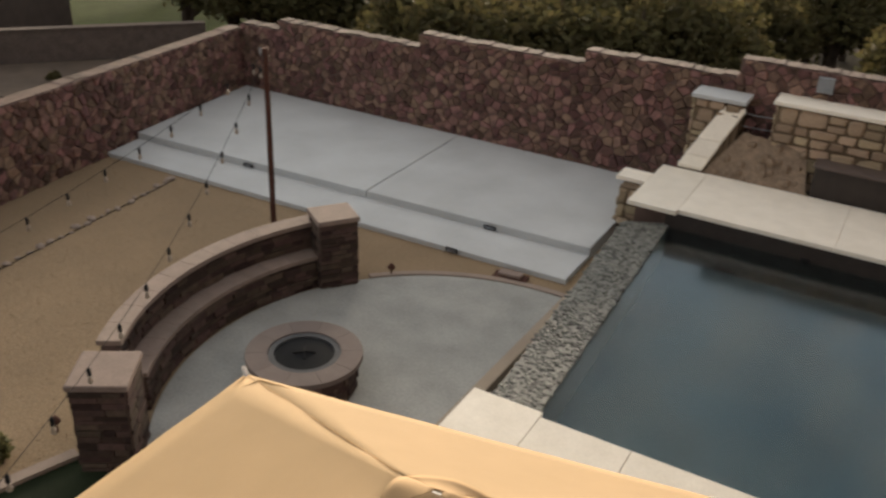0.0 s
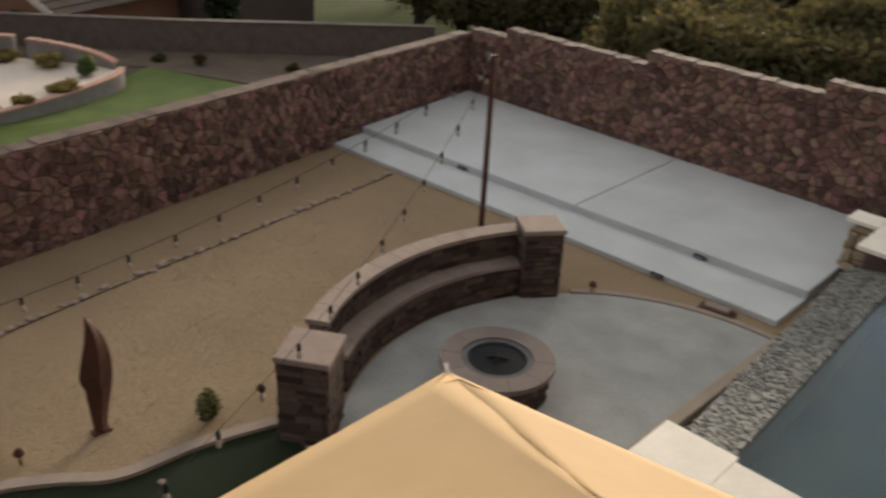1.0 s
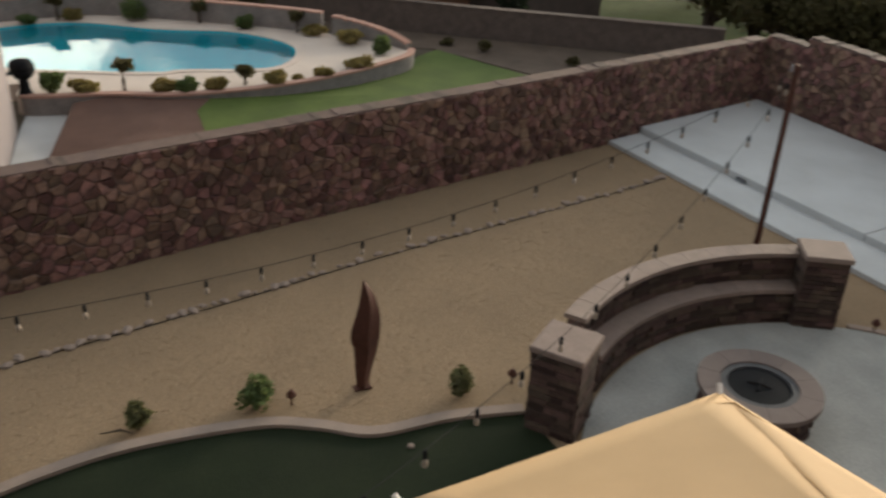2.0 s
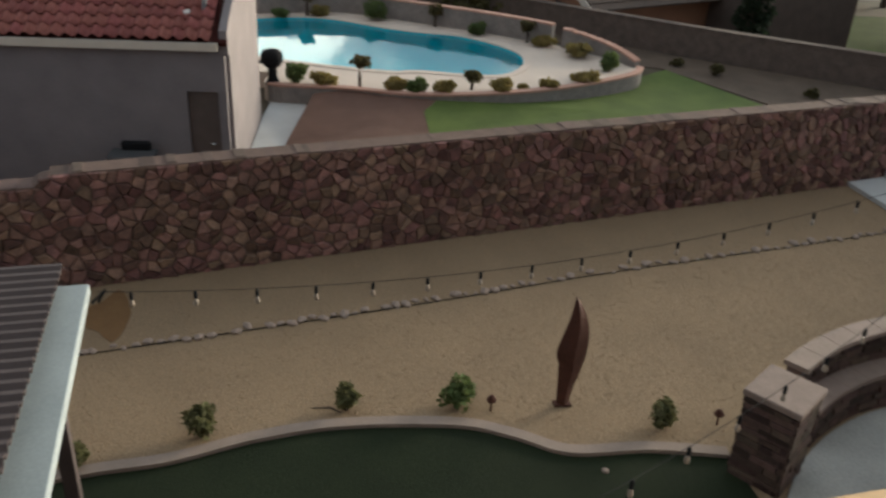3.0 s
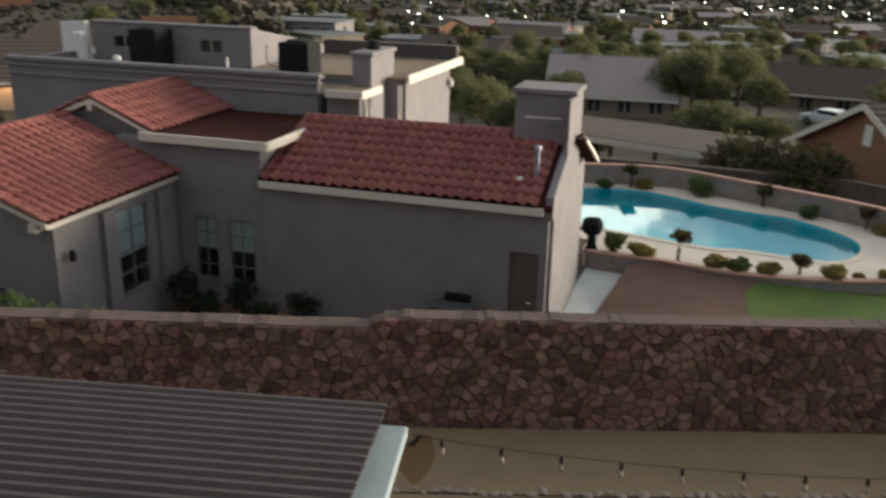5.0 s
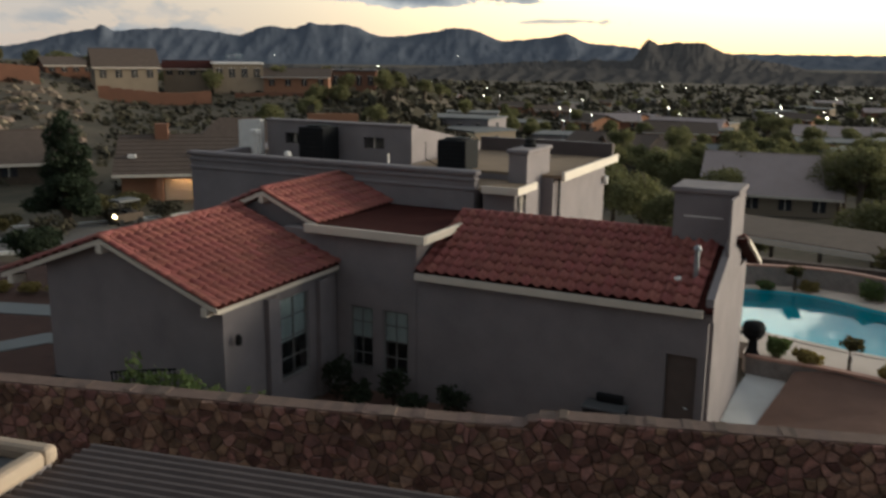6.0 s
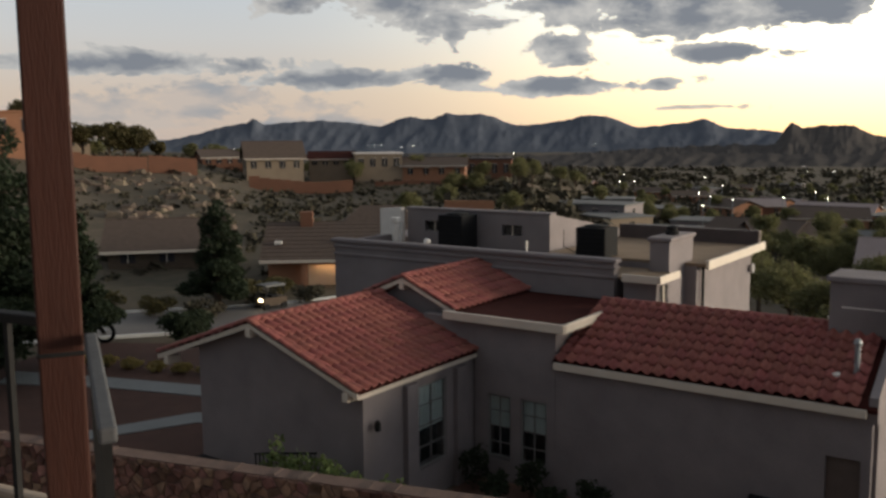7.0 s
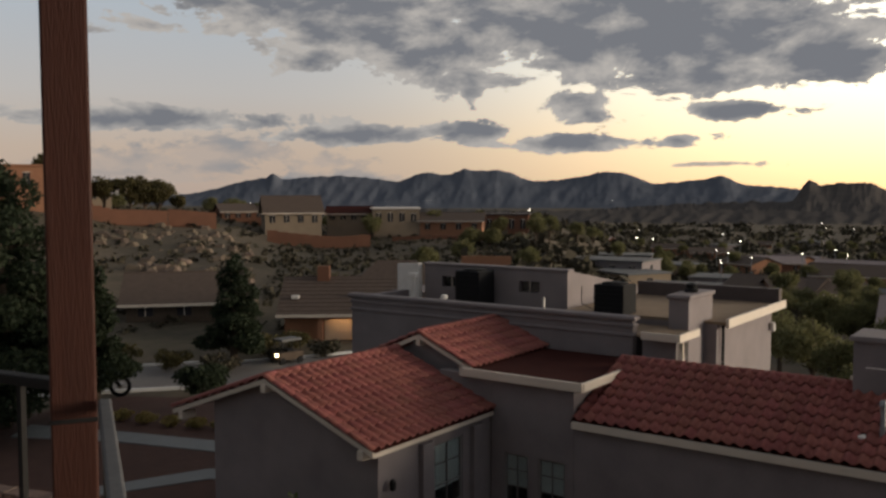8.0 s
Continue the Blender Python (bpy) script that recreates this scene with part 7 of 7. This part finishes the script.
def car(x, y, z, rz, paint, label):
    t = thing("parked_car", x, y, z, label, "car", rz, "parked cars")
    prof = [(-2.1, 0.35), (-2.15, 0.75), (-1.2, 0.9), (-0.6, 1.35), (0.9, 1.4), (1.7, 0.95), (2.15, 0.85), (2.15, 0.35)]
    bm = bmesh.new()
    a = [bm.verts.new((p[0], -0.85 + (0.12 if p[1] > 1.2 else 0), p[1])) for p in prof]
    b = [bm.verts.new((p[0], 0.85 - (0.12 if p[1] > 1.2 else 0), p[1])) for p in prof]
    bm.faces.new(a), bm.faces.new(b[::-1])
    for k in range(len(prof)):
        bm.faces.new((a[k], b[k], b[(k + 1) % len(prof)], a[(k + 1) % len(prof)]))
    bmesh.ops.recalc_face_normals(bm, faces=bm.faces)
    bmesh.ops.bevel(bm, geom=list(bm.edges), offset=0.06, segments=2, affect="EDGES")
    part("body", bm, paint, t, smooth=False)
    for s in (-1, 1):
        part("side_window", boxed(-0.5, 1.3, s * 0.8 - 0.03, s * 0.8 + 0.03, 0.98, 1.28), PAINTED_DARK, t)
        for wx in (-1.3, 1.3):
            w = part("wheel", tube(bmesh.new(), [(wx, s * 0.7, 0.32), (wx, s * 0.88, 0.32)], 0.32, 16), BLACKPLASTIC, t)
            part("rim", tube(bmesh.new(), [(wx, s * 0.88, 0.32), (wx, s * 0.9, 0.32)], 0.19, 12), CHROME, w)
    part("windscreen", boxed(-1.15, -0.62, -0.68, 0.68, 0.98, 1.26), PAINTED_DARK, t)
    return t


CARWHITE = material("white_car_paint", (0.62, 0.63, 0.65), (0.55, 0.56, 0.58), 0.3, 3, 30, 0)
CARDARK = material("dark_car_paint", (0.05, 0.055, 0.065), (0.04, 0.045, 0.05), 0.3, 3, 30, 0)
x, y = az_place(-9.0, 44)
car(x, y, -5.55, 150, CARDARK, "dark car parked under the carport")
x, y = az_place(-6.5, 45)
car(x, y, -5.55, 150, CARDARK, "dark car parked under the carport")
x, y = az_place(-17.2, 78)
car(x, y, land(x, y) + 0.05, 40, CARWHITE, "white car parked on a driveway")
x, y = az_place(-19.4, 79)
car(x, y, land(x, y) + 0.05, 50, CARDARK, "dark car parked on a driveway")

PINKROOF = material("pale_pink_metal_roof", (0.31, 0.25, 0.24), (0.25, 0.20, 0.19), 0.7, 0.6, 8, 0.2)
GREYROOF = material("grey_flat_roof", (0.15, 0.15, 0.15), (0.105, 0.105, 0.105), 0.9, 0.4, 8, 0.2)
BRICK = material("dark_orange_brick", (0.19, 0.092, 0.058), (0.14, 0.07, 0.046), 0.95, 0.5, 12, 0.2)
CREAM = material("cream_far_stucco", (0.235, 0.185, 0.135), (0.185, 0.145, 0.105), 0.95, 0.4, 10, 0.1)
for az, r, rz, w, d, h, rise, wall, rf, flat, lab in (
        (-4.4, 80, 84, 10.2, 8, 2.3, 2.6, CREAM, PINKROOF, False, "cream house with a pale pink roof among trees"),
        (-17, 99, 70, 14, 8, 2.4, 2.2, CREAM, SHINGLE, False, "cream house with a dark brown roof"),
        (0.8, 215, 92, 21, 10, 2.6, 0, ORANGE, GREYROOF, True, "orange flat-roofed house with pale roof edges"),
        (-2, 125, 95, 10, 8, 2.6, 1.6, CREAM, GREYROOF, False, "cream house with a grey roof"),
        (-12, 120, 80, 12, 8, 2.6, 1.8, ORANGE, SHINGLE, False, "orange house with a brown roof"),
        (9, 150, 90, 13, 9, 3.0, 0, CREAM, GREYROOF, True, "cream flat-roofed house in the valley"),
        (-8, 165, 90, 14, 9, 3.0, 0, ORANGE, GREYROOF, True, "orange flat-roofed house in the valley")):
    x, y = az_place(az, r)
    house("valley_house", x, y, rz, w, d, h, rise, wall, rf, lab, 4, flat, group="houses in the valley")

# house with an open, lit garage across the street
t = thing("garage_house", -49.2, -33.4, -3.5, "brown shingle-roofed house with an open lit garage", "house", 118)
t.scale = (0.68, 0.68, 0.85)
part("wall", gable_walls(bmesh.new(), -3.2, 7.5, 0, 9, -1, 2.35, 4.4), ORANGE, t)
part("garage_wall", boxed(0.2, 7.4, -1.2, 0.0, 2.0, 2.4), ORANGE, t)
roof = part("roof", bmesh.new(), SHINGLE, t)
for s, y0 in ((1, -1.6), (-1, 10.2)):
    for k in range(10):
        f0, f1 = k / 10, (k + 1) / 10 + 0.01
        ya, yb = y0 + (4.5 - y0) * f0, y0 + (4.5 - y0) * f1
        slab_part("shingle_course", [(-3.8, ya, 2.35 + 2.5 * f0 + 0.05), (8.3, ya, 2.35 + 2.5 * f0 + 0.05), (8.3, yb, 2.35 + 2.5 * f1), (-3.8, yb, 2.35 + 2.5 * f1)], 0.06, SHINGLE, roof)
part("skylight", boxed(-2.6, -1.9, 0.6, 1.3, 3.4, 3.62), WHITE, t, "pale skylight")
part("skylight", boxed(3.2, 3.9, 0.9, 1.6, 3.5, 3.72), WHITE, t, "pale skylight")
part("chimney", boxed(-0.4, 0.8, 3.6, 4.6, 3.9, 5.7), BRICK, t)
hip = part("upper_roof", bmesh.new(), SHINGLE, t)
for q in ([(2.0, 2.0, 3.6), (13.0, 2.0, 3.6), (9.5, 6.5, 6.0), (5.5, 6.5, 6.0)], [(13.0, 11.0, 3.6), (2.0, 11.0, 3.6), (5.5, 6.5, 6.0), (9.5, 6.5, 6.0)],
          [(2.0, 11.0, 3.6), (2.0, 2.0, 3.6), (5.5, 6.45, 6.0), (5.5, 6.55, 6.0)], [(13.0, 2.0, 3.6), (13.0, 11.0, 3.6), (9.5, 6.55, 6.0), (9.5, 6.45, 6.0)]):
    slab_part("roof_slope", q, 0.1, SHINGLE, hip)
part("upper_wall", boxed(2.6, 12.4, 2.6, 10.4, -1.0, 3.5), ORANGE, t)
part("fascia", boxed(-3.8, 8.3, -1.7, -1.6, 2.2, 2.4), TRIM, t)
for x in (0.3, 3.9, 7.2):
    part("post", boxed(x - 0.25, x + 0.25, -1.3, -0.9, -1, 2.2), ORANGE, t)
part("garage_interior", boxed(0.6, 6.9, -0.06, -0.02, 0.1, 2.0), STUCCO_TAN, t, "lit interior wall of the open garage")
part("garage_lamp", boxed(1.2, 6.2, -0.7, -0.6, 1.95, 1.99), glowing("warm_lamp", (1.0, 0.6, 0.28), 18.0), t, "warm glowing garage light")
part("shelf", boxed(4.4, 6.6, -0.3, -0.07, 0.1, 1.2), BARK, t)
x, y = az_place(35.9, 49.5)
c = thing("utility_cart", x, y, land(x, y), "small utility cart with a lit headlamp", "cart", 160)
c.scale = (0.72, 0.72, 0.8)
part("body", boxed(-1.1, 1.1, -0.6, 0.6, 0.3, 0.85, 0.06), BARK, c)
part("canopy", boxed(-0.9, 0.9, -0.65, 0.65, 1.6, 1.75, 0.04), GREYROOF, c)
for sx in (-0.8, 0.8):
    for sy in (-0.55, 0.55):
        part("canopy_post", boxed(sx - 0.03, sx + 0.03, sy - 0.03, sy + 0.03, 0.85, 1.65), DARKMETAL, c)
        part("wheel", tube(bmesh.new(), [(sx, sy - 0.08, 0.25), (sx, sy + 0.08, 0.25)], 0.26, 12), BLACKPLASTIC, c)
part("seat", boxed(-0.3, 0.3, -0.5, 0.5, 0.85, 1.0, 0.04), BLACKPLASTIC, c)
part("headlamp", lathe(bmesh.new(), [(0.12, 0.62), (0.16, 0.7), (0.12, 0.8), (0.01, 0.82)], 12, -1.12, -0.3), glowing("headlamp_glow", (1.0, 0.75, 0.40), 18.0), c, "lit headlamp")
x, y = az_place(41.9, 70)
house("street_house", x, y, 128, 8, 7, 1.7, 1.7, BARK, SHINGLE, "grey house with a dark hip roof and skylights", 3)

# houses along the hill
for az, r, rz, w, d, h, rise, wall, rf, flat, lab, base_z in (
        (35.4, 165, 132, 10, 8, 3.2, 2.7, CREAM, SHINGLE, False, "cream two-storey house with a brown hip-like roof", 0.1),
        (31.7, 172, 118, 8, 7, 1.9, 1.2, CREAM, REDROOF, False, "white house with a dark red roof", 0.9),
        (28.8, 168, 122, 8.6, 7, 3.7, 0, CREAM, WHITE, True, "white flat-roofed house with broad eaves", -0.1),
        (25.1, 168, 110, 11.5, 8, 2.7, 1.3, ORANGE, SHINGLE, False, "tan house with a pale brown roof", -1.2),
        (21.6, 184, 108, 9, 7, 4.4, 0, BRICK, BROWNROOF, True, "dark brick flat-roofed house", -2.3),
        (38.6, 178, 140, 8, 8, 2.0, 1.3, BRICK, SHINGLE, False, "brown house on the ridge", 1.2),
        (51.2, 150, 138, 12, 9, 4.5, 0, ORANGE, ORANGE, True, "pink-orange flat-roofed house on the hill", 6.0),
        (47.5, 172, 140, 8, 7, 2.6, 1.4, CREAM, SHINGLE, False, "cream house behind trees on the hill", None)):
    x, y = az_place(az, r)
    house("hill_house", x, y, rz, w, d, h, rise, wall, rf, lab, 4, flat, z=base_z, group="houses on the hill")


def far_wall(az0, az1, r, h, label, mat):
    x0, y0 = az_place(az0, r)
    x1, y1 = az_place(az1, r)
    n = 10
    bm = bmesh.new()
    for i in range(n):
        xa, ya = x0 + (x1 - x0) * i / n, y0 + (y1 - y0) * i / n
        xb, yb = x0 + (x1 - x0) * (i + 1) / n, y0 + (y1 - y0) * (i + 1) / n
        d = Vector((xb - xa, yb - ya, 0))
        m = Matrix.Translation((xa, ya, 0)) @ pose(0, 0, 0, 0, 0, math.degrees(math.atan2(d.y, d.x)))
        z = (land(xa, ya) + land(xb, yb)) / 2
        box(bm, 0, d.length, -0.2, 0.2, z - 3, z + h, m=m)
    structure("hill_wall", bm, mat, label, "wall")


far_wall(30.4, 36.9, 150, 2.1, "dark orange brick wall on the hill", BRICK)
far_wall(42.9, 47.6, 150, 2.3, "orange brick wall along the ridge", BRICK)
far_wall(40.0, 42.85, 151, 2.6, "tall orange brick wall on the ridge", BRICK)
far_wall(20.0, 29.0, 158, 0.8, "low brown wall on the hill", BRICK)
far_wall(21.4, 24.6, 100, 1.9, "orange earth bank above the flat roofs", ORANGE)

# street
ROAD = smooth_open([plan(-62, -22), plan(-44, -2), plan(-35.5, 9), plan(-31, 14.5), plan(-28, 24), plan(-27, 45)], 14)
bm = bmesh.new()
ribbon(bm, ROAD, 6.5, -0.4, 0.04, 0, land)
structure("road", bm, ASPHALT, "grey asphalt street curving past the houses", "road")
for side in (-3.35, 3.35):
    bm = bmesh.new()
    ribbon(bm, ROAD, 0.2, -0.4, 0.15, side, land)
    structure("kerb", bm, CONCRETE, "pale concrete kerb along the street", "kerb")
x, y = plan(-33.2, 5.2)
w = thing("parked_motorcycle", x, y, land(x, y), "dark motorcycle parked at the street edge", "motorcycle", 120)
for sx in (-0.62, 0.62):
    wh = part("wheel", bmesh.new(), BLACKPLASTIC, w)
    bm = bmesh.new()
    pts = [(sx + 0.42 * math.cos(a), 0, 0.5 + 0.42 * math.sin(a)) for a in (k * math.pi / 10 for k in range(21))]
    tube(bm, pts, 0.09, 8)
    part("tyre", bm, BLACKPLASTIC, wh)
    part("hub", tube(bmesh.new(), [(sx, -0.06, 0.5), (sx, 0.06, 0.5)], 0.12, 10), CHROME, wh)
part("frame", tube(bmesh.new(), [(-0.62, 0, 0.5), (-0.2, 0, 0.85), (0.3, 0, 0.9), (0.62, 0, 0.5)], 0.1, 8), DARKMETAL, w)
part("seat", boxed(-0.5, 0.1, -0.14, 0.14, 0.9, 1.02, 0.04), BLACKPLASTIC, w)
part("handlebar", tube(bmesh.new(), [(0.35, -0.35, 1.2), (0.4, 0, 1.1), (0.35, 0.35, 1.2)], 0.02, 6), CHROME, w)

# ---- trees ----
tree("pine_tree", -23.0, -29.6, -2.9, 10.2, 3.8, "large dark pine tree beside the street", PINE, 201, 26000, 0.11, True)
tree("pine_tree", -21.0, -30.5, -2.9, 8.0, 3.6, "broad dark pine tree beside the street", PINE, 202, 16000, 0.11, True)
tree("pine_tree", -29.0, -31.6, -2.9, 6.2, 1.7, "dark pine tree beside the street", PINE, 203, 11000, 0.11, True)
tree("pine_tree", -39.0, -32.0, -3.1, 5.9, 1.9, "dark upright pine in front of a garage house", PINE, 204, 11000, 0.10, True)
for i, (az, r, s) in enumerate(((40, 47, 1.0), (37.5, 52, 1.1), (36.3, 50, 0.8), (43, 49, 0.9), (33.5, 51, 0.9), (46, 52, 1.0), (39, 54, 0.8), (35.4, 54, 1.0))):
    x, y = az_place(az, r)
    shrub("street_shrub", x, y, land(x, y) - 0.05, 1.2 * s, 1.3 * s, (SCRUB, LEAF)[i % 2], "grey-green desert shrub by the street", 220 + i, 800, 0.11, "shrubs along the street")
# broad trees seen between the houses
for i, (az, r, h, c) in enumerate(((1.5, 52, 5.0, 2.0), (-0.5, 47, 4.6, 2.2), (3.2, 56, 5.5, 2.4), (-3.8, 52, 3.6, 1.5), (-10.5, 58, 4.4, 2.3), (-13.5, 55, 4.0, 1.8), 
                                   (-21, 70, 5.5, 2.8), (-24, 62, 5.0, 2.5), (-8, 78, 6.0, 3.0), (-12, 82, 6.5, 3.0), (1, 80, 5, 2.4), (-1.5, 70, 5, 2.2), (5, 64, 5, 2.3))):
    x, y = az_place(az, r)
    tree("broad_tree", x, y, land(x, y) - 0.1, h, c, "broad dark green tree between houses", VALLEYLEAF, 240 + i, 6000, 0.105, group="trees between the houses")
x, y = plan(5.6, 17.3)
shrub("large_shrub", x, y, -5.4, 3.1, 5.7, LEAF, "large dark rounded shrub behind the rear wall", 270, 11000, 0.15)
x, y = az_place(-33.8, 36)
tree("cypress_tree", x, y, land(x, y), 6.6, 1.0, "narrow dark cypress by the orange house", PINE, 271, 4200, 0.12, True)
# grove north of the stone wall
rnd = random.Random(77)
base = [tree("grove_tree", -60 - 8 * k, 40, -6.0, 5.6 + k * 0.5, 2.7, "dense dark olive-green tree beyond the wall", LEAF, 280 + k, 4600, 0.15, group="trees beyond the wall") for k in range(4)]
for i in range(180):
    az, r = rnd.uniform(-101, -27), rnd.uniform(25, 70)
    x, y = az_place(az, r)
    if local(x, y)[1] - (15.6 - 0.58 * max(0.0, local(x, y)[0] - 8.2)) < 4 and local(x, y)[0] < 24:
        continue
    if math.hypot(x + 40, y - 18) < 13:
        continue
    if 20 < local(x, y)[0] < 37 and 15 < local(x, y)[1] < 38:
        continue
    copy_thing(base[i % 4], pose(x * K, y * K, (land(x, y) - 0.2) * K, 0, 0, rnd.uniform(0, 360)))
# trees of the valley and of the hill
far = [tree("valley_tree", -140, 10 + 9 * k, -12, 4.6 + 0.5 * k, 2.2, "dark green tree in the valley", VALLEYLEAF, 300 + k, 1900, 0.17, group="trees in the valley") for k in range(4)]
for i in range(290):
    az, r = rnd.uniform(-34, 20), 75 * (12.0 ** rnd.random())
    if az > 6 and r < 170:
        continue
    x, y = az_place(az, r)
    copy_thing(far[i % 4], pose(x * K, y * K, (land(x, y) - 0.3) * K, 0, 0, rnd.uniform(0, 360)))
for i in range(60):
    az, r = rnd.uniform(19, 54), rnd.uniform(95, 200)
    if (33 < az < 48 and r < 175) or (r < 160 and i % 3):
        continue
    x, y = az_place(az, r)
    copy_thing(far[i % 4], pose(x * K, y * K, (land(x, y) - rnd.uniform(0.3, 2.2)) * K, 0, 0, rnd.uniform(0, 360)))
for i, az in enumerate((44.2, 45.0, 43.4, 42.2, 46.5, 48.5, 49.5)):
    x, y = az_place(az, 158)
    tree("hill_tree", x, y, land(x, y), (7.5, 8.2, 8.0, 5.0, 7.5, 8.5, 9.0)[i], (3.2, 3.0, 3.2, 1.5, 3.0, 3.2, 3.4)[i], "dark tree on the ridge", LEAF, 330 + i, 3000, 0.22, group="trees on the ridge")

# low scrub over the slopes: uncounted
rs = np.random.RandomState(31)
cv = []
for i in range(3600):
    az, r = rs.uniform(8, 56), rs.uniform(62, 230)
    x, y = az_place(az, r)
    z = land(x, y)
    s = rs.uniform(0.25, 0.75)
    if 36 < az < 48 and r < 150 and i % 5 < 3:
        continue
    for k in range(14):
        c = np.array((x, y, z)) + rs.normal(size=3) * (0.5 * s, 0.5 * s, 0.28 * s) + (0, 0, 0.3 * s)
        a, b = rs.normal(size=3) * 0.28 * s, rs.normal(size=3) * 0.28 * s
        cv += [c - a, c + b, c + a, c - b]
for i in range(3200):
    az, r = rs.uniform(-36, 24), 95 * 13.0 ** rs.random_sample()
    x, y = az_place(az, r)
    z = land(x, y)
    s = rs.uniform(0.5, 1.2) * (0.6 + r / 260)
    for k in range(12):
        c = np.array((x, y, z)) + rs.normal(size=3) * (0.9 * s, 0.9 * s, 0.3 * s) + (0, 0, 0.3 * s)
        a, b = rs.normal(size=3) * 0.4 * s, rs.normal(size=3) * 0.4 * s
        cv += [c - a, c + b, c + a, c - b]
cv = np.array(cv)
me = bpy.data.meshes.new("desert_scrub")
me.from_pydata((cv * K).tolist(), [], np.arange(len(cv)).reshape(-1, 4).tolist())
me.materials.append(SCRUB)
tagged(new("desert_scrub", me), "low grey-green desert scrub on the slopes", "scrub", kind="stuff")

# pale rocks on the hillside
rockmat = material("pale_desert_rock", (0.15, 0.113, 0.084), (0.08, 0.063, 0.048), 0.95, 0.5, 6, 0.6, vary=0.3)
rv, rf = [], []
for i in range(260):
    az, r = rs.uniform(38, 47), rs.uniform(70, 150)
    x, y = az_place(az, r)
    z, s = land(x, y), rs.uniform(0.3, 1.0) ** 2.0 * 1.5
    if noise.noise(Vector((x * 0.06, y * 0.06, 4.0))) < -0.02:
        continue
    k = len(rv)
    for q in range(5):
        a = q * 1.256 + rs.uniform(-0.3, 0.3)
        rv.append((x + s * math.cos(a), y + s * math.sin(a), z - 0.3))
    for q in range(5):
        a = q * 1.256 + rs.uniform(-0.3, 0.3)
        rv.append((x + 0.6 * s * math.cos(a), y + 0.6 * s * math.sin(a), z + s * rs.uniform(0.2, 0.5)))
    rf.append(tuple(k + 5 + q for q in range(5)))
    rf += [(k + q, k + (q + 1) % 5, k + 5 + (q + 1) % 5, k + 5 + q) for q in range(5)]
tagged(poly_part("hillside_rocks", rv, rf, rockmat, None, "pale broken rocks on the hillside"), category="rocks", kind="stuff")

# small houses of the far valley, built once each and copied
town = [house("town_house", -300, 60 + 20 * k, 90, 11 + 2 * k, 9, 3.2, 1.6 if k % 2 else 0, (CREAM, ORANGE, STUCCO, BRICK)[k], (GREYROOF, SHINGLE, GREYROOF, PINKROOF)[k],
              ("cream flat-roofed house in the far valley", "orange house with brown roof in the far valley", "grey flat-roofed house in the far valley", "brick house with pale pink roof in the far valley")[k], 4, k % 2 == 0, group="houses of the far valley") for k in range(4)]
for i in range(64):
    az, r = rnd.uniform(-33, 20), 130 * (6.0 ** rnd.random())
    x, y = az_place(az, r)
    copy_thing(town[i % 4], pose(x * K, y * K, (land(x, y) - 0.2) * K, 0, 0, 90 - az + rnd.uniform(-40, 40)))

# street lamps lit in the valley
LAMP = glowing("street_lamp_glow", (1.0, 0.86, 0.62), 18.0)


def street_lamp(x, y, s, z=None, group="street lamps"):
    t = thing("street_lamp", x, y, land(x, y) if z is None else z, "lit street lamp in the valley", "street lamp", group=group)
    part("pole", tube(bmesh.new(), [(0, 0, -8 if z else 0), (0, 0, 6)], 0.09, 6), GREYMETAL, t)
    part("lamp_head", lathe(bmesh.new(), [(0.2 * s, 5.9), (0.3 * s, 6.05), (0.15 * s, 6.3), (0.02, 6.32)], 8), LAMP, t, "glowing lamp head")
    return t


for i in range(30):
    az, r = rnd.uniform(-34, 24), 150 * (9.0 ** rnd.random())
    x, y = az_place(az, r)
    street_lamp(x, y, r / 1000)
# brighter lamps of the town and a row at the foot of the mountains
for az, r in ((-9.4, 740), (-13.2, 560), (-14.3, 560), (-13.7, 600), (-15.6, 640), (-7.2, 178), (-11.8, 420), (-17.2, 480), (-4.6, 330), (-12.6, 620), (-16.4, 700), (13.4, 420), (12.4, 430), (7.2, 420), (8.6, 260)):
    x, y = az_place(az, r)
    street_lamp(x, y, r / (400 if az < 0 else 650))
for i, az in enumerate((39.4, 39.0, 38.6, 38.2, 37.8, 29.3, 28.9, 28.5, 27.2, 26.8, 26.5, 15.0, 14.8)):
    x, y = az_place(az, 3190 + 14 * (i % 3))
    street_lamp(x, y, 7, -22.0 + 2 * (i % 4), "lamps below the mountains")

# ---- stones of the long walls ----
stone_face(WALL_WEST, pose(0, 0, 0), LONG, wall_top_long, 0.18, 0.125, 101, STONE, (12.6, 16.2))
stone_face(WALL_NORTH, pose(13.4 * K, 0, 0, 0, 0, 180), 13.4, lambda s: wall_top_north(13.4 - s), 0.18, 0.125, 103, STONE, (5.6, 9.0))
